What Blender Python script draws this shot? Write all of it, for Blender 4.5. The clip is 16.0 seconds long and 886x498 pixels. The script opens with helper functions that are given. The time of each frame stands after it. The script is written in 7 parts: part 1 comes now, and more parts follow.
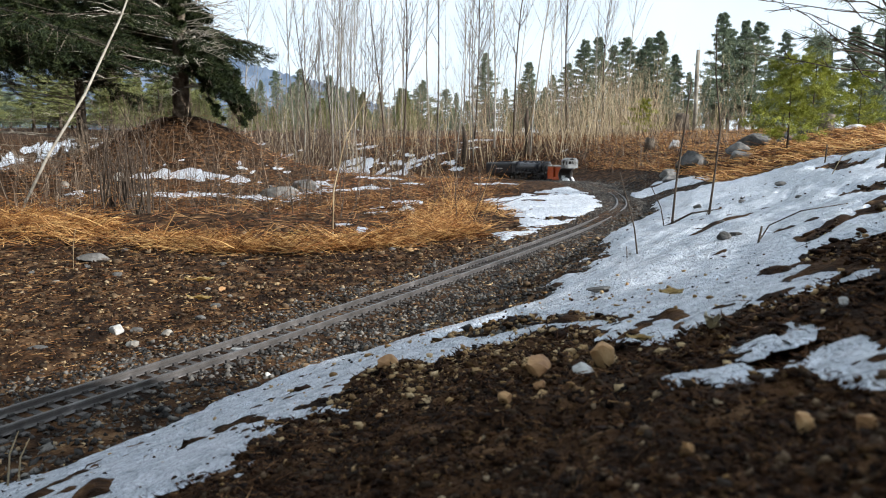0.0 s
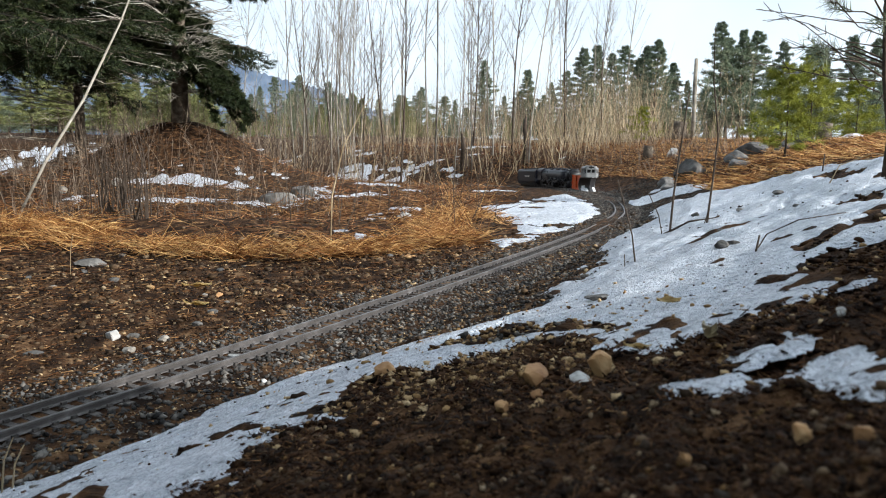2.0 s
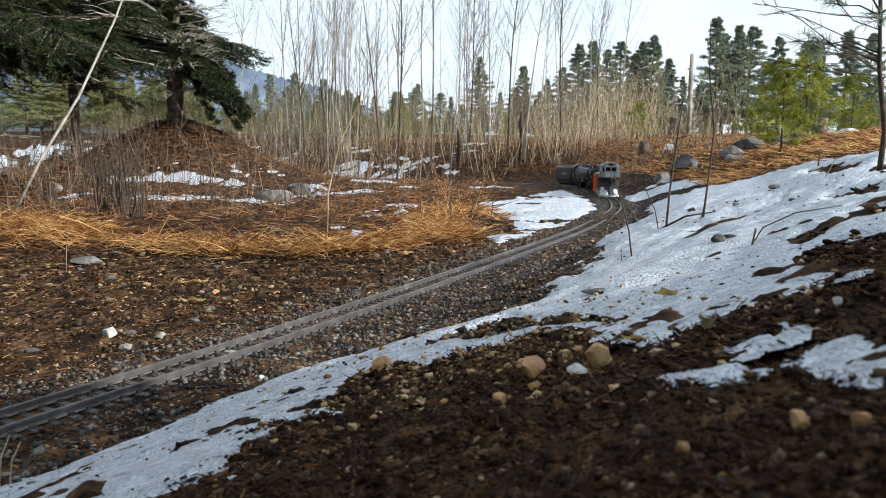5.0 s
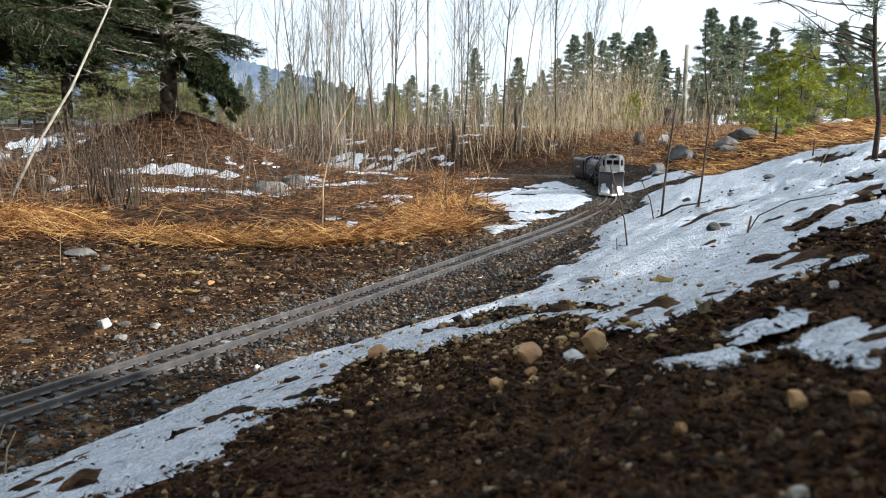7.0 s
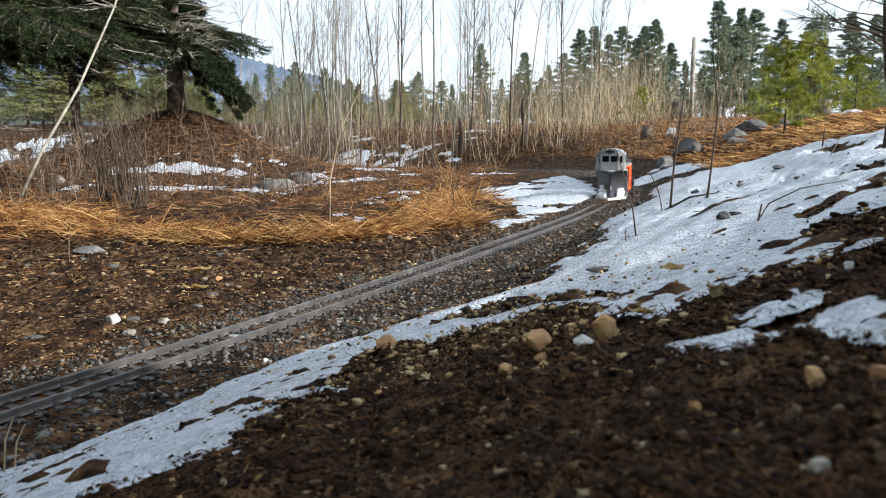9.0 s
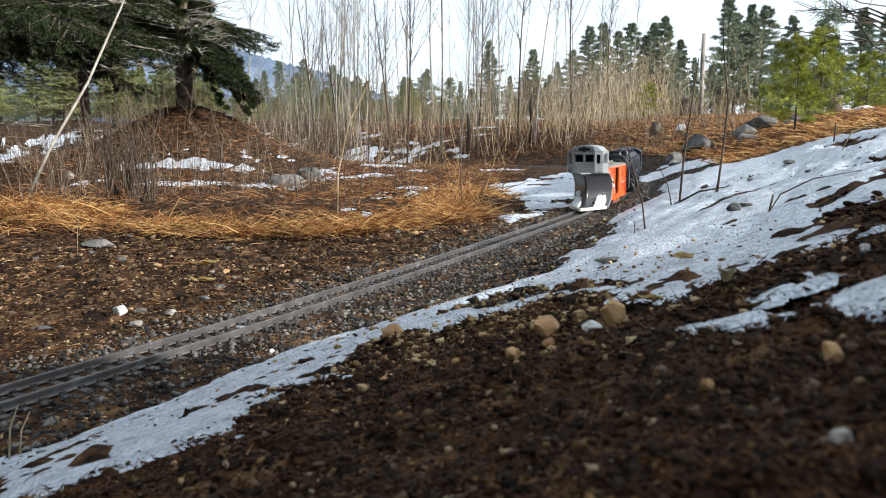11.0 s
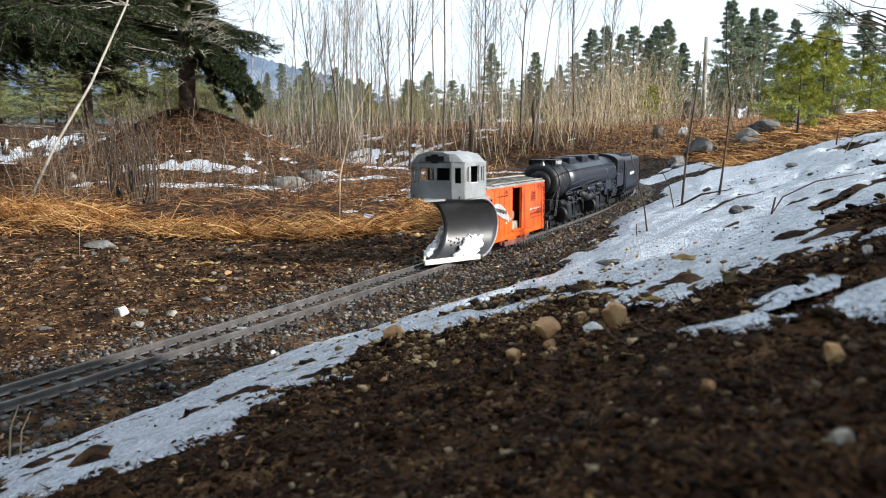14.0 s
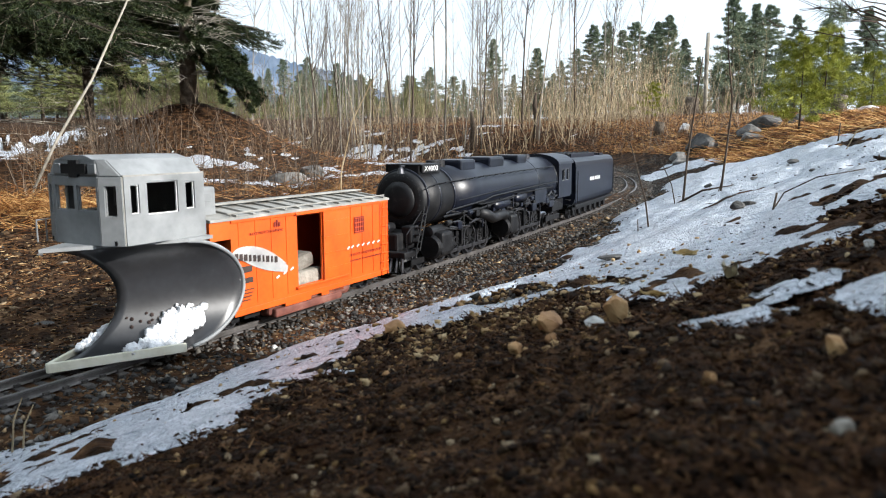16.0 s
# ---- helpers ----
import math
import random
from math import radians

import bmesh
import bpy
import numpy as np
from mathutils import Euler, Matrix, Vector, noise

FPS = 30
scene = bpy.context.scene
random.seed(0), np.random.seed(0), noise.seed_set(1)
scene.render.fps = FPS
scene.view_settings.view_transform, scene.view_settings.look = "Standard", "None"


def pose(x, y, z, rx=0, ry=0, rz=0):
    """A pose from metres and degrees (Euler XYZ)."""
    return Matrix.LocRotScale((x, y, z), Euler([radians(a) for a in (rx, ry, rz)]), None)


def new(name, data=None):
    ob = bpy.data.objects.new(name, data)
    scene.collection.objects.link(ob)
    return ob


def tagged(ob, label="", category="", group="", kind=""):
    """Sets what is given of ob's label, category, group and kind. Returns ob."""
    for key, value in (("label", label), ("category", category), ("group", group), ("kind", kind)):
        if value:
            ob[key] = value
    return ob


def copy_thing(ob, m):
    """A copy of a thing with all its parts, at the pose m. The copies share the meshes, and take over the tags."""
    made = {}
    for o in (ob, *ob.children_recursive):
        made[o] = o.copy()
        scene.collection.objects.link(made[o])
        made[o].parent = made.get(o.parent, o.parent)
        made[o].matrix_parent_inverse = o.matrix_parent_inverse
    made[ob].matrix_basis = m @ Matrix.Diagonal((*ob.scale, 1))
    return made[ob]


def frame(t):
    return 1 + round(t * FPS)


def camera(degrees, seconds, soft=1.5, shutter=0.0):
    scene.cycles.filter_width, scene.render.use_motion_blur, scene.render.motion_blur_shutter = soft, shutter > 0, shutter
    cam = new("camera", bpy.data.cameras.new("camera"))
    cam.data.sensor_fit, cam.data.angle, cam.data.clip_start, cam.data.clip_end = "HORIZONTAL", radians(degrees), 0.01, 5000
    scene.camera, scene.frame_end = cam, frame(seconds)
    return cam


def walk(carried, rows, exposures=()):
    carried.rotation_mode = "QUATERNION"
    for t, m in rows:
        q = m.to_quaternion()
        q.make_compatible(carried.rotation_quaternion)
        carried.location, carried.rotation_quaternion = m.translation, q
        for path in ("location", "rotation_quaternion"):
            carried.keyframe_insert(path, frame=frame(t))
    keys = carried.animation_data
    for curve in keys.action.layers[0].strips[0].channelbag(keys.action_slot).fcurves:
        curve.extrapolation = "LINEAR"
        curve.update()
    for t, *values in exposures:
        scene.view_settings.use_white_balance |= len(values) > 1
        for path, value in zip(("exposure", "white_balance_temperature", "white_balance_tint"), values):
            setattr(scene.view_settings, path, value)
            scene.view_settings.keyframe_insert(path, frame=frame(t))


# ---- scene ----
LENS = 62.19
cam = camera(LENS, 16.0, soft=1.1)
cam.data.dof.use_dof, cam.data.dof.focus_distance, cam.data.dof.aperture_fstop = True, 1.7, 24.0
# seconds, place, yaw to the left, pitch, roll
PATH = [
    (0.0, 0.0004, 0.0, 0.242, 0.34, -7.5, 0.22), (0.5, 0.0006, 0.0002, 0.242, 0.35, -7.35, 0.28),
    (1.0, 0.0009, 0.0005, 0.2422, 0.39, -7.3, 0.32), (1.5, 0.0009, 0.0, 0.2428, 0.3, -7.06, 0.48),
    (2.0, 0.0007, 0.0007, 0.2425, 0.19, -6.98, 0.52), (2.5, 0.0006, 0.0006, 0.2423, 0.16, -6.94, 0.47),
    (3.0, 0.0008, 0.0007, 0.2419, 0.25, -6.93, 0.48), (3.5, 0.0008, 0.0005, 0.2417, 0.19, -6.86, 0.43),
    (4.0, 0.0008, 0.0004, 0.2418, 0.12, -6.86, 0.44), (6.5, -0.0001, 0.0016, 0.237, -0.35, -7.88, 0.04),
    (7.0, 0.0001, 0.0017, 0.2369, -0.45, -7.85, 0.15), (7.5, -0.0001, 0.0018, 0.2362, -0.46, -7.9, 0.08),
    (8.0, -0.0005, 0.0013, 0.2351, -0.42, -8.17, -0.0), (8.5, -0.0001, 0.0036, 0.2325, -0.05, -8.02, -0.37),
    (9.0, 0.0002, 0.0051, 0.2306, 0.16, -8.12, -0.48), (11.5, 0.001, 0.0102, 0.222, 0.85, -8.38, -0.39),
    (12.0, 0.0011, 0.0099, 0.222, 0.76, -8.43, -0.28), (12.5, 0.0012, 0.01, 0.2221, 0.71, -8.3, -0.27),
    (13.0, 0.0012, 0.0099, 0.2219, 0.71, -8.22, -0.24), (13.5, 0.0013, 0.01, 0.2221, 0.78, -8.12, -0.25),
    (14.0, 0.0014, 0.0105, 0.2216, 0.94, -8.13, -0.27), (14.5, 0.0017, 0.0132, 0.2211, 0.95, -8.1, -0.23),
    (15.0, 0.0013, 0.0114, 0.2214, 0.89, -8.14, -0.11), (15.5, 0.001, 0.0098, 0.2212, 0.92, -8.26, -0.21),
    (16.0, 0.0009, 0.0096, 0.2206, 1.02, -8.43, -0.21),
]


def cam_pose(x, y, z, yaw, pitch, roll):
    return Matrix.Translation((x, y, z)) @ Euler((radians(90 + pitch), 0, radians(yaw))).to_matrix().to_4x4() @ pose(0, 0, 0, 0, 0, roll)


walk(cam, [(row[0], cam_pose(*row[1:])) for row in PATH], [(0.0, 0.44), (4.0, 0.40), (7.0, 0.55), (16.0, 0.58)])

# ---- world and sun ----
SUN_AZ, SUN_EL = 114.0, 23.0      # compass from +y clockwise, elevation
scene.view_settings.exposure = 0.0
world = bpy.data.worlds.new("world")
scene.world = world
world.use_nodes = True
wn = world.node_tree.nodes
sky = wn.new("ShaderNodeTexSky")
sky.sky_type, sky.sun_disc = "NISHITA", False
sky.sun_elevation, sky.sun_rotation = radians(SUN_EL), radians(SUN_AZ)
sky.air_density, sky.dust_density, sky.ozone_density = 1.0, 2.5, 1.2
# a thin white veil of cloud lies over the blue
veil, coord, mixer = wn.new("ShaderNodeTexNoise"), wn.new("ShaderNodeTexCoord"), wn.new("ShaderNodeMix")
fall = wn.new("ShaderNodeMapRange")
veil.inputs["Scale"].default_value, veil.inputs["Detail"].default_value = 1.6, 5.0
fall.inputs[1].default_value, fall.inputs[2].default_value, fall.inputs[3].default_value, fall.inputs[4].default_value = 0.30, 0.70, 0.98, 0.45
mixer.data_type = "RGBA"
mixer.inputs[7].default_value = (10.5, 12.2, 14.0, 1)
wl = world.node_tree.links
wl.new(coord.outputs["Generated"], veil.inputs["Vector"])
wl.new(veil.outputs[0], fall.inputs[0])
wl.new(fall.outputs[0], mixer.inputs[0])
wl.new(sky.outputs[0], mixer.inputs[6])
wl.new(mixer.outputs[2], wn["Background"].inputs[0])
wn["Background"].inputs[1].default_value = 0.092
sun_data = bpy.data.lights.new("sun", "SUN")
sun_data.energy, sun_data.angle, sun_data.color = 5.0, radians(0.6), (1.0, 0.98, 0.945)
sun = new("sun", sun_data)
az, el = radians(SUN_AZ), radians(SUN_EL)
SUN_WAY = Vector((math.sin(az) * math.cos(el), math.cos(az) * math.cos(el), math.sin(el)))
sun.matrix_basis = Matrix.Translation((0, 0, 30)) @ SUN_WAY.to_track_quat("Z", "Y").to_matrix().to_4x4()

# ---- track line ----
KNOTS = np.array([(-1.34, -1.14, 0), (-0.87, -0.26, 0), (-0.415, 0.632, 0), (-0.285, 0.865, 0), (-0.106, 1.226, 0), (0.051, 1.556, 0),
                  (0.213, 1.902, 0), (0.323, 2.14, 0), (0.474, 2.488, 0), (0.69, 3.046, 0), (0.86, 3.62, 0), (0.975, 4.2, 0),
                  (1.055, 4.9, -0.002), (1.065, 6.1, -0.006), (0.85, 7.1, -0.02), (0.56, 7.95, -0.035), (-0.2, 8.75, -0.04),
                  (-1.35, 9.6, -0.04), (-2.4, 10.4, -0.04), (-4.2, 11.6, -0.04), (-8, 13.6, -0.04)])


def smooth_line(knots, step=0.02):
    """Points at even steps along a smooth line through the knots."""
    out = []
    p = np.vstack([2 * knots[0] - knots[1], knots, 2 * knots[-1] - knots[-2]])
    for a, b, c, d in zip(p[:-3], p[1:-2], p[2:-1], p[3:]):
        for u in np.linspace(0, 1, 24, endpoint=False):
            out.append(0.5 * (2 * b + (c - a) * u + (2 * a - 5 * b + 4 * c - d) * u * u + (3 * b - a - 3 * c + d) * u ** 3))
    out = np.array(out)
    for _ in range(2):
        run = np.r_[0, np.cumsum(np.linalg.norm(np.diff(out, axis=0), axis=1))]
        at = np.arange(0, run[-1], step)
        out = np.stack([np.interp(at, run, out[:, k]) for k in range(3)], 1)
        kern = np.exp(-0.5 * (np.arange(-12, 13) / 5.0) ** 2)
        kern /= kern.sum()
        pad = np.vstack([out[:1] + (out[:1] - out[1:13][::-1]), out, out[-1:] + (out[-1:] - out[-13:-1][::-1])])
        out = np.stack([np.convolve(pad[:, k], kern, "valid") for k in range(3)], 1)
    return out


STEP = 0.02
LINE = smooth_line(KNOTS, STEP)


def on_line(s):
    """Place and unit heading of the track s metres from its start."""
    i = min(max(s / STEP, 0.0), len(LINE) - 2.001)
    k = int(i)
    p = LINE[k] + (LINE[k + 1] - LINE[k]) * (i - k)
    h = LINE[min(k + 2, len(LINE) - 1)] - LINE[max(k - 1, 0)]
    return Vector(p), Vector(h).normalized()


def track_coords(x, y):
    """Arc length and signed distance (right of the track is positive) of points given as arrays."""
    x, y = np.ravel(x), np.ravel(y)
    coarse = LINE[::4]
    s, d = np.empty(len(x)), np.empty(len(x))
    tang = np.gradient(coarse[:, :2], axis=0)
    tang /= np.linalg.norm(tang, axis=1)[:, None]
    for a in range(0, len(x), 20000):
        q = np.stack([x[a:a + 20000], y[a:a + 20000]], 1)
        dist = (q[:, None, 0] - coarse[None, :, 0]) ** 2 + (q[:, None, 1] - coarse[None, :, 1]) ** 2
        k = dist.argmin(1)
        rel = q - coarse[k, :2]
        along = (rel * tang[k]).sum(1)
        side = rel[:, 0] * tang[k, 1] - rel[:, 1] * tang[k, 0]
        s[a:a + 20000] = k * 4 * STEP + along
        d[a:a + 20000] = np.sign(side) * np.sqrt(dist[np.arange(len(k)), k])
        inner = np.abs(along) < 3 * STEP
        d[a:a + 20000][inner] = side[inner]
    return s, d


# ---- terrain ----
def lattice(x, y, seed):
    """Hash in 0..1 of whole-number cells."""
    h = np.sin(x * 127.1 + y * 311.7 + seed * 74.7) * 43758.5453
    return h - np.floor(h)


def soft_noise(x, y, size, seed=0):
    """Smooth value noise in -1..1 with cells of that size."""
    x, y = np.asarray(x, float) / size, np.asarray(y, float) / size
    i, j = np.floor(x), np.floor(y)
    u, v = x - i, y - j
    u, v = u * u * (3 - 2 * u), v * v * (3 - 2 * v)
    a, b = lattice(i, j, seed), lattice(i + 1, j, seed)
    c, d = lattice(i, j + 1, seed), lattice(i + 1, j + 1, seed)
    return 2 * ((a + (b - a) * u) + ((c + (d - c) * u) - (a + (b - a) * u)) * v) - 1


def fractal(x, y, size, octaves, seed=0):
    total, gain = 0, 1.0
    for k in range(octaves):
        total = total + gain * soft_noise(x + 3.7 * k, y - 1.9 * k, size / 2 ** k, seed + k)
        gain *= 0.5
    return total


def mound(x, y, cx, cy, rx, ry, h, turn=0.0):
    c, s = math.cos(radians(turn)), math.sin(radians(turn))
    u, v = (x - cx) * c + (y - cy) * s, -(x - cx) * s + (y - cy) * c
    return h * np.exp(-((u / rx) ** 2 + (v / ry) ** 2))


BANK_D = [-40, -9, -4, -2.0, -1.3, -0.9, -0.5, -0.2, -0.07, 0.07, 0.12, 0.17, 0.3, 0.5, 0.58, 0.84, 1.2, 1.8, 3, 10, 60]
BANK_Z = [-0.3, -0.1, -0.08, -0.06, -0.035, -0.03, -0.022, -0.016, -0.0100, -0.0100, -0.014, 0.002, 0.05, 0.118, 0.140, 0.245, 0.33, 0.40, 0.46, 0.6, 0.2]


def terrain_base(x, y):
    """Height of the ground without fine relief, and the track coordinates."""
    shape = np.shape(x)
    x, y = np.ravel(np.asarray(x, float)), np.ravel(np.asarray(y, float))
    s, d = track_coords(x, y)
    z = np.interp(d, BANK_D, BANK_Z) + np.interp(s, np.arange(len(LINE)) * STEP, LINE[:, 2]) * np.exp(-(d / 1.2) ** 2)
    r = np.hypot(x, y)
    z += mound(x, y, -2.3, 6.5, 0.8, 0.75, 0.52)
    z += mound(x, y, -3.4, 5.2, 0.9, 0.9, 0.08)
    z += mound(x, y, -1.9, 5.7, 2.4, 1.1, 0.12)
    z += mound(x, y, -1.0, 2.75, 1.6, 0.28, 0.035, 8)
    # unseen mound behind the camera, added to throw shade on the near bank
    z += mound(x, y, 1.02, -0.12, 0.58, 0.40, 0.42, 35)
    z += np.clip((r - 12) / 40, 0, 1) * 0.9
    away = np.clip((np.abs(d) - 0.09) / 0.25, 0, 1)
    z += away * (0.02 * soft_noise(x, y, 0.9, 3) * np.clip(np.abs(d), 0.2, 2) + 0.006 * soft_noise(x, y, 0.23, 4))
    z += np.clip((r - 4) / 8, 0, 1) * np.clip(np.abs(d) - 0.3, 0, 1) * 0.09 * soft_noise(x, y, 1.9, 5)
    return z.reshape(shape), s.reshape(shape), d.reshape(shape)


def relief(x, y, d):
    """Fine relief of the soil."""
    r = np.hypot(x, y)
    a = np.clip((np.abs(d) - 0.1) / 0.1, 0.15, 1)
    return a * (0.0052 * fractal(x, y, 0.05, 3, 11) + (0.0032 * soft_noise(x, y, 0.012, 17) + 0.0012 * soft_noise(x, y, 0.005, 18)) * (r < 3.5))


def ground_at(x, y):
    z, s, d = terrain_base(np.array([x]), np.array([y]))
    return float(z[0] + relief(np.array([x]), np.array([y]), d)[0])

# ---- materials ----
def material(name, rough=0.8, metal=0.0):
    m = bpy.data.materials.new(name)
    m.use_nodes = True
    b = m.node_tree.nodes["Principled BSDF"]
    b.inputs["Roughness"].default_value, b.inputs["Metallic"].default_value = rough, metal
    return m, m.node_tree.nodes, m.node_tree.links, b


def ramp_node(nodes, stops):
    r = nodes.new("ShaderNodeValToRGB")
    e = r.color_ramp.elements
    while len(e) < len(stops):
        e.new(0.5)
    for item, (at, col) in zip(e, stops):
        item.position, item.color = at, (*col, 1)
    return r


def surface(name, stops, scale=30.0, rough=0.8, metal=0.0, bump=0.3, depth=0.01, fine=6.0, vary=0.0, detail=5.0, spec=0.5):
    """Noise-driven colour between the stops, with fine relief at a second scale; vary shifts the brightness piece by piece."""
    m, n, l, b = material(name, rough, metal)
    b.inputs["Specular IOR Level"].default_value = spec
    tc = n.new("ShaderNodeTexCoord")
    big, small = n.new("ShaderNodeTexNoise"), n.new("ShaderNodeTexNoise")
    big.inputs["Scale"].default_value, big.inputs["Detail"].default_value = scale, detail
    small.inputs["Scale"].default_value, small.inputs["Detail"].default_value = scale * fine, 3.0
    for t in (big, small):
        l.new(tc.outputs["Object"], t.inputs["Vector"])
    mix = n.new("ShaderNodeMath")
    mix.operation = "MULTIPLY_ADD"
    mix.inputs[1].default_value = 0.35
    l.new(small.outputs[0], mix.inputs[0])
    sub = n.new("ShaderNodeMath")
    sub.operation = "MULTIPLY_ADD"
    sub.inputs[1].default_value, sub.inputs[2].default_value = 1.3, -0.33
    l.new(big.outputs[0], sub.inputs[0])
    l.new(sub.outputs[0], mix.inputs[2])
    value = mix.outputs[0]
    if vary:
        info, geo = n.new("ShaderNodeObjectInfo"), n.new("ShaderNodeNewGeometry")
        both = n.new("ShaderNodeMath")
        l.new(info.outputs["Random"], both.inputs[0])
        l.new(geo.outputs["Random Per Island"], both.inputs[1])
        frac = n.new("ShaderNodeMath")
        frac.operation = "FRACT"
        l.new(both.outputs[0], frac.inputs[0])
        sh = n.new("ShaderNodeMath")
        sh.operation = "MULTIPLY_ADD"
        sh.inputs[1].default_value = vary
        l.new(frac.outputs[0], sh.inputs[0])
        off = n.new("ShaderNodeMath")
        off.inputs[1].default_value = -vary / 2
        l.new(value, off.inputs[0])
        l.new(off.outputs[0], sh.inputs[2])
        value = sh.outputs[0]
    r = ramp_node(n, stops)
    l.new(value, r.inputs[0])
    l.new(r.outputs[0], b.inputs["Base Color"])
    if bump:
        bp = n.new("ShaderNodeBump")
        bp.inputs["Strength"].default_value, bp.inputs["Distance"].default_value = bump, depth
        l.new(small.outputs[0], bp.inputs["Height"])
        l.new(bp.outputs[0], b.inputs["Normal"])
    return m


SOIL = surface("soil", [(0.15, (0.004, 0.0024, 0.0014)), (0.42, (0.018, 0.009, 0.0044)), (0.6, (0.062, 0.031, 0.014)), (0.8, (0.17, 0.10, 0.05))], 26, 0.95, bump=0.8, depth=0.006, fine=7, spec=0.1)
SNOW = surface("snow", [(0.12, (0.26, 0.28, 0.31)), (0.36, (0.53, 0.57, 0.63)), (0.8, (0.80, 0.83, 0.88))], 80, 0.26, bump=1.0, depth=0.012, fine=3.5)
RAIL = surface("rail_brass", [(0.2, (0.07, 0.064, 0.06)), (0.6, (0.125, 0.115, 0.11)), (0.9, (0.25, 0.235, 0.225))], 40, 0.42, 0.4, bump=0.1, depth=0.001)
TIE = surface("tie_plastic", [(0.2, (0.03, 0.026, 0.024)), (0.7, (0.08, 0.07, 0.062))], 90, 0.85, vary=0.4)


# ---- mesh helpers ----
def mesh_object(name, bm, mat, parent=None, smooth=False):
    me = bpy.data.meshes.new(name)
    bm.to_mesh(me)
    bm.free()
    if mat is not None:
        me.materials.append(mat)
    if smooth:
        me.polygons.foreach_set("use_smooth", [True] * len(me.polygons))
    ob = new(name, me)
    if parent is not None:
        ob.parent = parent
    return ob


def part(name, bm, mat, parent, label="", smooth=False):
    ob = mesh_object(name, bm, mat, parent, smooth)
    return tagged(ob, label) if label else ob


def raw_mesh(name, verts, faces, mats, parent=None, smooth=False):
    me = bpy.data.meshes.new(name)
    me.from_pydata([tuple(v) for v in verts], [], [tuple(f) for f in faces])
    for m in mats if isinstance(mats, (list, tuple)) else [mats]:
        me.materials.append(m)
    if smooth:
        me.polygons.foreach_set("use_smooth", [True] * len(me.polygons))
    me.update()
    ob = new(name, me)
    if parent is not None:
        ob.parent = parent
    return ob


def thing(name, label, category, at=None, group="", kind=""):
    ob = new(name)
    ob.empty_display_size = 0.05
    if at is not None:
        ob.matrix_basis = at
    return tagged(ob, label, category, group, kind)


def box(bm, cx, cy, cz, sx, sy, sz, bevel=0.0, turn=None):
    g = bmesh.ops.create_cube(bm, size=1.0)
    vs = g["verts"]
    m = Matrix.Translation((cx, cy, cz)) @ (turn.to_4x4() if turn is not None else Matrix()) @ Matrix.Diagonal((sx, sy, sz, 1))
    bmesh.ops.transform(bm, matrix=m, verts=vs)
    if bevel:
        es = list({e for v in vs for e in v.link_edges})
        bmesh.ops.bevel(bm, geom=es, offset=bevel, segments=2, affect="EDGES", profile=0.6)
    return bm


def rod(bm, a, b, r0, r1=None, sides=10, caps=True):
    """A round bar from a to b."""
    a, b = Vector(a), Vector(b)
    w = b - a
    m = Matrix.Translation((a + b) / 2) @ w.to_track_quat("Z", "Y").to_matrix().to_4x4()
    bmesh.ops.create_cone(bm, cap_ends=caps, segments=sides, radius1=r0, radius2=r0 if r1 is None else r1, depth=w.length, matrix=m)
    return bm


def lathe(bm, profile, sides=24, m=None):
    """A turned body round the x axis; profile: (x, radius) pairs."""
    rings = []
    for x, r in profile:
        rings.append([bm.verts.new((x, r * math.cos(2 * math.pi * k / sides), r * math.sin(2 * math.pi * k / sides))) for k in range(sides)])
    for p, q in zip(rings[:-1], rings[1:]):
        for k in range(sides):
            bm.faces.new((p[k], p[(k + 1) % sides], q[(k + 1) % sides], q[k]))
    bm.faces.new(rings[0][::-1])
    bm.faces.new(rings[-1])
    if m is not None:
        bmesh.ops.transform(bm, matrix=m, verts=[v for r in rings for v in r])
    return bm


def pipe_points(verts, faces, pts, radii, sides=6):
    """Adds a bent tapering tube to plain lists."""
    base = len(verts)
    n = len(pts)
    for i in range(n):
        w = Vector(pts[min(i + 1, n - 1)]) - Vector(pts[max(i - 1, 0)])
        if w.length < 1e-9:
            w = Vector((0, 0, 1))
        w.normalize()
        u = w.cross(Vector((0.31, 0.77, 0.55)))
        u.normalize()
        v = w.cross(u)
        for k in range(sides):
            a = 2 * math.pi * k / sides
            verts.append(Vector(pts[i]) + (u * math.cos(a) + v * math.sin(a)) * radii[i])
    for i in range(n - 1):
        for k in range(sides):
            a, b = base + i * sides + k, base + i * sides + (k + 1) % sides
            faces.append((a, b, b + sides, a + sides))
    faces.append(tuple(base + (n - 1) * sides + k for k in range(sides)))
    faces.append(tuple(base + k for k in range(sides))[::-1])


# ---- ground ----
def polar_grid():
    front = np.radians(np.arange(-40, 40.01, 0.22))
    rest = np.radians(np.arange(45, 320, 5.0))
    ang = np.r_[front, rest]
    rad = [0.002]
    while rad[-1] < 2500:
        r = rad[-1]
        rad.append(r * (1.5 if r < 0.06 else 1.02 if r < 0.18 else 1.009 if r < 0.7 else 1.014 if r < 3.5 else 1.009 if r < 12 else 1.015 if r < 17 else 1.12))
    return ang, np.array(rad)


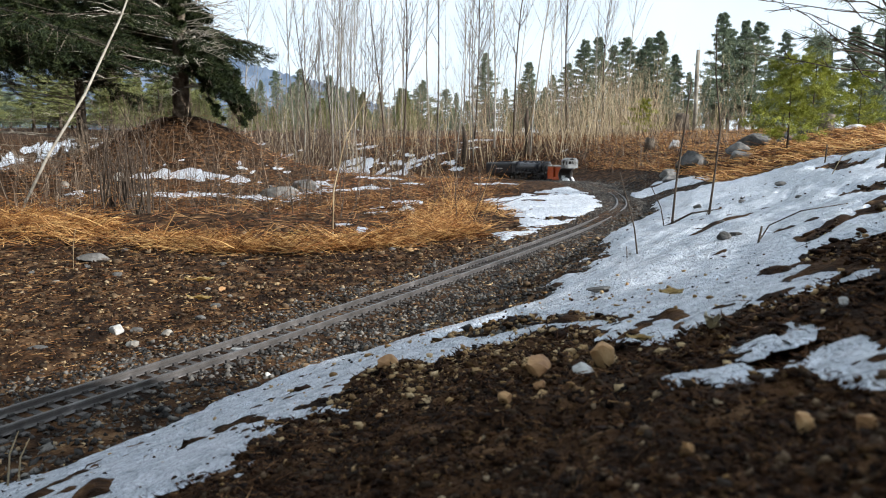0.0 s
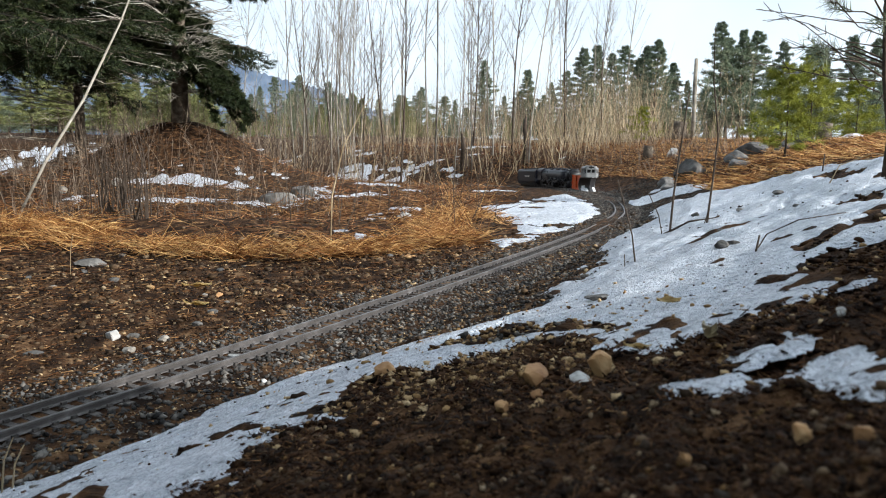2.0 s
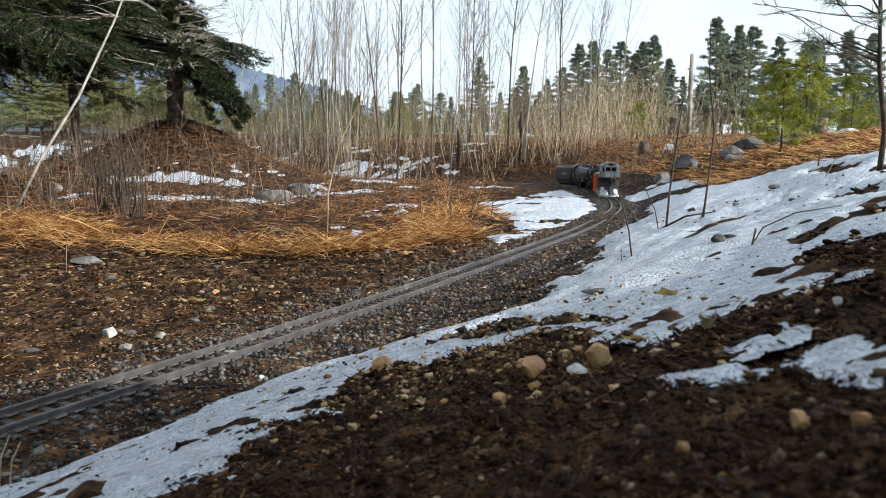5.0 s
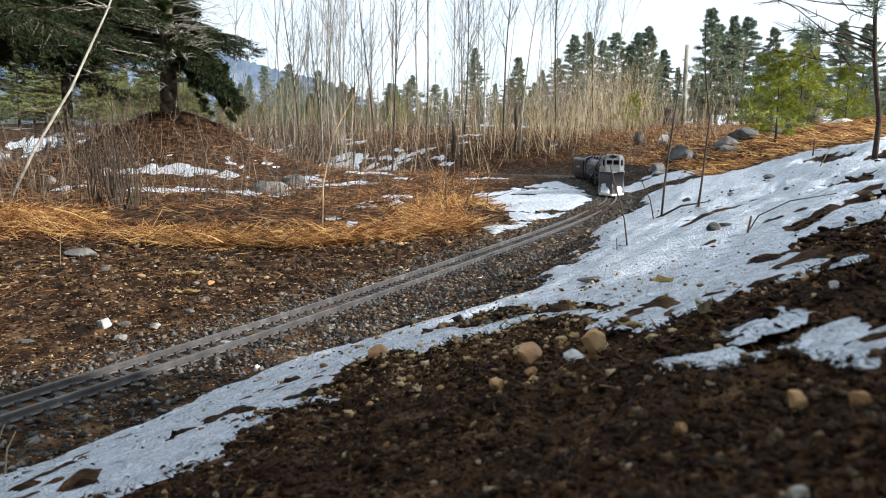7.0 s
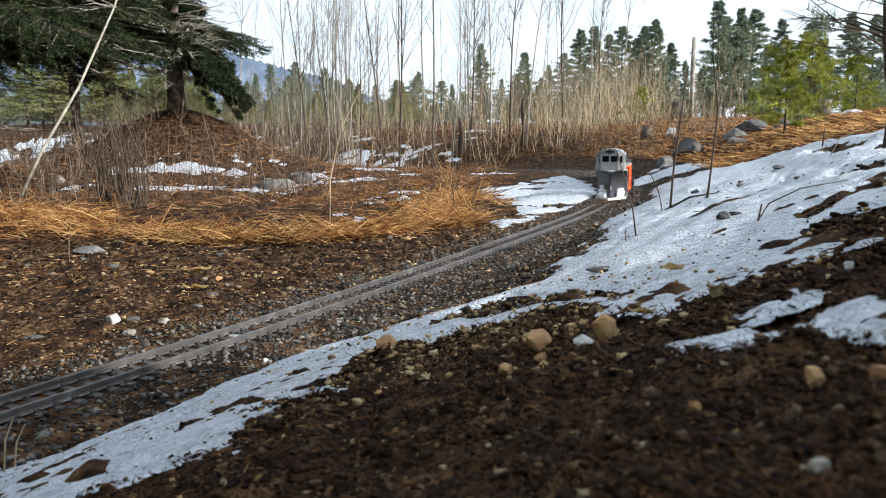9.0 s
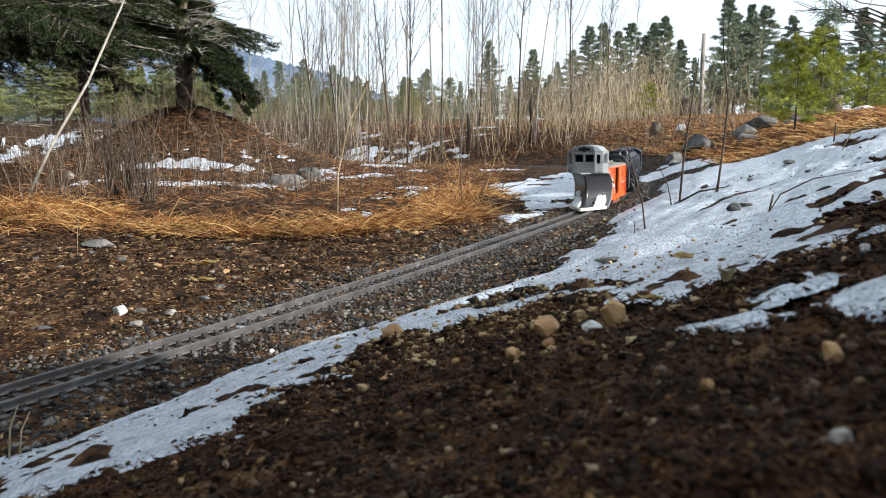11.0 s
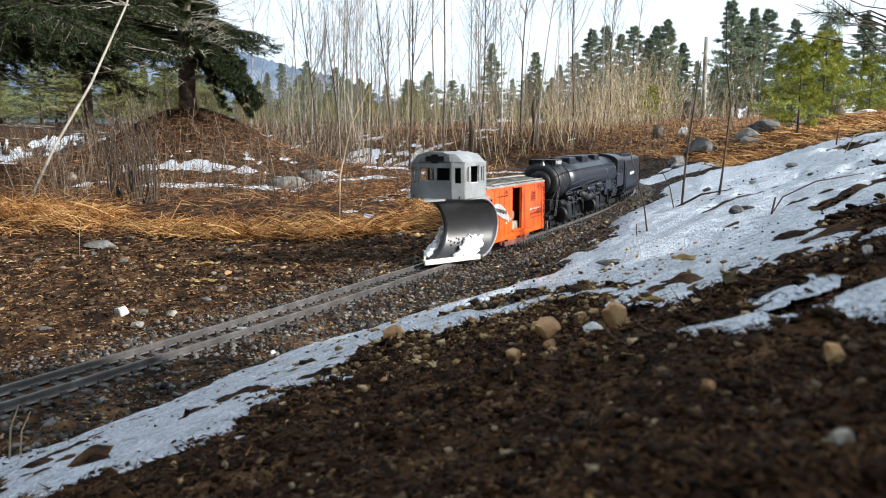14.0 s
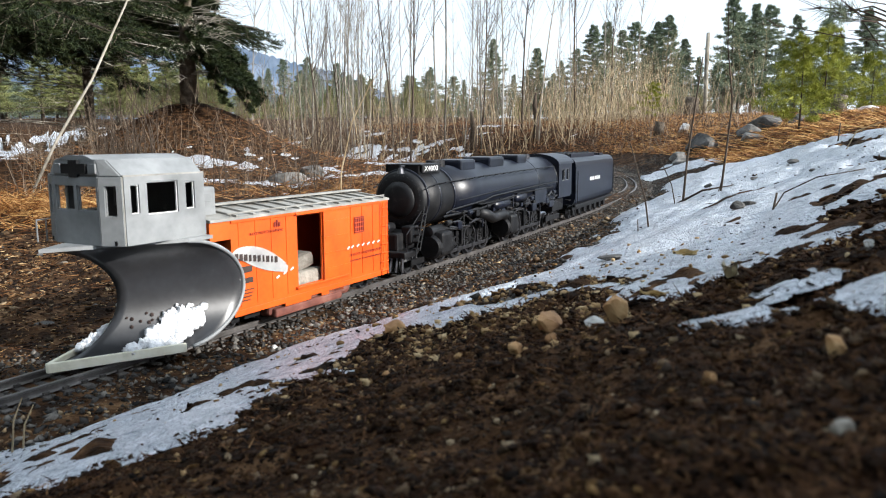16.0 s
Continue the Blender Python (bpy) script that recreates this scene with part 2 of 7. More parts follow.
def sheet(name, height, mat, keep=None, eye=(0.0, 0.02)):
    ang, rad = polar_grid()
    x = eye[0] + rad[:, None] * np.sin(ang)[None]
    y = eye[1] + rad[:, None] * np.cos(ang)[None]
    z = height(x, y)
    nr, na = x.shape
    i, j = np.meshgrid(np.arange(nr - 1), np.arange(na), indexing="ij")
    a = i * na + j
    b = i * na + (j + 1) % na
    quads = np.stack([a, a + na, b + na, b], -1).reshape(-1, 4)
    if keep is not None:
        k = keep(x, y, z).ravel()
        quads = quads[k[quads].any(1)]
    used = np.unique(quads)
    remap = np.zeros(nr * na, int)
    remap[used] = np.arange(len(used))
    co = np.stack([x, y, z], -1).reshape(-1, 3)[used]
    quads = remap[quads]
    me = bpy.data.meshes.new(name)
    me.vertices.add(len(co))
    me.vertices.foreach_set("co", co.ravel())
    me.loops.add(quads.size)
    me.loops.foreach_set("vertex_index", quads.ravel().astype(np.int32))
    me.polygons.add(len(quads))
    me.polygons.foreach_set("loop_start", np.arange(0, quads.size, 4, dtype=np.int32))
    me.update(calc_edges=True)
    me.validate()
    me.polygons.foreach_set("use_smooth", [True] * len(quads))
    me.materials.append(mat)
    return new(name, me)


def ground_height(x, y):
    z, s, d = terrain_base(x, y)
    return z + relief(x, y, d)


ground = tagged(sheet("ground", ground_height, SOIL), "brown soil with gravel and needle litter", "ground", kind="structure")


# ---- snow ----
def cut(v, lo, hi):
    return np.clip((v - lo) / (hi - lo), 0, 1)


# lying snow and bare soil within it, in plan, traced from the camera's view
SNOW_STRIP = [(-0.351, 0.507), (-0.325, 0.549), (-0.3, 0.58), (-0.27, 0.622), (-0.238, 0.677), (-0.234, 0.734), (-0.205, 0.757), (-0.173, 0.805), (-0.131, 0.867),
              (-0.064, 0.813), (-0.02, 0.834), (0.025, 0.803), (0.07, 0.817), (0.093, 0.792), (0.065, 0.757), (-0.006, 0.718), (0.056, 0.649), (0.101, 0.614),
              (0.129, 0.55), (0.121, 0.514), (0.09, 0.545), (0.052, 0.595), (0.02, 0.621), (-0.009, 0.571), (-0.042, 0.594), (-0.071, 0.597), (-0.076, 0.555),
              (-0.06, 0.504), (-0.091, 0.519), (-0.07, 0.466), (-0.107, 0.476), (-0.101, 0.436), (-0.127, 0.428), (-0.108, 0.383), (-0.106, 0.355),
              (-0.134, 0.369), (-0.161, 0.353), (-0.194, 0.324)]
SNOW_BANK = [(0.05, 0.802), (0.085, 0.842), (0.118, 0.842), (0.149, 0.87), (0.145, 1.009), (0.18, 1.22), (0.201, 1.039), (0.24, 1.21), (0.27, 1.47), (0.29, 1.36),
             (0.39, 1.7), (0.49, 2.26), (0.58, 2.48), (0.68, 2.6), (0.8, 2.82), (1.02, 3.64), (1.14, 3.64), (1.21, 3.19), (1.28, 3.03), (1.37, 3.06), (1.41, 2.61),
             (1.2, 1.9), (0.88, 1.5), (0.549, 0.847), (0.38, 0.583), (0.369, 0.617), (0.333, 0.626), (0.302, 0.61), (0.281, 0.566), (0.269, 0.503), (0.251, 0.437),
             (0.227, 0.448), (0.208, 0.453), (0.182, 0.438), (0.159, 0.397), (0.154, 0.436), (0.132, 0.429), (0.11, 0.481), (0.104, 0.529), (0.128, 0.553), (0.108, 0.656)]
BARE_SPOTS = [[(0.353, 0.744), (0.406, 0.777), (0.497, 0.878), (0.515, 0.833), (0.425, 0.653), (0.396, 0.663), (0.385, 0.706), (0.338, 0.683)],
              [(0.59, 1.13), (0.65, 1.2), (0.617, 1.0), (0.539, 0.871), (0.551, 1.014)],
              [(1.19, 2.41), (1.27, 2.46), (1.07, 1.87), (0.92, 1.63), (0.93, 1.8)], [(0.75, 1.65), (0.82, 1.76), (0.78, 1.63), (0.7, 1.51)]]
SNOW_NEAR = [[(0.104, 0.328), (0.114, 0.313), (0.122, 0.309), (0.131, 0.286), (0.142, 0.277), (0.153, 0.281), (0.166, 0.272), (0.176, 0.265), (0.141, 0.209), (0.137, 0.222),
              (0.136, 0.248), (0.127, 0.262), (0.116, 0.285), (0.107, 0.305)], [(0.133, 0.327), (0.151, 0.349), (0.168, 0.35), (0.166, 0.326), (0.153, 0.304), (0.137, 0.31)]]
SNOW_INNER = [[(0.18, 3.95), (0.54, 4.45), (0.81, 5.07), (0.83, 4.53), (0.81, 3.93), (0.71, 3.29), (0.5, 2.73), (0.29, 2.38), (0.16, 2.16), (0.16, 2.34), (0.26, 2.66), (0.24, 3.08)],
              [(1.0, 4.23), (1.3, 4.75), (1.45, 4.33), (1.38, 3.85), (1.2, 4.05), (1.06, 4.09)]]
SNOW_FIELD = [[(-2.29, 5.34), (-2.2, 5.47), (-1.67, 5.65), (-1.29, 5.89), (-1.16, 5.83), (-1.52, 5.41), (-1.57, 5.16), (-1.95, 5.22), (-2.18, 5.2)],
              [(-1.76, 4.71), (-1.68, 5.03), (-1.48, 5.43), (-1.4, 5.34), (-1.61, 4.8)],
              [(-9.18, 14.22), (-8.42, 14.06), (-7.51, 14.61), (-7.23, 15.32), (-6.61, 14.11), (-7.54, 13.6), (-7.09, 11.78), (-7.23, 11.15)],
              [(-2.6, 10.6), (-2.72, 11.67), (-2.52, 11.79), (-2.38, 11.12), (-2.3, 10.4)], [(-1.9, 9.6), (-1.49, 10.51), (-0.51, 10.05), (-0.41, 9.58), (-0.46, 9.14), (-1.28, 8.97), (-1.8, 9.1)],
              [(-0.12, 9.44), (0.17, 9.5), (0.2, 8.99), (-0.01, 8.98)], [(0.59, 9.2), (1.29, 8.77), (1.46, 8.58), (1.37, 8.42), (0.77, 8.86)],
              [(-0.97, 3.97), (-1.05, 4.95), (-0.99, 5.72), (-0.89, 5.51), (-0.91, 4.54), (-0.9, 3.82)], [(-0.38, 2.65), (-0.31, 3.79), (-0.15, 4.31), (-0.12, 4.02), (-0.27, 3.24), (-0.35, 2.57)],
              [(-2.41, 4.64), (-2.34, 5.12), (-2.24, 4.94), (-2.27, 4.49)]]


def inside(x, y, outline):
    """Signed distance to a closed outline, positive within it; -9 far away from it."""
    shape = np.shape(x)
    x, y = np.ravel(x), np.ravel(y)
    c = np.array(outline)
    lo, hi = c.min(0), c.max(0)
    pad = 0.25 * (hi - lo).max()
    out = np.full(len(x), -9.0)
    near = (x > lo[0] - pad) & (x < hi[0] + pad) & (y > lo[1] - pad) & (y < hi[1] + pad)
    px, py = x[near], y[near]
    best, odd = np.full(len(px), 81.0), np.zeros(len(px), bool)
    for (ax, ay), (bx, by) in zip(outline, outline[1:] + outline[:1]):
        ux, uy = bx - ax, by - ay
        k = np.clip(((px - ax) * ux + (py - ay) * uy) / (ux * ux + uy * uy), 0, 1)
        best = np.minimum(best, (px - ax - k * ux) ** 2 + (py - ay - k * uy) ** 2)
        if ay != by:
            odd ^= ((ay > py) != (by > py)) & (px < ux * (py - ay) / uy + ax)
    out[near] = np.sqrt(best) * np.where(odd, 1, -1)
    return out.reshape(shape)


def snow_cover(x, y, z, s, d):
    """Signed cover of snow, about -1 to 1; positive where it lies."""
    fine = 0.004 * fractal(x, y, 0.03, 3, 41) + 0.003 * soft_noise(x, y, 0.007, 49)
    mid = 0.02 * fractal(x, y, 0.16, 4, 47)
    r = np.hypot(x, y)
    k = np.clip((r - 0.5) / 0.9, 0, 1)
    wob = fine * (1 + k) + mid * k
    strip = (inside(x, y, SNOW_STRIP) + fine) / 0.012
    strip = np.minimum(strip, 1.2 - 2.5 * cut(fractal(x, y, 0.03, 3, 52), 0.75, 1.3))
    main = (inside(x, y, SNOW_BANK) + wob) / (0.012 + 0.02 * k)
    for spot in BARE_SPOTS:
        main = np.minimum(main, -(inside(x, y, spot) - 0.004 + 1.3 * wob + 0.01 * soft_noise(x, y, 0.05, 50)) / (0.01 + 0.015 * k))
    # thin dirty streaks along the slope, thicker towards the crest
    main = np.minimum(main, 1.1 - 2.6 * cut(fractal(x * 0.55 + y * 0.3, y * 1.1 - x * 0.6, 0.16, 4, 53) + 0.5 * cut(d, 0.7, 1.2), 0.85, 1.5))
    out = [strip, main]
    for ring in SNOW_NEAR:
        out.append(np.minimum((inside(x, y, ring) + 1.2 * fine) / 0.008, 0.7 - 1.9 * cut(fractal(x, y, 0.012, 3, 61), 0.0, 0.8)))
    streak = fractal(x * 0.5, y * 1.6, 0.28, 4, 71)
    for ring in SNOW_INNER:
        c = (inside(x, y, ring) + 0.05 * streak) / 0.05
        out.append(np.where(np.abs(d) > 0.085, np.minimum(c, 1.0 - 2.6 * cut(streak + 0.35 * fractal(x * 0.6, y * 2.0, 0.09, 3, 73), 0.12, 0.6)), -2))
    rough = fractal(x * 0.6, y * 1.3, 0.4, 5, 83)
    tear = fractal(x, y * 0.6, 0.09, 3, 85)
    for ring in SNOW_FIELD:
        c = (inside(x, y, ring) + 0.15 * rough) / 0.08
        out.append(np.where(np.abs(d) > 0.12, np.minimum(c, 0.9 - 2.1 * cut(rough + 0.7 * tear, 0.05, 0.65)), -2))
    # a few scattered leftovers among the far brush
    left = np.where((y > 3) & (r > 4.4) & (r < 13) & (np.abs(d) > 0.5) & (np.hypot(x + 2.3, y - 6.5) > 1.6) & (np.degrees(np.arctan2(x, y)) < 6), (fractal(x * 0.5, y * 1.4, 0.3, 5, 87) - 0.85) * 3, -2)
    return np.clip(np.maximum.reduce(out + [left]), -2, 1)


def snow_height(x, y):
    z, s, d = terrain_base(x, y)
    c = snow_cover(x, y, z, s, d)
    r = np.hypot(x, y)
    thick = np.clip(c, -1, 1) * (0.0012 + 0.0060 * np.clip(r - 0.33, 0, 1.6))
    ripples = np.clip(r / 0.9 - 0.2, 0.12, 1.6) * (0.0026 * fractal(x, y, 0.035, 4, 91) + 0.005 * fractal(x * 0.55 + y * 0.3, y * 1.1 - x * 0.6, 0.17, 3, 95))
    return z + thick + 0.0008 + 0.0012 * np.clip(r - 0.3, 0, 1) + ripples * (c > -0.3)


def snow_keep(x, y, z):
    b, s, d = terrain_base(x, y)
    return snow_cover(x, y, b, s, d) > -0.6


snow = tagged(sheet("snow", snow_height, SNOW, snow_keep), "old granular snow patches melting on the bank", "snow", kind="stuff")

# ---- track ----
GAUGE = 0.045


def side_offset(s, off, z):
    p, h = on_line(s)
    return Vector((p.x + h.y * off, p.y - h.x * off, p.z + z))


def sweep_rail(name, off, s0, s1, label):
    prof = [(-0.0040, -0.0082), (0.0040, -0.0082), (0.0036, -0.0070), (0.0010, -0.0062), (0.0010, -0.0024), (0.0021, -0.0018),
            (0.0019, -0.0002), (0.0010, 0.0), (-0.0010, 0.0), (-0.0019, -0.0002), (-0.0021, -0.0018), (-0.0010, -0.0024), (-0.0010, -0.0062), (-0.0036, -0.0070)]
    at = np.arange(s0, s1, 0.04)
    verts, faces, n = [], [], len(prof)
    for s in at:
        verts += [side_offset(s, off + u, v) for u, v in prof]
    for i in range(len(at) - 1):
        for k in range(n):
            a, b = i * n + k, i * n + (k + 1) % n
            faces.append((a, b, b + n, a + n))
    faces += [tuple(range(n))[::-1], tuple((len(at) - 1) * n + k for k in range(n))]
    return tagged(raw_mesh(name, verts, faces, RAIL, None), label)


track = thing("railway_track", "narrow garden railway track with grey rails on dark ties", "railway track", kind="structure")
for side in (-1, 1):
    r = sweep_rail("rail", side * GAUGE / 2, 0.2, len(LINE) * STEP - 0.1, "weathered grey metal rail")
    r.parent = track

# ---- train ----
def vehicle_pose(s_front, length):
    """A vehicle that stands on two points of the track; its +x looks ahead, its origin lies on the rails under its front."""
    a, _ = on_line(s_front + 0.12 * length)
    b, _ = on_line(s_front + 0.88 * length)
    w = (a - b).normalized()
    left = Vector((0, 0, 1)).cross(w).normalized()
    up = w.cross(left)
    o = a + w * 0.12 * length
    return Matrix(((w.x, left.x, up.x, o.x), (w.y, left.y, up.y, o.y), (w.z, left.z, up.z, o.z), (0, 0, 0, 1)))


RUN_T = [0, 2, 4, 6.5, 7, 8, 9, 11.5, 12.5, 16]
RUN_S = [7.85, 7.10, 6.38, 5.45, 5.26, 4.89, 4.53, 3.71, 3.345, 2.055]


def s_tip(t):
    """Track length at the plow's tip at t seconds, smoothed over two seconds."""
    total = 0.0
    for k in range(-4, 5):
        u = t + 0.25 * k
        total += np.interp(u, RUN_T, RUN_S) - 0.368 * min(u, 0) + 0.368 * min(16 - u, 0)
    return total / 9

# ---- train materials ----
# blue in this black stands in for the sky's sheen on the metal
BLACK = surface("locomotive_black_sky_sheen", [(0.2, (0.003, 0.004, 0.008)), (0.6, (0.006, 0.008, 0.016)), (0.95, (0.018, 0.022, 0.036))], 40, 0.36, 0.0, bump=0.08, depth=0.001, fine=4, spec=0.4)
UNDER = surface("dull_black", [(0.2, (0.005, 0.005, 0.006)), (0.65, (0.012, 0.012, 0.013)), (0.95, (0.06, 0.055, 0.05))], 70, 0.5, 0.1, bump=0.2, depth=0.001, spec=0.3)
STEEL = surface("rod_steel", [(0.2, (0.03, 0.03, 0.034)), (0.8, (0.14, 0.14, 0.15))], 80, 0.4, 0.8, bump=0.05, depth=0.0005)
ORANGE = surface("orange_paint", [(0.15, (0.48, 0.062, 0.006)), (0.5, (0.66, 0.095, 0.009)), (0.9, (0.74, 0.13, 0.02))], 14, 0.42, bump=0.05, depth=0.0006, fine=12)
CABGREY = surface("cab_grey_paint", [(0.15, (0.14, 0.145, 0.145)), (0.5, (0.205, 0.212, 0.214)), (0.9, (0.29, 0.30, 0.30))], 25, 0.5, bump=0.06, depth=0.0006)
ROOFGREY = surface("dusty_roof", [(0.15, (0.15, 0.14, 0.125)), (0.55, (0.27, 0.26, 0.235)), (0.9, (0.42, 0.41, 0.38))], 30, 0.7, bump=0.15, depth=0.001)
PLOWMETAL = surface("plow_plastic", [(0.2, (0.014, 0.014, 0.015)), (0.6, (0.026, 0.026, 0.028)), (0.95, (0.06, 0.06, 0.064))], 18, 0.33, 0.0, bump=0.06, depth=0.0008, fine=8)
CREAM = surface("cream_plastic", [(0.1, (0.5, 0.47, 0.36)), (0.5, (0.70, 0.67, 0.54)), (0.9, (0.8, 0.78, 0.68))], 40, 0.55, bump=0.05, depth=0.0005)
RUST = surface("red_brown_frame", [(0.15, (0.08, 0.022, 0.014)), (0.5, (0.16, 0.05, 0.034)), (0.9, (0.25, 0.11, 0.08))], 35, 0.75, bump=0.2, depth=0.001)
WHITEMARK = surface("silver_marking_and_glint", [(0.1, (0.5, 0.5, 0.5)), (0.6, (0.68, 0.68, 0.67)), (0.9, (0.75, 0.75, 0.75))], 50, 0.5, bump=0)
DARKMARK = surface("dark_marking", [(0.1, (0.02, 0.012, 0.01)), (0.9, (0.05, 0.03, 0.025))], 50, 0.6, bump=0)
REDMARK = surface("dark_red_marking", [(0.1, (0.16, 0.012, 0.008)), (0.9, (0.28, 0.03, 0.015))], 50, 0.6, bump=0)
STONE = surface("stone", [(0.15, (0.07, 0.06, 0.05)), (0.5, (0.17, 0.15, 0.125)), (0.85, (0.34, 0.31, 0.26))], 45, 0.85, bump=0.4, depth=0.004, vary=0.5)
FRESH = surface("wet_snow", [(0.0, (0.7, 0.72, 0.75)), (0.4, (0.86, 0.87, 0.89)), (1.0, (0.9, 0.91, 0.93))], 90, 0.5, bump=0.5, depth=0.003)
BRIGHT = surface("headlight_glass", [(0.1, (0.5, 0.5, 0.48)), (0.9, (0.7, 0.7, 0.68))], 50, 0.15, bump=0)


def panel(bm, o, u, length, height, holes, thick):
    """An upright sheet from o along u, with rectangular holes (u0, u1, v0, v1); it grows thick to its left."""
    o, u = Vector(o), Vector(u).normalized()
    n = Vector((0, 0, 1)).cross(u)
    us = sorted({0.0, length, *[h[0] for h in holes], *[h[1] for h in holes]})
    vs = sorted({0.0, height, *[h[2] for h in holes], *[h[3] for h in holes]})
    for a, b in zip(us[:-1], us[1:]):
        for c, d in zip(vs[:-1], vs[1:]):
            if any(h[0] <= (a + b) / 2 <= h[1] and h[2] <= (c + d) / 2 <= h[3] for h in holes):
                continue
            q = [o + u * p + Vector((0, 0, 1)) * w for p, w in ((a, c), (b, c), (b, d), (a, d))]
            lo = [bm.verts.new(v) for v in q]
            hi = [bm.verts.new(v + n * thick) for v in q]
            bm.faces.new(lo)
            bm.faces.new(hi[::-1])
            for i in range(4):
                bm.faces.new((lo[i], hi[i], hi[(i + 1) % 4], lo[(i + 1) % 4]))
    bmesh.ops.remove_doubles(bm, verts=bm.verts, dist=1e-6)
    return bm


def window_frame(bm, o, u, hole, out, wide=0.0018):
    """A thin raised frame round a hole of a panel; out: the way it stands proud."""
    o, u, out = Vector(o), Vector(u).normalized(), Vector(out).normalized()
    a, b, c, d = hole
    rot = Matrix((u, out, Vector((0, 0, 1)))).transposed()
    for (p, w, sx, sz) in (((a + b) / 2, c, b - a + wide, wide), ((a + b) / 2, d, b - a + wide, wide), (a, (c + d) / 2, wide, d - c + wide), (b, (c + d) / 2, wide, d - c + wide)):
        at = o + u * p + Vector((0, 0, w)) + out * 0.0006
        box(bm, at.x, at.y, at.z, sx, 0.0018, sz, turn=rot)


def prism(bm, pts, z0, z1, inset=None):
    lo = [bm.verts.new((x, y, z0)) for x, y in pts]
    hi = [bm.verts.new((x, y, z1)) for x, y in (inset or pts)]
    n = len(pts)
    bm.faces.new(lo[::-1])
    bm.faces.new(hi)
    for i in range(n):
        bm.faces.new((lo[i], lo[(i + 1) % n], hi[(i + 1) % n], hi[i]))
    return bm


def lump(bm, c, size, seed, squash=(1, 1, 1), level=2, rough=0.3):
    g = bmesh.ops.create_icosphere(bm, subdivisions=level, radius=1.0)
    for v in g["verts"]:
        k = 1 + rough * noise.noise(v.co * 1.6 + Vector((seed * 7.1, seed * 3.3, seed))) + 0.4 * rough * noise.noise(v.co * 4.0 + Vector((seed, 5, 2)))
        v.co = Vector((c[0] + v.co.x * k * size * squash[0], c[1] + v.co.y * k * size * squash[1], c[2] + v.co.z * k * size * squash[2]))
    return bm


def lettering(name, text, size, at, parent, mat, width=None):
    cu = bpy.data.curves.new(name, "FONT")
    cu.body, cu.size, cu.align_x, cu.align_y, cu.extrude = text, size, "CENTER", "CENTER", 0.0002
    tmp = bpy.data.objects.new("letters", cu)
    me = bpy.data.meshes.new_from_object(tmp)
    bpy.data.objects.remove(tmp)
    if width:
        xs = [v.co.x for v in me.vertices]
        k = width / (max(xs) - min(xs))
        for v in me.vertices:
            v.co.x *= k
    me.materials.append(mat)
    ob = new(name, me)
    ob.parent, ob.matrix_basis = parent, at
    return ob


def wheel_mesh(name, r, half, mat, spokes=0):
    """An axle with its two wheels, turning round y."""
    bm = bmesh.new()
    turn = Matrix.Rotation(radians(90), 4, "Z")
    for sgn in (-1, 1):
        w = 0.006
        prof = [(-0.0012, r * 0.2), (-0.0012, r * 1.09), (0.0002, r * 1.09), (0.0008, r), (w, r * 0.985), (w, r * 0.84), (w * 0.6, r * 0.8)]
        if spokes:
            prof += [(w * 0.2, r * 0.78), (w * 0.2, r * 0.25), (w, r * 0.22), (w, r * 0.02)]
        else:
            prof += [(w * 0.35, r * 0.5), (w * 0.9, r * 0.25), (w * 0.9, r * 0.02)]
        m = Matrix.Translation((0, sgn * half, 0)) @ Matrix.Rotation(radians(90 * sgn), 4, "Z")
        lathe(bm, prof, 24, m)
        for k in range(spokes):
            a = 2 * math.pi * k / spokes
            y = sgn * (half + w * 0.6)
            rod(bm, (r * 0.2 * math.cos(a), y, r * 0.2 * math.sin(a)), (r * 0.82 * math.cos(a), y, r * 0.82 * math.sin(a)), r * 0.07, r * 0.05, 5)
        if spokes:
            y = sgn * (half + w)
            rod(bm, (r * 0.42, y - sgn * 0.003, 0), (r * 0.42, y + sgn * 0.004, 0), r * 0.13, sides=8)
            box(bm, -r * 0.5, y - sgn * 0.002, 0, r * 0.4, 0.004, r * 0.95, 0.001)
    rod(bm, (0, -half, 0), (0, half, 0), r * 0.14, sides=8)
    me = bpy.data.meshes.new(name)
    bm.to_mesh(me)
    bm.free()
    me.materials.append(mat)
    me.materials.append(STEEL)
    for p in me.polygons:
        c = p.center
        p.material_index = 1 if math.hypot(c.x, c.z) > 0.86 * r else 0
    return me


WHEELS = []          # (object, place, radius, share of a turn ahead)


def wheelset(name, mesh, x, r, parent, ahead=0.0):
    ob = new(name, mesh)
    ob.parent = parent
    ob.location = (x, 0, r)
    WHEELS.append((ob, (x, 0, r), r, ahead))
    return ob


SMALL = wheel_mesh("wheelset", 0.0145, 0.0215, UNDER)
MEDIUM = wheel_mesh("wheelset", 0.0180, 0.0215, UNDER)
DRIVER = wheel_mesh("driving_wheelset", 0.0295, 0.0215, UNDER, 14)


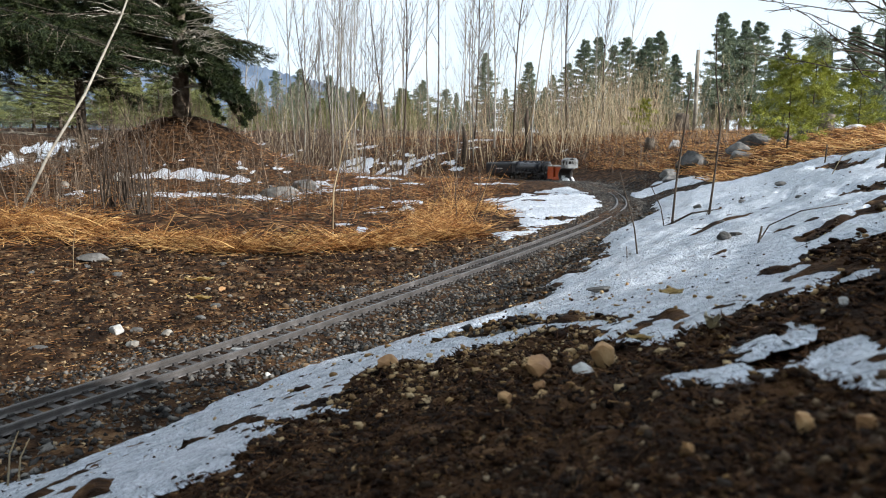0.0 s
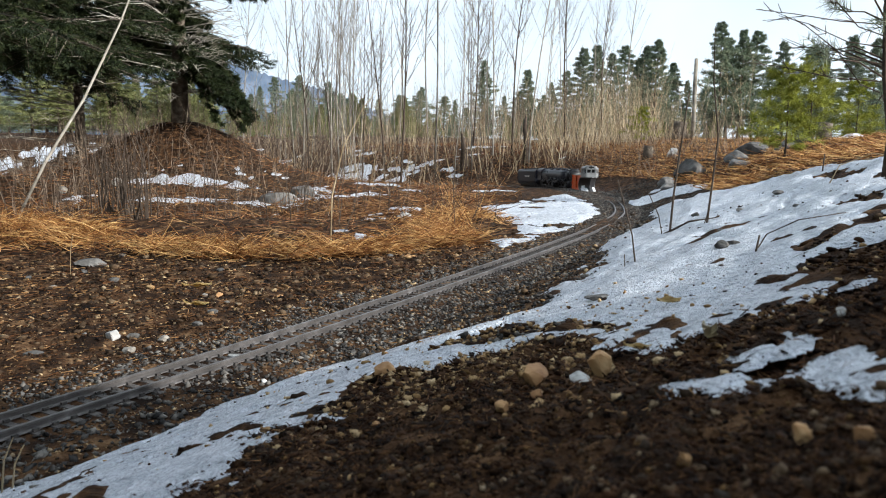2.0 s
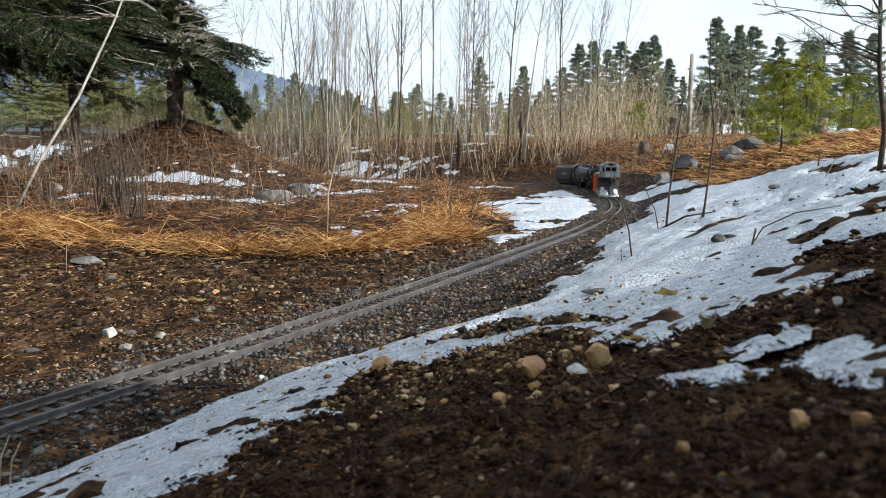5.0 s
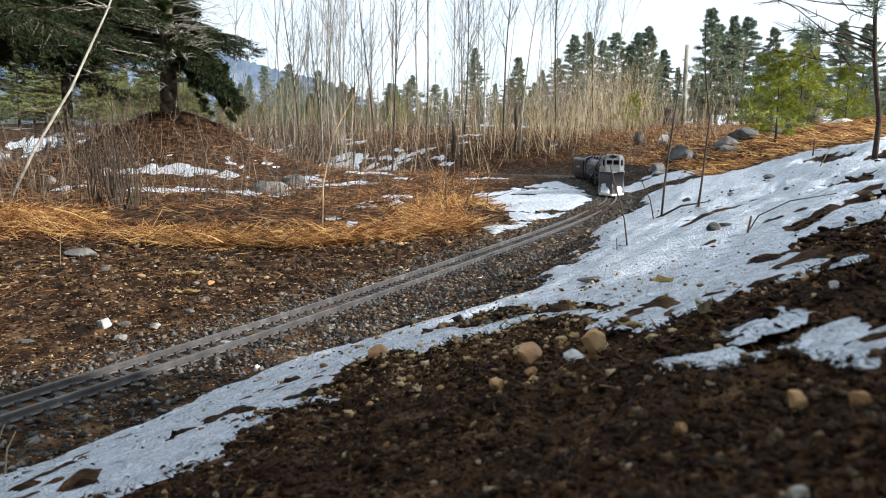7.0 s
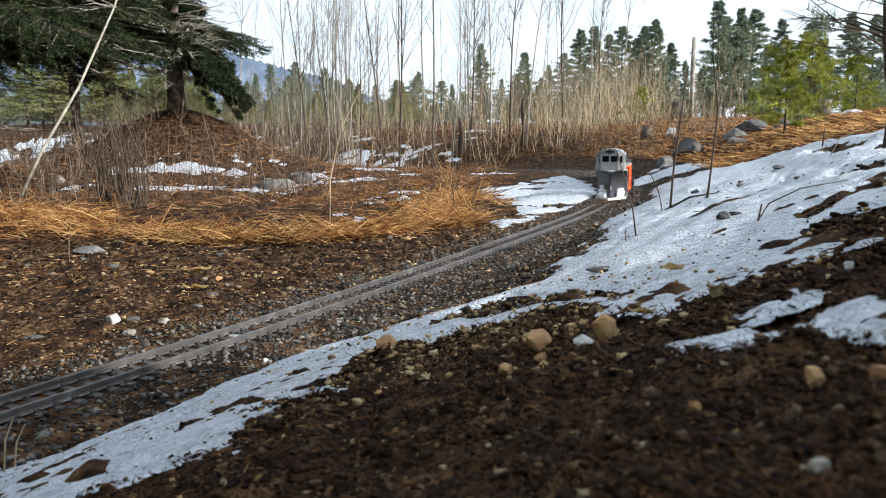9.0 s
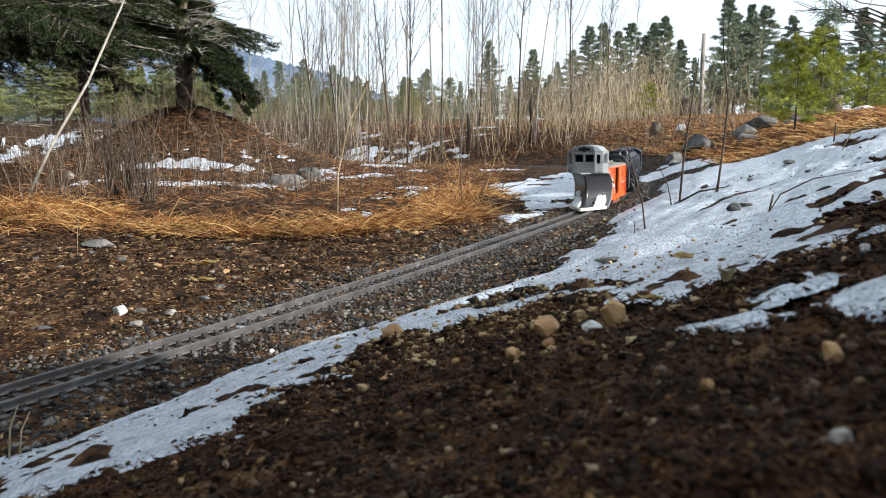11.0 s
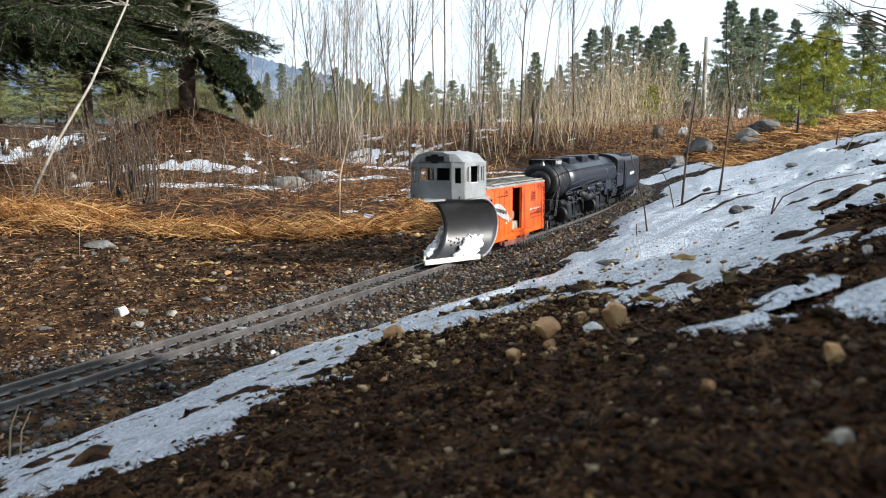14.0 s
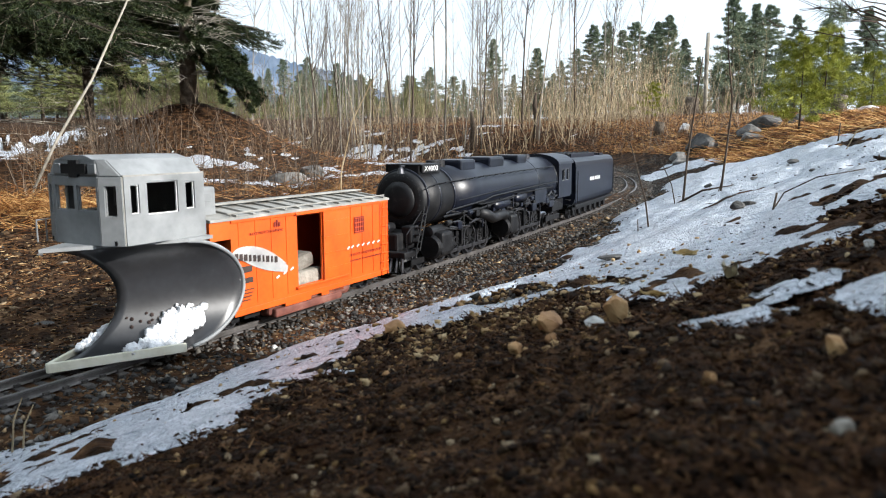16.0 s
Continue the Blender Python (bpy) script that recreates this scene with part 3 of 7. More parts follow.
def truck(x, parent, base=0.058, r=0.0145, mesh=None, name="truck"):
    bm = bmesh.new()
    for sgn in (-1, 1):
        y = sgn * 0.0345
        box(bm, x, y, r + 0.010, base * 0.75, 0.006, 0.007, 0.0015)
        box(bm, x, y, r - 0.002, base * 0.45, 0.005, 0.006, 0.001)
        for k in (-1, 1):
            box(bm, x + k * base / 2, y, r, 0.014, 0.007, 0.012, 0.002)
            rod(bm, (x + k * base * 0.2, y, r), (x + k * base * 0.38, y, r + 0.010), 0.003, sides=6)
            rod(bm, (x + k * 0.007, y + sgn * 0.001, r), (x + k * 0.007, y + sgn * 0.001, r + 0.012), 0.003, sides=8)
    box(bm, x, 0, r + 0.008, 0.018, 0.066, 0.009, 0.001)
    t = part(name, bm, UNDER, parent, "black wheel truck")
    for k in (-1, 1):
        wheelset("wheelset", mesh or SMALL, x + k * base / 2, r, parent)
    return t


# ---- snowplow car ----
plow = thing("snowplow_car", "orange boxcar with a black concave plow and grey cab", "train car")


def blade_point(u, v, off=0.0):
    back = 0.078 * math.sqrt(max(0.0, 1 - (2 * v - 1) ** 2)) ** 1.15
    return Vector((-0.118 * abs(u) - back - off, 0.0615 * u, 0.006 + 0.112 * v))


def plow_blade():
    bm = bmesh.new()
    us = [-1 + k / 12 for k in range(25)]
    vs = [0.5 - 0.5 * math.cos(math.pi * k / 28) for k in range(29)]
    front = [[bm.verts.new(blade_point(u, v)) for v in vs] for u in us]
    rear = [[bm.verts.new(blade_point(u, v, 0.003)) for v in vs] for u in us]
    for i in range(24):
        for j in range(28):
            bm.faces.new((front[i][j], front[i][j + 1], front[i + 1][j + 1], front[i + 1][j]))
            bm.faces.new((rear[i][j], rear[i + 1][j], rear[i + 1][j + 1], rear[i][j + 1]))
    for j in range(28):
        bm.faces.new((front[0][j], rear[0][j], rear[0][j + 1], front[0][j + 1]))
        bm.faces.new((front[24][j], front[24][j + 1], rear[24][j + 1], rear[24][j]))
    for i in range(24):
        bm.faces.new((front[i][0], front[i + 1][0], rear[i + 1][0], rear[i][0]))
        bm.faces.new((front[i][28], rear[i][28], rear[i + 1][28], front[i + 1][28]))
    ob = part("plow_blade", bm, PLOWMETAL, plow, "glossy black concave plow blade")
    ob.data.polygons.foreach_set("use_smooth", [len(p.vertices) == 4 and p.area > 1e-6 for p in ob.data.polygons])
    # the pale rim of each wing's end
    for sgn in (-1, 1):
        verts, faces = [], []
        pipe_points(verts, faces, [blade_point(sgn, v, 0.0015) for v in vs], [0.0022] * len(vs), 6)
        raw_mesh("blade_rim", verts, faces, CABGREY, plow, True)
    for sgn in (-1, 1):
        bm = bmesh.new()
        a, b = Vector((0.003, 0, 0)), Vector((-0.112, 0.0598 * sgn, 0))
        w = (b - a).normalized()
        rot = Matrix((w, Vector((0, 0, 1)).cross(w), Vector((0, 0, 1)))).transposed()
        c = (a + b) / 2
        box(bm, c.x, c.y, 0.0068, (b - a).length, 0.004, 0.0095, 0.0008, rot)
        part("cutting_edge", bm, CREAM, plow, "pale cream cutting edge")
    bm = bmesh.new()
    prism(bm, [(0.002, 0.0), (-0.119, 0.064), (-0.152, 0.064), (-0.152, -0.064), (-0.119, -0.064)], 0.1175, 0.1212)
    part("deck", bm, CABGREY, plow, "grey deck plate over the plow")
    rnd = random.Random(5)
    for sgn, n in ((-1, 190), (1, 170)):
        bm = bmesh.new()
        for k in range(n):
            u = sgn * (0.46 + 0.34 * rnd.random()) if sgn > 0 else -(0.25 + 0.55 * rnd.random())
            hgt = rnd.random() ** 1.4 * (0.30 if abs(abs(u) - 0.6) < 0.14 else 0.16) * (1.35 if sgn < 0 else 1.0)
            p = blade_point(u, 0.015 + hgt)
            lump(bm, (p.x + 0.002 + 0.010 * rnd.random() * (1 - 3 * hgt), p.y, p.z + 0.004), 0.0018 + 0.0048 * rnd.random() ** 2, k + sgn * 50, level=2, rough=1.0)
        part("snow_clump", bm, FRESH, plow, "clump of wet white snow", True)
    bm = bmesh.new()
    for k in range(9):
        u = 0.1 + 0.35 * rnd.random()
        p = blade_point(u, 0.2 + 0.18 * rnd.random())
        lump(bm, (p.x + 0.001, p.y, p.z), 0.0012 + 0.0012 * rnd.random(), k, level=1)
    part("mud_specks", bm, DARKMARK, plow)


plow_blade()


def plow_cab():
    cab = part("cab", bmesh.new(), CABGREY, plow, "grey cab with dark empty windows")
    z0, h, t = 0.1212, 0.0660, 0.0022
    plan = [(-0.042, 0.0335), (-0.042, -0.0335), (-0.051, -0.0545), (-0.150, -0.0545), (-0.150, 0.0545), (-0.051, 0.0545)]
    holes = {0: [(0.003, 0.0312, 0.033, 0.0575), (0.0358, 0.064, 0.033, 0.0575)],
             1: [(0.0055, 0.0175, 0.028, 0.0575)],
             2: [(0.007, 0.017, 0.030, 0.058), (0.026, 0.064, 0.028, 0.060), (0.074, 0.086, 0.030, 0.058)],
             4: [(0.013, 0.025, 0.030, 0.058), (0.035, 0.073, 0.028, 0.060), (0.082, 0.092, 0.030, 0.058)],
             5: [(0.0055, 0.0175, 0.028, 0.0575)]}
    bm = bmesh.new()
    for i in range(6):
        a, b = Vector((*plan[i], z0)), Vector((*plan[(i + 1) % 6], z0))
        sub = bmesh.new()
        panel(sub, a, b - a, (b - a).length, h, holes.get(i, []), t)
        me = bpy.data.meshes.new("tmp")
        sub.to_mesh(me)
        sub.free()
        bm.from_mesh(me)
        bpy.data.meshes.remove(me)
    bm.to_mesh(cab.data)
    bm.free()
    for i, hs in holes.items():
        a, b = Vector((*plan[i], z0)), Vector((*plan[(i + 1) % 6], z0))
        u = (b - a).normalized()
        out = u.cross(Vector((0, 0, 1)))
        for hole in hs:
            bm = bmesh.new()
            window_frame(bm, a, u, hole, out)
            part("window_frame", bm, WHITEMARK if i in (2, 4) else CABGREY, cab)
    # roof with sloped shoulders, and the gable above the front windows
    bm = bmesh.new()
    lo = [(-0.0416, 0.034), (-0.0416, -0.034), (-0.0507, -0.0551), (-0.1508, -0.0551), (-0.1508, 0.0551), (-0.0507, 0.0551)]
    hi = [(-0.0417, 0.029), (-0.0417, -0.029), (-0.0465, -0.038), (-0.1508, -0.038), (-0.1508, 0.038), (-0.0465, 0.038)]
    prism(bm, lo, z0 + h, z0 + h + 0.0165, hi)
    bmesh.ops.bevel(bm, geom=[e for e in bm.edges], offset=0.0012, segments=2, affect="EDGES")
    top = [(-0.0424, 0.014), (-0.0424, -0.014), (-0.150, -0.018), (-0.150, 0.018)]
    prism(bm, [(-0.0420, 0.0265), (-0.0420, -0.0265), (-0.1504, -0.0345), (-0.1504, 0.0345)], z0 + h + 0.0160, z0 + h + 0.0202, top)
    part("cab_roof", bm, CABGREY, cab)
    # black cross-shaped block painted in for a shaded recess, and the two blank boards beside it
    bm = bmesh.new()
    box(bm, -0.0402, 0, z0 + 0.0735, 0.003, 0.036, 0.0095)
    box(bm, -0.0401, 0, z0 + 0.0735, 0.003, 0.013, 0.0165)
    part("recess_block", bm, UNDER, cab, "black cross-shaped block standing in for a shaded opening")
    for sgn in (-1, 1):
        bm = bmesh.new()
        box(bm, -0.0408, sgn * 0.0262, z0 + 0.0735, 0.002, 0.010, 0.0095, 0.0006)
        part("marker_board", bm, CABGREY, cab)
        bm = bmesh.new()
        lathe(bm, [(-0.002, 0.0024), (0.0012, 0.0024), (0.002, 0.0012)], 12, Matrix.Translation((-0.042, sgn * 0.021, z0 + 0.016)))
        part("headlight", bm, BRIGHT, cab, "small round clear headlight")
        if sgn > 0:
            continue
        bm = bmesh.new()
        for k in range(4):
            rod(bm, (-0.03 - 0.012 * k, sgn * (0.050 + 0.003 * k), z0), (-0.03 - 0.012 * k, sgn * (0.050 + 0.003 * k), z0 + 0.022), 0.0008, sides=5)
        rod(bm, (-0.03, sgn * 0.050, z0 + 0.022), (-0.066, sgn * 0.059, z0 + 0.022), 0.0008, sides=5)
        part("handrail", bm, CABGREY, cab)
    for px, py in ((-0.0417, 0.0337), (-0.0417, -0.0337), (-0.0507, 0.0548), (-0.0507, -0.0548)):
        bm = bmesh.new()
        rod(bm, (px, py, z0), (px, py, z0 + h), 0.0009, sides=6)
        part("corner_strip", bm, ROOFGREY, cab, "pale silver corner strip")
    for sgn in (-1, 1):
        bm = bmesh.new()
        box(bm, -0.1005, sgn * 0.0556, z0 + h + 0.0008, 0.100, 0.0016, 0.0016)
        part("roof_gutter", bm, ROOFGREY, cab, "pale gutter strip along the roof")
    bm = bmesh.new()
    box(bm, -0.174, 0, 0.152, 0.034, 0.062, 0.036, 0.003)
    box(bm, -0.1745, 0, 0.1585, 0.020, 0.0628, 0.010, 0.0005)
    part("hood", bm, CABGREY, cab)
    bm = bmesh.new()
    box(bm, -0.095, 0, 0.124, 0.10, 0.098, 0.004)
    box(bm, -0.142, 0, 0.155, 0.020, 0.09, 0.055)
    part("cab_floor", bm, UNDER, cab)


plow_cab()


def boxcar_body():
    x0, x1, w, z0, z1 = -0.188, -0.510, 0.054, 0.0215, 0.1335
    L = x0 - x1
    body = part("body", bmesh.new(), ORANGE, plow, "bright orange ribbed boxcar body")
    bm = bmesh.new()
    door = (0.302 + x0, 0.351 + x0, 0.0165, 0.1055)
    for a, u, holes in (((x1, w, z0), (1, 0, 0), [(L - door[1], L - door[0], door[2], door[3])]), ((x0, -w, z0), (-1, 0, 0), [(door[0], door[1], door[2], door[3])])):
        sub = bmesh.new()
        panel(sub, a, u, L, z1 - z0, holes, -0.0025)
        me = bpy.data.meshes.new("tmp")
        sub.to_mesh(me)
        sub.free()
        bm.from_mesh(me)
        bpy.data.meshes.remove(me)
    box(bm, x0 - 0.0012, 0, (z0 + z1) / 2, 0.0024, 2 * w - 0.0002, z1 - z0)
    box(bm, -0.1725, 0, 0.1225, 0.031, 2 * w, 0.022)
    box(bm, x1 + 0.0012, 0, (z0 + z1) / 2, 0.0024, 2 * w - 0.0002, z1 - z0)
    box(bm, (x0 + x1) / 2, 0, z0 + 0.008, L - 0.006, 2 * w - 0.006, 0.006)
    bmesh.ops.recalc_face_normals(bm, faces=bm.faces)
    bm.to_mesh(body.data)
    bm.free()
    for sgn in (-1, 1):
        y = sgn * (w + 0.0006)
        # panel seams, sill, top edge, slid door with its tracks
        for k in range(12):
            x = x0 - 0.012 - k * (L - 0.024) / 11
            if door[0] - 0.004 < x0 - x < door[1] + 0.058:
                continue
            bm = bmesh.new()
            box(bm, x, y - sgn * 0.0004, (z0 + z1) / 2 + 0.004, 0.0009, 0.0010, z1 - z0 - 0.012)
            part("seam_rib", bm, ORANGE, body)
        bm = bmesh.new()
        box(bm, (x0 + x1) / 2, y, z0 + 0.003, L, 0.002, 0.007, 0.0006)
        for x in (-0.300, -0.372):
            box(bm, x, y - sgn * 0.0006, z0 - 0.0022, 0.050, 0.002, 0.0055, 0.0008)
        part("side_sill", bm, ORANGE, body)
        bm = bmesh.new()
        box(bm, (x0 + x1) / 2, y, z1 - 0.002, L, 0.002, 0.005, 0.0006)
        part("top_rail", bm, ORANGE, body)
        bm = bmesh.new()
        box(bm, x0 - door[1] - 0.029, sgn * (w + 0.0022), z0 + 0.0615, 0.056, 0.0026, 0.092, 0.0006)
        for k in range(4):
            box(bm, x0 - door[1] - 0.029, sgn * (w + 0.0036), z0 + 0.030 + 0.021 * k, 0.052, 0.0010, 0.0022)
        part("sliding_door", bm, ORANGE, body, "orange sliding door pushed open")
        for z in (z0 + 0.0148, z0 + 0.1083):
            bm = bmesh.new()
            box(bm, x0 - (door[0] + door[1]) / 2 - 0.026, sgn * (w + 0.0024), z, 0.112, 0.0042, 0.0026, 0.0004)
            part("door_track", bm, ORANGE, body)
        bm = bmesh.new()
        for k in range(8):
            z = z0 + 0.006 + k * 0.0135
            rod(bm, (x1 + 0.004, sgn * (w + 0.0035), z), (x1 + 0.020, sgn * (w + 0.0035), z), 0.0009, sides=5)
            rod(bm, (x1 - 0.0035, sgn * (w - 0.004), z), (x1 - 0.0035, sgn * (w - 0.022), z), 0.0009, sides=5)
        for x in (x1 + 0.004, x1 + 0.020):
            rod(bm, (x, sgn * (w + 0.0030), z0), (x, sgn * (w + 0.0030), z1 - 0.004), 0.0009, sides=5)
        part("ladder", bm, ORANGE, body)
    # markings of the side that is seen: plain shapes, and the words that can be read
    side = Matrix.Rotation(radians(180), 4, "Z") @ Matrix.Rotation(radians(90), 4, "X")

    def on_side(x, z, off=0.0016):
        return Matrix.Translation((x, w + off, z)) @ side
    bm = bmesh.new()
    pts = []
    for k in range(17):
        u = k / 16
        pts.append((-0.189 - 0.092 * u, 0.097 - 0.030 * u ** 1.3 + 0.011 * math.sin(math.pi * u) ** 0.7))
    for k in range(16, -1, -1):
        u = k / 16
        pts.append((-0.189 - 0.092 * u + 0.002, 0.093 - 0.033 * u ** 1.15 - 0.007 * math.sin(math.pi * u)))
    vs = [bm.verts.new((x, w + 0.0018, z)) for x, z in pts]
    f = bm.faces.new(vs)
    bmesh.ops.solidify(bm, geom=[f], thickness=0.0003)
    part("feather_emblem", bm, WHITEMARK, body, "silver feather-shaped emblem")
    bm = bmesh.new()
    for k, ww in enumerate((0.006, 0.0055, 0.006, 0.004, 0.0055, 0.006, 0.003, 0.006, 0.003, 0.0055)):
        box(bm, -0.193 - 0.0073 * k, w + 0.0026, 0.0905 - 0.0013 * k, ww * 0.8, 0.0006, 0.0075)
    part("emblem_bars", bm, DARKMARK, body)
    bm = bmesh.new()
    box(bm, -0.207, w + 0.0016, 0.074, 0.022, 0.0008, 0.007)
    box(bm, -0.209, w + 0.0016, 0.061, 0.020, 0.0008, 0.006)
    for k in range(4):
        box(bm, -0.207, w + 0.0016, 0.050 - 0.004 * k, 0.026 - 0.004 * k, 0.0006, 0.0011)
    part("number_bars", bm, DARKMARK, body)
    lettering("lettering", "SHOCK PROTECTED SHIPMENT", 0.0046, on_side(-0.245, 0.1135), body, REDMARK, 0.058)
    bm = bmesh.new()
    for k, hgt in enumerate((0.006, 0.008, 0.005)):
        box(bm, -0.26 - 0.004 * k, w + 0.0016, 0.118 + hgt / 2, 0.0024, 0.0006, hgt)
    part("marking_bars", bm, REDMARK, body)
    bm = bmesh.new()
    for dx, dz, sx, sz in ((0, 0.0105, 0.023, 0.0016), (0, -0.0105, 0.023, 0.0016), (0.0108, 0, 0.0016, 0.022), (-0.0108, 0, 0.0016, 0.022)):
        box(bm, -0.435 + dx, w + 0.0016, 0.103 + dz, sx, 0.0007, sz)
    for k in range(3):
        for j in range(4):
            box(bm, -0.4275 - 0.005 * j, w + 0.0016, 0.1095 - 0.0064 * k, 0.0036, 0.0006, 0.0046)
    part("square_emblem", bm, REDMARK, body, "dark red square emblem")
    lettering("lettering", "CUSHION UNDERFRAME", 0.0052, on_side(-0.445, 0.062), body, REDMARK, 0.092)
    # slanted white dashes painted in for sunlight glints along the side
    for k in range(10):
        bm = bmesh.new()
        if k < 7:
            box(bm, -0.405 - 0.013 * k, w + (0.0040 if k < 1 else 0.0016), 0.0735, 0.0062, 0.0006, 0.0022, turn=Matrix.Rotation(radians(25), 3, "Y"))
        else:
            box(bm, -0.262 - 0.013 * (k - 7), w + 0.0016, 0.0565 + 0.003 * (k - 7), 0.0062, 0.0006, 0.0022, turn=Matrix.Rotation(radians(25), 3, "Y"))
        part("glint_dash", bm, WHITEMARK, body)
    bm = bmesh.new()
    for k in range(10):
        box(bm, -0.412 - 0.008 * k, w + 0.0016, 0.054, 0.005, 0.0006, 0.0018)
    part("small_bars", bm, REDMARK, body)
    # roof: ribs, running board, edge
    roof = part("roof", bmesh.new(), ROOFGREY, plow, "dusty grey ribbed roof")
    bm = bmesh.new()
    prof = [(-0.0565, 0.1325), (-0.0565, 0.1355), (0, 0.1425), (0.0565, 0.1355), (0.0565, 0.1325)]
    a = [bm.verts.new((-0.156, y, z)) for y, z in prof]
    b = [bm.verts.new((x1 - 0.002, y, z)) for y, z in prof]
    bm.faces.new(a)
    bm.faces.new(b[::-1])
    for i in range(5):
        bm.faces.new((a[i], b[i], b[(i + 1) % 5], a[(i + 1) % 5]))
    bm.to_mesh(roof.data)
    bm.free()
    for k in range(12):
        bm = bmesh.new()
        x = x0 - 0.01 - k * (L - 0.02) / 11
        for sgn in (-1, 1):
            rot = Matrix.Rotation(-sgn * math.atan2(0.007, 0.0565), 3, "X")
            box(bm, x, sgn * 0.0285, 0.1403, 0.004, 0.055, 0.0022, 0.0006, rot)
        part("roof_rib", bm, ROOFGREY, roof)
    for k in (-1, 0, 1):
        bm = bmesh.new()
        box(bm, (x0 + x1) / 2, 0.0052 * k, 0.1462, L, 0.0046, 0.0018, 0.0003)
        part("running_board", bm, ROOFGREY, roof)
    for sgn in (-1, 1):
        bm = bmesh.new()
        rod(bm, (x0, sgn * 0.05, 0.1395), (x1 + 0.002, sgn * 0.05, 0.1395), 0.0010, sides=5)
        for k in range(7):
            x = x0 - 0.005 - k * 0.047
            rod(bm, (x, sgn * 0.05, 0.135), (x, sgn * 0.05, 0.1395), 0.0009, sides=5)
        part("roof_edge_rail", bm, ROOFGREY, roof)
    # load, frame, trucks, coupler
    bm = bmesh.new()
    box(bm, -0.329, 0.022, 0.0425, 0.07, 0.05, 0.022, 0.006)
    part("ballast_bag", bm, STONE, plow, "grey ballast block inside the doorway")
    bm = bmesh.new()
    box(bm, -0.322, 0.018, 0.063, 0.055, 0.05, 0.020, 0.007, Matrix.Rotation(radians(9), 3, "Y"))
    part("ballast_bag", bm, STONE, plow, "grey ballast block inside the doorway")
    bm = bmesh.new()
    box(bm, -0.345, 0, 0.019, 0.30, 0.030, 0.009, 0.001)
    box(bm, -0.335, 0, 0.0165, 0.165, 0.096, 0.017, 0.004)
    box(bm, -0.325, 0.002, 0.011, 0.135, 0.106, 0.011, 0.003)
    box(bm, -0.385, 0.03, 0.020, 0.05, 0.05, 0.014, 0.003)
    part("underframe", bm, RUST, plow, "rusty red-brown underframe box")
    truck(-0.235, plow)
    truck(-0.455, plow)
    bm = bmesh.new()
    box(bm, -0.530, 0, 0.017, 0.030, 0.008, 0.008, 0.002)
    part("coupler", bm, UNDER, plow)


boxcar_body()

# ---- locomotive ----
loco = thing("steam_locomotive", "black articulated steam locomotive model with many driving wheels", "locomotive")


def rounded_dome(x, length, width, base, top):
    bm = bmesh.new()
    box(bm, x, 0, (base + top) / 2, length, width, top - base, 0.005)
    return bm


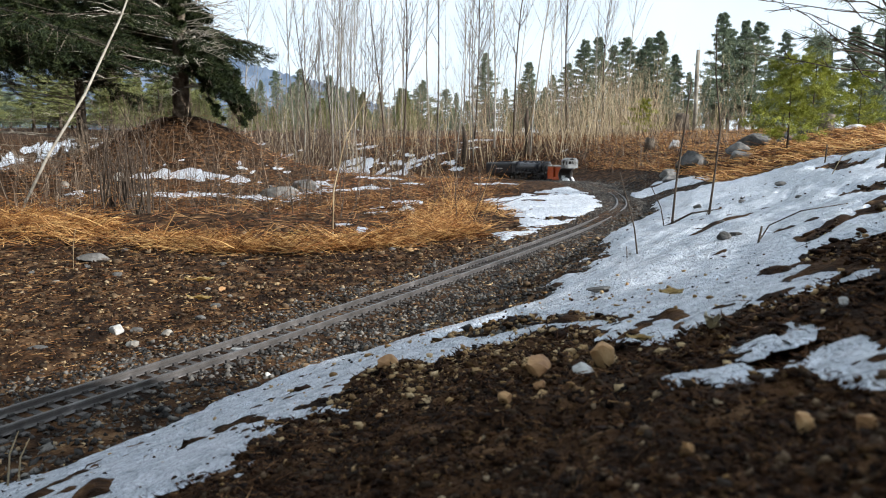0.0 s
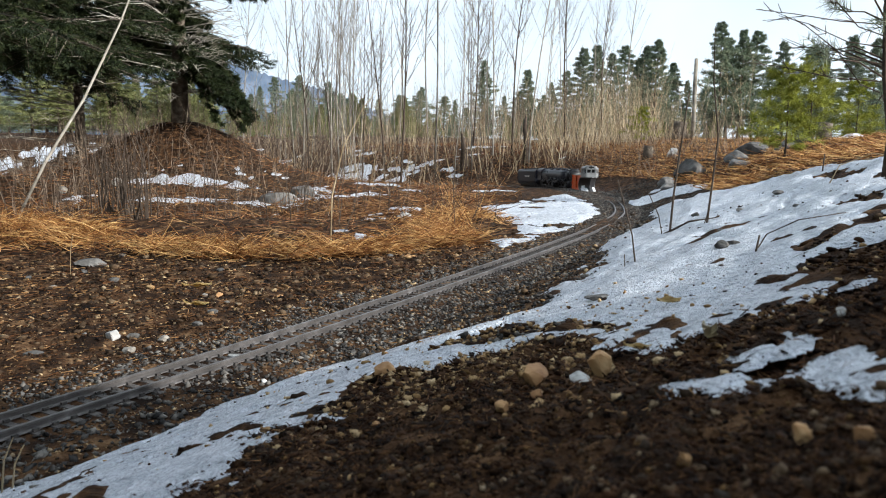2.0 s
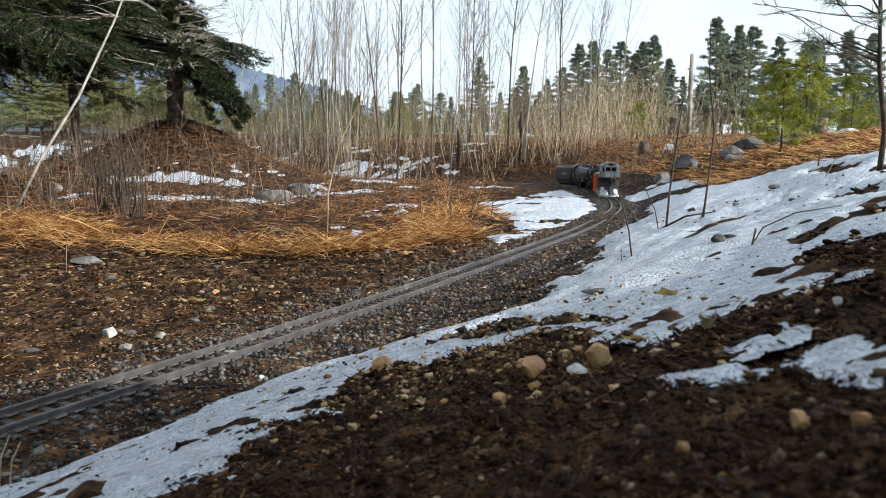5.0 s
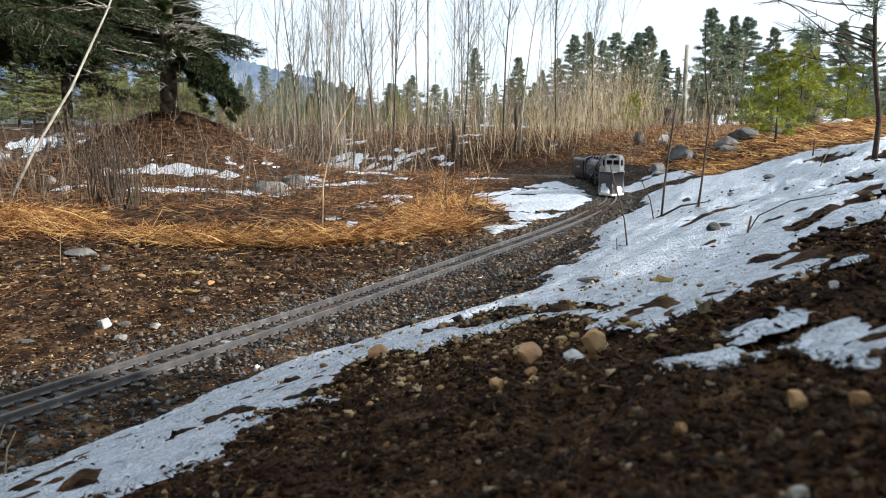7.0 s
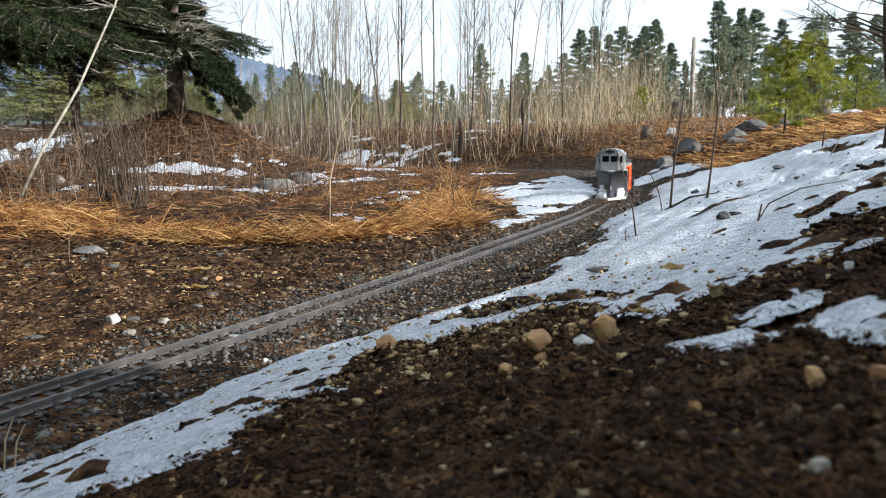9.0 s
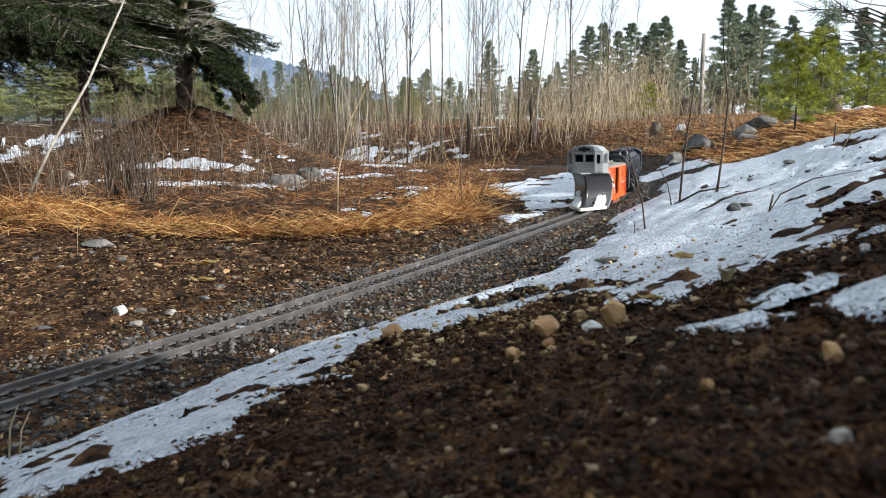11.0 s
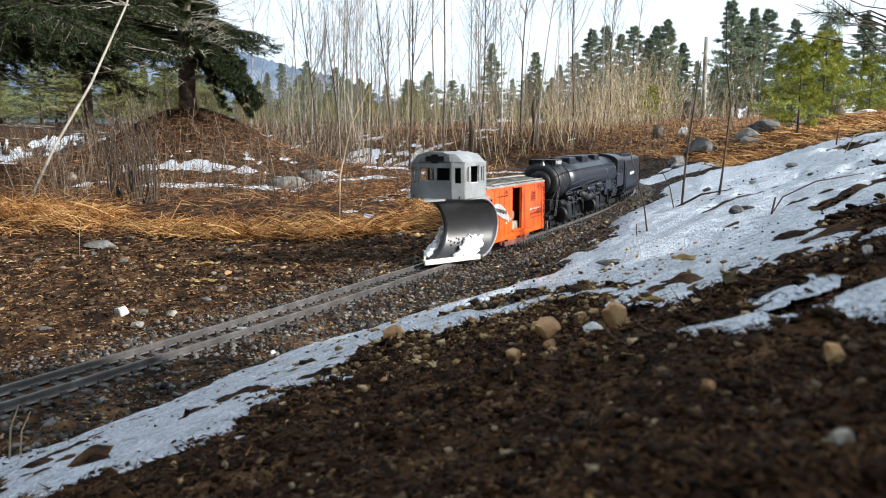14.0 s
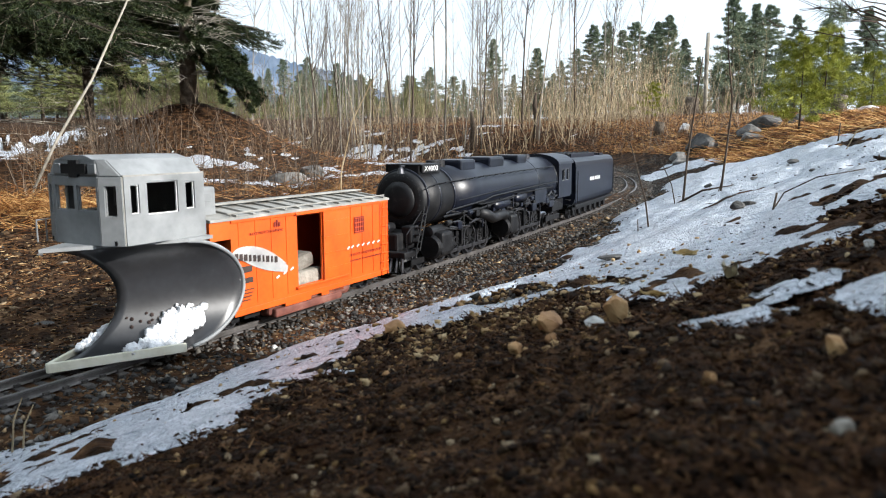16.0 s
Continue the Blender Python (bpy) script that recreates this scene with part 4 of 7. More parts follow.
def build_loco():
    bz = 0.1215
    bm = bmesh.new()
    lathe(bm, [(-0.0655, 0.010), (-0.066, 0.034), (-0.0675, 0.044), (-0.072, 0.0480), (-0.078, 0.0488), (-0.0785, 0.0505), (-0.180, 0.0505)], 40, Matrix.Translation((0, 0, bz)))
    smoke = part("smokebox", bm, UNDER, loco, "graphite grey smokebox", True)
    bm = bmesh.new()
    lathe(bm, [(-0.180, 0.0515), (-0.30, 0.0525), (-0.46, 0.0545), (-0.60, 0.056), (-0.77, 0.056), (-0.775, 0.052)], 40, Matrix.Translation((0, 0, bz)))
    boiler = part("boiler", bm, BLACK, loco, "smooth black boiler jacket", True)
    for x, r in ((-0.0785, 0.0518), (-0.125, 0.0513), (-0.18, 0.0527), (-0.63, 0.0567), (-0.765, 0.0572)):
        bm = bmesh.new()
        lathe(bm, [(x + 0.002, r - 0.001), (x + 0.0015, r), (x - 0.0015, r), (x - 0.002, r - 0.001)], 40, Matrix.Translation((0, 0, bz)))
        part("boiler_band", bm, BLACK, boiler, smooth=True)
    bm = bmesh.new()
    box(bm, -0.66, 0, 0.094, 0.22, 0.100, 0.050, 0.004)
    part("firebox", bm, BLACK, loco)
    # smokebox front: door ring, rivets, headlight, bell, step plates
    bm = bmesh.new()
    lathe(bm, [(-0.068, 0.031), (-0.0625, 0.0295), (-0.0605, 0.020), (-0.060, 0.004)], 28, Matrix.Translation((0, 0, bz)))
    part("smokebox_door", bm, UNDER, smoke, smooth=True)
    bm = bmesh.new()
    for k in range(28):
        a = 2 * math.pi * k / 28
        lump(bm, (-0.0655, 0.0405 * math.cos(a), bz + 0.0405 * math.sin(a)), 0.0012, k, level=1, rough=0)
    part("rivets", bm, UNDER, smoke)
    bm = bmesh.new()
    lathe(bm, [(-0.060, 0.008), (-0.040, 0.009), (-0.038, 0.0075)], 16, Matrix.Translation((0.02, 0, 0.078)))
    head = part("headlight", bm, UNDER, loco)
    bm = bmesh.new()
    lathe(bm, [(-0.0385, 0.0065), (-0.0372, 0.0062)], 16, Matrix.Translation((0.02, 0, 0.078)))
    part("lens", bm, STEEL, head, "clear round headlight lens")
    bm = bmesh.new()
    box(bm, -0.122, 0, 0.1705, 0.080, 0.060, 0.017, 0.002)
    box(bm, -0.122, 0, 0.1796, 0.084, 0.066, 0.0018, 0.0005)
    part("front_cooler", bm, UNDER, loco, "flat black box on the smokebox")
    for sgn in (-1, 1):
        bm = bmesh.new()
        box(bm, -0.116, sgn * 0.0345, 0.1725, 0.064, 0.003, 0.0125, 0.0005)
        nb = part("number_board", bm, UNDER, loco, "black board with white number")
        m = Matrix.Translation((-0.116, sgn * 0.0362, 0.1725)) @ (Matrix.Rotation(radians(180), 4, "Z") if sgn > 0 else Matrix()) @ Matrix.Rotation(radians(90), 4, "X")
        lettering("lettering", "X4000", 0.0125, m, nb, WHITEMARK, 0.050)
    bm = bmesh.new()
    lathe(bm, [(0.0, 0.0065), (0.003, 0.0055), (0.008, 0.0042), (0.011, 0.002)], 14, Matrix.Translation((-0.052, 0.012, 0.166)) @ Matrix.Rotation(radians(-90), 4, "Y"))
    box(bm, -0.056, 0.012, 0.178, 0.012, 0.004, 0.003)
    part("bell", bm, STEEL, loco, "dull brass bell")
    # top of the boiler
    for x, ln, wd, tp in ((-0.285, 0.070, 0.060, 0.184), (-0.43, 0.080, 0.062, 0.186), (-0.585, 0.062, 0.060, 0.187)):
        part("sand_dome", rounded_dome(x, ln, wd, 0.160, tp), BLACK, boiler)
    bm = bmesh.new()
    for x in (-0.19, -0.215):
        lathe(bm, [(0.0, 0.013), (0.014, 0.0125), (0.015, 0.010), (0.006, 0.009)], 18, Matrix.Translation((x, 0, 0.170)) @ Matrix.Rotation(radians(-90), 4, "Y"))
    part("smoke_stack", bm, UNDER, loco, "double smoke stack")
    for k in range(4):
        bm = bmesh.new()
        rod(bm, (-0.645 - 0.012 * k, 0.01, 0.176), (-0.645 - 0.012 * k, 0.01, 0.187), 0.0032, 0.002, 8)
        part("safety_valve", bm, STEEL, boiler)
    for sgn in (-1, 1):
        # handrail with stanchions, running board, long pipes
        pts = [(-0.066, sgn * 0.050, 0.140), (-0.10, sgn * 0.0535, 0.1475), (-0.30, sgn * 0.0545, 0.152), (-0.52, sgn * 0.0560, 0.155), (-0.74, sgn * 0.0565, 0.156)]
        verts, faces = [], []
        pipe_points(verts, faces, pts, [0.0011] * 5, 6)
        raw_mesh("handrail", verts, faces, UNDER, boiler)
        bm = bmesh.new()
        for k in range(16):
            x = -0.09 - k * 0.042
            z = np.interp(-x, [0.066, 0.1, 0.3, 0.52, 0.74], [0.14, 0.1475, 0.152, 0.155, 0.156])
            rod(bm, (x, sgn * 0.043, z - 0.003), (x, sgn * 0.0565, z), 0.0013, sides=5)
        part("stanchions", bm, UNDER, boiler)
        verts, faces = [], []
        pipe_points(verts, faces, [(-0.16, sgn * 0.054, 0.098), (-0.30, sgn * 0.0585, 0.105), (-0.34, sgn * 0.0585, 0.110), (-0.60, sgn * 0.0600, 0.116), (-0.76, sgn * 0.0600, 0.118)], [0.0018] * 5, 6)
        pipe_points(verts, faces, [(-0.13, sgn * 0.051, 0.088), (-0.28, sgn * 0.0565, 0.090), (-0.42, sgn * 0.0575, 0.101), (-0.58, sgn * 0.0575, 0.106)], [0.0022] * 4, 6)
        pipe_points(verts, faces, [(-0.20, sgn * 0.050, 0.112), (-0.33, sgn * 0.0535, 0.1165), (-0.50, sgn * 0.0555, 0.124)], [0.0012] * 3, 6)
        raw_mesh("long_pipes", verts, faces, UNDER, loco)
        for xa, xb, z in ((-0.27, -0.45, 0.0935), (-0.47, -0.72, 0.1005)):
            bm = bmesh.new()
            box(bm, (xa + xb) / 2, sgn * 0.054, z + 0.006, xb - xa, 0.016, 0.0022, 0.0004)
            part("running_board", bm, UNDER, loco)
        bm = bmesh.new()
        for x, z, ln in ((-0.390, 0.0905, 0.082), (-0.500, 0.0965, 0.062)):
            m = Matrix.Translation((x, sgn * 0.0535, z))
            lathe(bm, [(ln / 2, 0.003), (ln / 2 - 0.003, 0.0095), (-ln / 2 + 0.003, 0.0095), (-ln / 2, 0.003)], 16, m)
        part("air_tank", bm, BLACK, loco, "round black air tanks", True)
        verts, faces = [], []
        pipe_points(verts, faces, [(-0.285, sgn * 0.050, 0.082), (-0.32, sgn * 0.0555, 0.074), (-0.345, sgn * 0.056, 0.066), (-0.40, sgn * 0.056, 0.069), (-0.425, sgn * 0.052, 0.062)], [0.0115, 0.0115, 0.0105, 0.0105, 0.0105], 12)
        raw_mesh("steam_pipe", verts, faces, UNDER, loco, True)
        verts, faces = [], []
        rnd = random.Random(8)
        for k in range(46):
            x = -0.13 - 0.0145 * k
            z = 0.062 + 0.03 * rnd.random()
            pts = [(x, sgn * 0.050, z), (x - 0.012, sgn * (0.052 + 0.006 * rnd.random()), z + 0.012 * (rnd.random() - 0.3)), (x - 0.03 - 0.03 * rnd.random(), sgn * 0.054, z + 0.018 * (rnd.random() - 0.5))]
            pipe_points(verts, faces, pts, [0.0014 + 0.001 * rnd.random()] * 3, 5)
        raw_mesh("small_pipes", verts, faces, STEEL, loco)
        # two sets of cylinders, crossheads and rods
        for j, (xc, axles) in enumerate(((-0.113, (-0.165, -0.231, -0.297, -0.363)), (-0.437, (-0.490, -0.556, -0.622, -0.688)))):
            bm = bmesh.new()
            m = Matrix.Translation((xc, sgn * 0.0475, 0.040))
            lathe(bm, [(0.029, 0.004), (0.0285, 0.018), (0.025, 0.0215), (-0.025, 0.0215), (-0.0285, 0.018), (-0.029, 0.004)], 22, m)
            box(bm, xc, sgn * 0.0585, 0.046, 0.042, 0.022, 0.040, 0.006)
            m = Matrix.Translation((xc, sgn * 0.0450, 0.066))
            lathe(bm, [(0.029, 0.003), (0.028, 0.0095), (-0.028, 0.0095), (-0.029, 0.003)], 16, m)
            box(bm, xc, sgn * 0.042, 0.054, 0.040, 0.022, 0.026, 0.002)
            part("cylinder", bm, UNDER, loco, "round black steam cylinder")
            bm = bmesh.new()
            for z in (0.036, 0.046):
                box(bm, xc - 0.052, sgn * 0.0475, z, 0.058, 0.0035, 0.0026)
            box(bm, xc - 0.060, sgn * 0.0475, 0.041, 0.016, 0.006, 0.012, 0.001)
            rod(bm, (xc - 0.02, sgn * 0.0475, 0.040), (xc - 0.055, sgn * 0.0475, 0.040), 0.0016, sides=6)
            box(bm, xc - 0.078, sgn * 0.047, 0.052, 0.006, 0.005, 0.032, 0.001)
            box(bm, xc - 0.100, sgn * 0.0475, 0.062, 0.024, 0.006, 0.014, 0.002)
            rod(bm, (xc - 0.035, sgn * 0.048, 0.063), (xc - 0.100, sgn * 0.048, 0.060), 0.0014, sides=6)
            part("crosshead", bm, UNDER, loco)
            bm = bmesh.new()
            for x in axles:
                box(bm, x, sgn * 0.0385, 0.064, 0.012, 0.004, 0.010, 0.001)
            box(bm, (axles[0] + axles[3]) / 2, sgn * 0.017, 0.030, 0.26, 0.005, 0.024, 0.001)
            part("frame", bm, UNDER, loco)
            bm = bmesh.new()
            box(bm, (axles[0] + axles[3]) / 2, 0, 0, axles[0] - axles[3] + 0.012, 0.0026, 0.0065, 0.0006)
            for x in axles:
                rod(bm, (x, -0.0022, 0), (x, 0.0022, 0), 0.0058, sides=12)
            sr = part("side_rod", bm, STEEL, loco, "dull steel side rod")
            RODS.append((sr, (0, sgn * 0.0335, 0.0295), 0.25 * (sgn > 0) + 0.1 * j))
            if sgn > 0:
                for k, x in enumerate(axles):
                    wheelset("driving_wheelset", DRIVER, x, 0.0295, loco, 0.1 * j)
    rnd = random.Random(21)
    for sgn in (-1, 1):
        for k in range(22):
            bm = bmesh.new()
            x, z = -0.15 - 0.028 * k + rnd.uniform(-0.008, 0.008), rnd.uniform(0.066, 0.094)
            if k % 3 == 0:
                lathe(bm, [(0.009, 0.002), (0.008, 0.0048), (-0.008, 0.0048), (-0.009, 0.002)], 10, Matrix.Translation((x, sgn * 0.0555, z)))
            elif k % 3 == 1:
                box(bm, x, sgn * 0.054, z, rnd.uniform(0.008, 0.02), 0.010, rnd.uniform(0.006, 0.014), 0.0012)
            else:
                rod(bm, (x, sgn * 0.056, z - 0.016), (x, sgn * 0.056, z + 0.014), 0.0016, sides=6)
                rod(bm, (x - 0.008, sgn * 0.056, z + 0.010), (x + 0.008, sgn * 0.056, z + 0.010), 0.0013, sides=6)
            part("fitting", bm, BLACK if k % 2 else UNDER, loco)
        for k in range(5):
            bm = bmesh.new()
            box(bm, -0.20 - 0.11 * k, sgn * 0.0535, 0.048, 0.006, 0.006, 0.034, 0.001)
            part("hanger", bm, UNDER, loco)
    for x in (-0.046, -0.090):
        wheelset("wheelset", MEDIUM, x, 0.0180, loco)
    for x in (-0.762, -0.822):
        wheelset("wheelset", MEDIUM, x, 0.0180, loco)
    bm = bmesh.new()
    for sgn in (-1, 1):
        box(bm, -0.068, sgn * 0.0355, 0.019, 0.060, 0.005, 0.010, 0.001)
        box(bm, -0.792, sgn * 0.0360, 0.024, 0.110, 0.006, 0.014, 0.002)
    part("truck_frame", bm, UNDER, loco)
    # pilot with slats, ladders, front deck
    bm = bmesh.new()
    box(bm, -0.022, 0, 0.037, 0.040, 0.092, 0.010, 0.002)
    box(bm, -0.045, 0, 0.055, 0.060, 0.050, 0.030, 0.004)
    box(bm, -0.050, 0.03, 0.066, 0.03, 0.018, 0.03, 0.003)
    box(bm, -0.050, -0.03, 0.066, 0.03, 0.018, 0.03, 0.003)
    part("front_deck", bm, UNDER, loco)
    for k in range(9):
        bm = bmesh.new()
        y = -0.040 + 0.010 * k
        rod(bm, (-0.006, y, 0.034), (0.008 - abs(y) * 0.25, y * 1.02, 0.009), 0.0022, sides=6)
        part("pilot_slat", bm, STEEL, loco)
    for sgn in (-1, 1):
        bm = bmesh.new()
        for k in range(6):
            box(bm, -0.040 - 0.005 * k, sgn * 0.046, 0.044 + 0.011 * k, 0.012, 0.010, 0.0018)
        rod(bm, (-0.032, sgn * 0.051, 0.040), (-0.062, sgn * 0.051, 0.112), 0.0012, sides=5)
        rod(bm, (-0.044, sgn * 0.051, 0.040), (-0.074, sgn * 0.051, 0.112), 0.0012, sides=5)
        part("front_steps", bm, UNDER, loco)
        bm = bmesh.new()
        rod(bm, (-0.012, sgn * 0.044, 0.042), (-0.012, sgn * 0.044, 0.070), 0.001, sides=5)
        rod(bm, (-0.012, sgn * 0.044, 0.070), (-0.06, sgn * 0.047, 0.105), 0.001, sides=5)
        part("grab_rail", bm, UNDER, loco)
        # injector casing and panel below the boiler
        bm = bmesh.new()
        box(bm, -0.640, sgn * 0.0545, 0.091, 0.085, 0.006, 0.036, 0.002)
        box(bm, -0.590, sgn * 0.0530, 0.068, 0.030, 0.014, 0.018, 0.003)
        box(bm, -0.715, sgn * 0.0540, 0.066, 0.035, 0.012, 0.016, 0.003)
        part("injector_case", bm, BLACK, loco)
    # cab
    cab = part("cab", bmesh.new(), BLACK, loco, "black cab with open windows")
    z0, h, x0, x1, w = 0.078, 0.082, -0.775, -0.885, 0.0565
    bm = bmesh.new()
    for a, u in (((x0, -w, z0), (-1, 0, 0)), ((x1, w, z0), (1, 0, 0))):
        sub = bmesh.new()
        panel(sub, a, u, x0 - x1, h, [(0.022, 0.046, 0.040, 0.068), (0.060, 0.084, 0.040, 0.068)] , 0.0022)
        me = bpy.data.meshes.new("tmp")
        sub.to_mesh(me)
        sub.free()
        bm.from_mesh(me)
        bpy.data.meshes.remove(me)
    box(bm, x0 - 0.001, 0, z0 + h / 2, 0.002, 2 * w - 0.001, h)
    box(bm, (x0 + x1) / 2, 0, z0 - 0.002, x0 - x1, 2 * w - 0.002, 0.004)
    bm.to_mesh(cab.data)
    bm.free()
    bm = bmesh.new()
    arc = [(0.060 * math.cos(a), 0.160 + 0.0255 * math.sin(a)) for a in np.linspace(0, math.pi, 15)]
    a = [bm.verts.new((x0 + 0.006, y, z)) for y, z in arc]
    b = [bm.verts.new((x1 - 0.014, y, z)) for y, z in arc]
    bm.faces.new(a)
    bm.faces.new(b[::-1])
    for i in range(15):
        j = (i + 1) % 15
        bm.faces.new((a[i], b[i], b[j], a[j]))
    part("cab_roof", bm, BLACK, cab, smooth=False)
    bm = bmesh.new()
    for sgn in (-1, 1):
        for x in (-0.7945 - 0.0145, -0.8325 - 0.0145):
            window_frame(bm, (x - 0.012, sgn * w, z0), (1, 0, 0), (0, 0.024, 0.040, 0.068), (0, sgn, 0), 0.0016)
    part("window_frame", bm, CABGREY, cab)
    bm = bmesh.new()
    for k in range(4):
        box(bm, -0.845 + 0.008 * k, w + 0.0006, 0.103, 0.0052, 0.0008, 0.009)
    part("number_bars", bm, WHITEMARK, cab, "pale number bars")
    bm = bmesh.new()
    box(bm, -0.845, 0, 0.052, 0.09, 0.07, 0.03, 0.002)
    box(bm, -0.905, 0, 0.022, 0.06, 0.012, 0.010, 0.001)
    for sgn in (-1, 1):
        for k in range(3):
            box(bm, -0.882, sgn * 0.050, 0.034 + 0.014 * k, 0.018, 0.012, 0.002)
    part("drawbar_deck", bm, UNDER, loco)


RODS = []
build_loco()

# ---- tender ----
tender = thing("tender", "black fourteen-wheel coal tender behind the locomotive", "tender")


def build_tender():
    L = 0.50
    prof = [(0.036, 0.040), (0.045, 0.0435), (0.0512, 0.0515), (0.0540, 0.062), (0.0545, 0.072), (0.0545, 0.150), (0.0525, 0.160), (0.0465, 0.168), (0.038, 0.172)]
    ring = prof + [(-y, z) for y, z in prof[::-1]]
    bm = bmesh.new()
    a = [bm.verts.new((-0.008, y, z)) for y, z in ring]
    b = [bm.verts.new((-L + 0.012, y, z)) for y, z in ring]
    n = len(ring)
    bm.faces.new(a[::-1])
    bm.faces.new(b)
    for i in range(n):
        bm.faces.new((a[i], a[(i + 1) % n], b[(i + 1) % n], b[i]))
    bmesh.ops.recalc_face_normals(bm, faces=bm.faces)
    body = part("body", bm, BLACK, tender, "smooth dark blue-black tank")
    for sgn in (-1, 1):
        bm = bmesh.new()
        box(bm, -0.155, sgn * 0.036, 0.176, 0.27, 0.003, 0.014, 0.001)
        part("coal_board", bm, BLACK, body)
        bm = bmesh.new()
        for x in (-0.010, -0.487):
            box(bm, x, sgn * 0.0548, 0.098, 0.0014, 0.0012, 0.102)
        part("seam_strip", bm, BLACK, body)
        bm = bmesh.new()
        for k, ww in enumerate((6, 6, 3, 6, 6, 0, 6, 6, 6, 3, 5, 3, 6)):
            if ww:
                box(bm, -0.175 - 0.0098 * k, sgn * 0.0551, 0.108, ww * 0.0011, 0.0009, 0.0105)
        part("name_bars", bm, WHITEMARK, body, "pale lettering bars")
        bm = bmesh.new()
        box(bm, -L / 2, sgn * 0.050, 0.0405, L - 0.03, 0.008, 0.006, 0.001)
        for x in (-0.02, -0.48):
            rod(bm, (x, sgn * 0.058, 0.05), (x, sgn * 0.058, 0.135), 0.001, sides=5)
        part("side_frame", bm, UNDER, tender)
        bm = bmesh.new()
        for k in range(7):
            x = -0.055 - 0.064 * k
            box(bm, x, sgn * 0.0355, 0.020, 0.018, 0.007, 0.018, 0.002)
        box(bm, -0.25, sgn * 0.0355, 0.030, 0.42, 0.006, 0.009, 0.001)
        part("pedestal_frame", bm, UNDER, tender)
    bm = bmesh.new()
    rnd = random.Random(3)
    for k in range(70):
        lump(bm, (-0.03 - 0.25 * rnd.random(), 0.03 * (2 * rnd.random() - 1), 0.175 + 0.004 * rnd.random()), 0.006 + 0.003 * rnd.random(), k, level=1, rough=0.6)
    part("coal", bm, UNDER, tender, "heap of black coal")
    bm = bmesh.new()
    rod(bm, (-0.40, 0, 0.170), (-0.40, 0, 0.179), 0.012, sides=14)
    box(bm, -0.44, 0, 0.175, 0.05, 0.05, 0.006, 0.001)
    part("water_hatch", bm, BLACK, body)
    bm = bmesh.new()
    for k in range(9):
        rod(bm, (-L + 0.008, 0.046, 0.05 + 0.013 * k), (-L + 0.008, 0.032, 0.05 + 0.013 * k), 0.001, sides=5)
    box(bm, -0.25, 0, 0.039, 0.46, 0.06, 0.008)
    box(bm, -L + 0.002, 0, 0.020, 0.024, 0.008, 0.008, 0.001)
    part("rear_ladder", bm, UNDER, tender)
    for k in range(7):
        wheelset("wheelset", MEDIUM, -0.055 - 0.064 * k, 0.0180, tender)


build_tender()


def motions():
    """The train rolls steadily along the track; wheels and rods turn with it."""
    ts = [k * 0.25 for k in range(65)]
    walk(plow, [(t, vehicle_pose(s_tip(t), 0.52)) for t in ts])
    walk(loco, [(t, vehicle_pose(s_tip(t) + 0.572, 0.93)) for t in ts])
    walk(tender, [(t, vehicle_pose(s_tip(t) + 1.50, 0.50)) for t in ts])
    for ob, place, r, ahead in WHEELS:
        step = 0.1 if r > 0.025 else 0.05
        rows = []
        for k in range(int(round(16.0 / step)) + 1):
            a = (s_tip(0) - s_tip(k * step)) / r + ahead * 2 * math.pi
            rows.append((k * step, Matrix.Translation(place) @ Matrix.Rotation(a, 4, "Y")))
        walk(ob, rows)
    for ob, place, ahead in RODS:
        rows = []
        for k in range(161):
            a = (s_tip(0) - s_tip(k * 0.1)) / 0.0295 + (ahead % 0.25) * 2 * math.pi
            rows.append((k * 0.1, Matrix.Translation((place[0] + 0.0124 * math.cos(a), place[1], place[2] - 0.0124 * math.sin(a)))))
        walk(ob, rows)

# ---- natural materials ----
GRAVEL = surface("ballast", [(0.15, (0.012, 0.0115, 0.011)), (0.5, (0.050, 0.046, 0.042)), (0.85, (0.18, 0.165, 0.145))], 60, 0.85, bump=0.4, depth=0.002, vary=0.55, spec=0.15)
PEBBLE = surface("pebbles", [(0.05, (0.02, 0.013, 0.008)), (0.5, (0.05, 0.031, 0.017)), (0.85, (0.13, 0.085, 0.048)), (1.0, (0.28, 0.21, 0.13))], 50, 0.8, bump=0.4, depth=0.002, vary=0.8, spec=0.15)
CRUMB = surface("soil_crumbs", [(0.1, (0.005, 0.0028, 0.0015)), (0.5, (0.020, 0.0085, 0.0035)), (0.8, (0.062, 0.028, 0.011)), (1.0, (0.24, 0.14, 0.055))], 90, 0.9, bump=0.5, depth=0.002, vary=0.6, spec=0.15)
STRAW = surface("straw", [(0.15, (0.10, 0.034, 0.010)), (0.5, (0.36, 0.155, 0.046)), (0.9, (0.70, 0.44, 0.18))], 25, 0.6, bump=0, vary=0.8, spec=0.15)
LITTER = surface("needle_litter", [(0.1, (0.05, 0.02, 0.008)), (0.5, (0.14, 0.06, 0.022)), (0.9, (0.33, 0.19, 0.08))], 25, 0.75, bump=0, vary=0.7, spec=0.15)
DEADSTEM = surface("dead_stems", [(0.1, (0.05, 0.033, 0.022)), (0.5, (0.15, 0.108, 0.077)), (0.9, (0.36, 0.29, 0.22))], 12, 0.85, bump=0, vary=0.6, spec=0.15)
PALESTEM = surface("pale_dead_grass", [(0.1, (0.24, 0.17, 0.095)), (0.5, (0.44, 0.345, 0.215)), (0.9, (0.62, 0.53, 0.38))], 12, 0.8, bump=0, vary=0.5, spec=0.15)
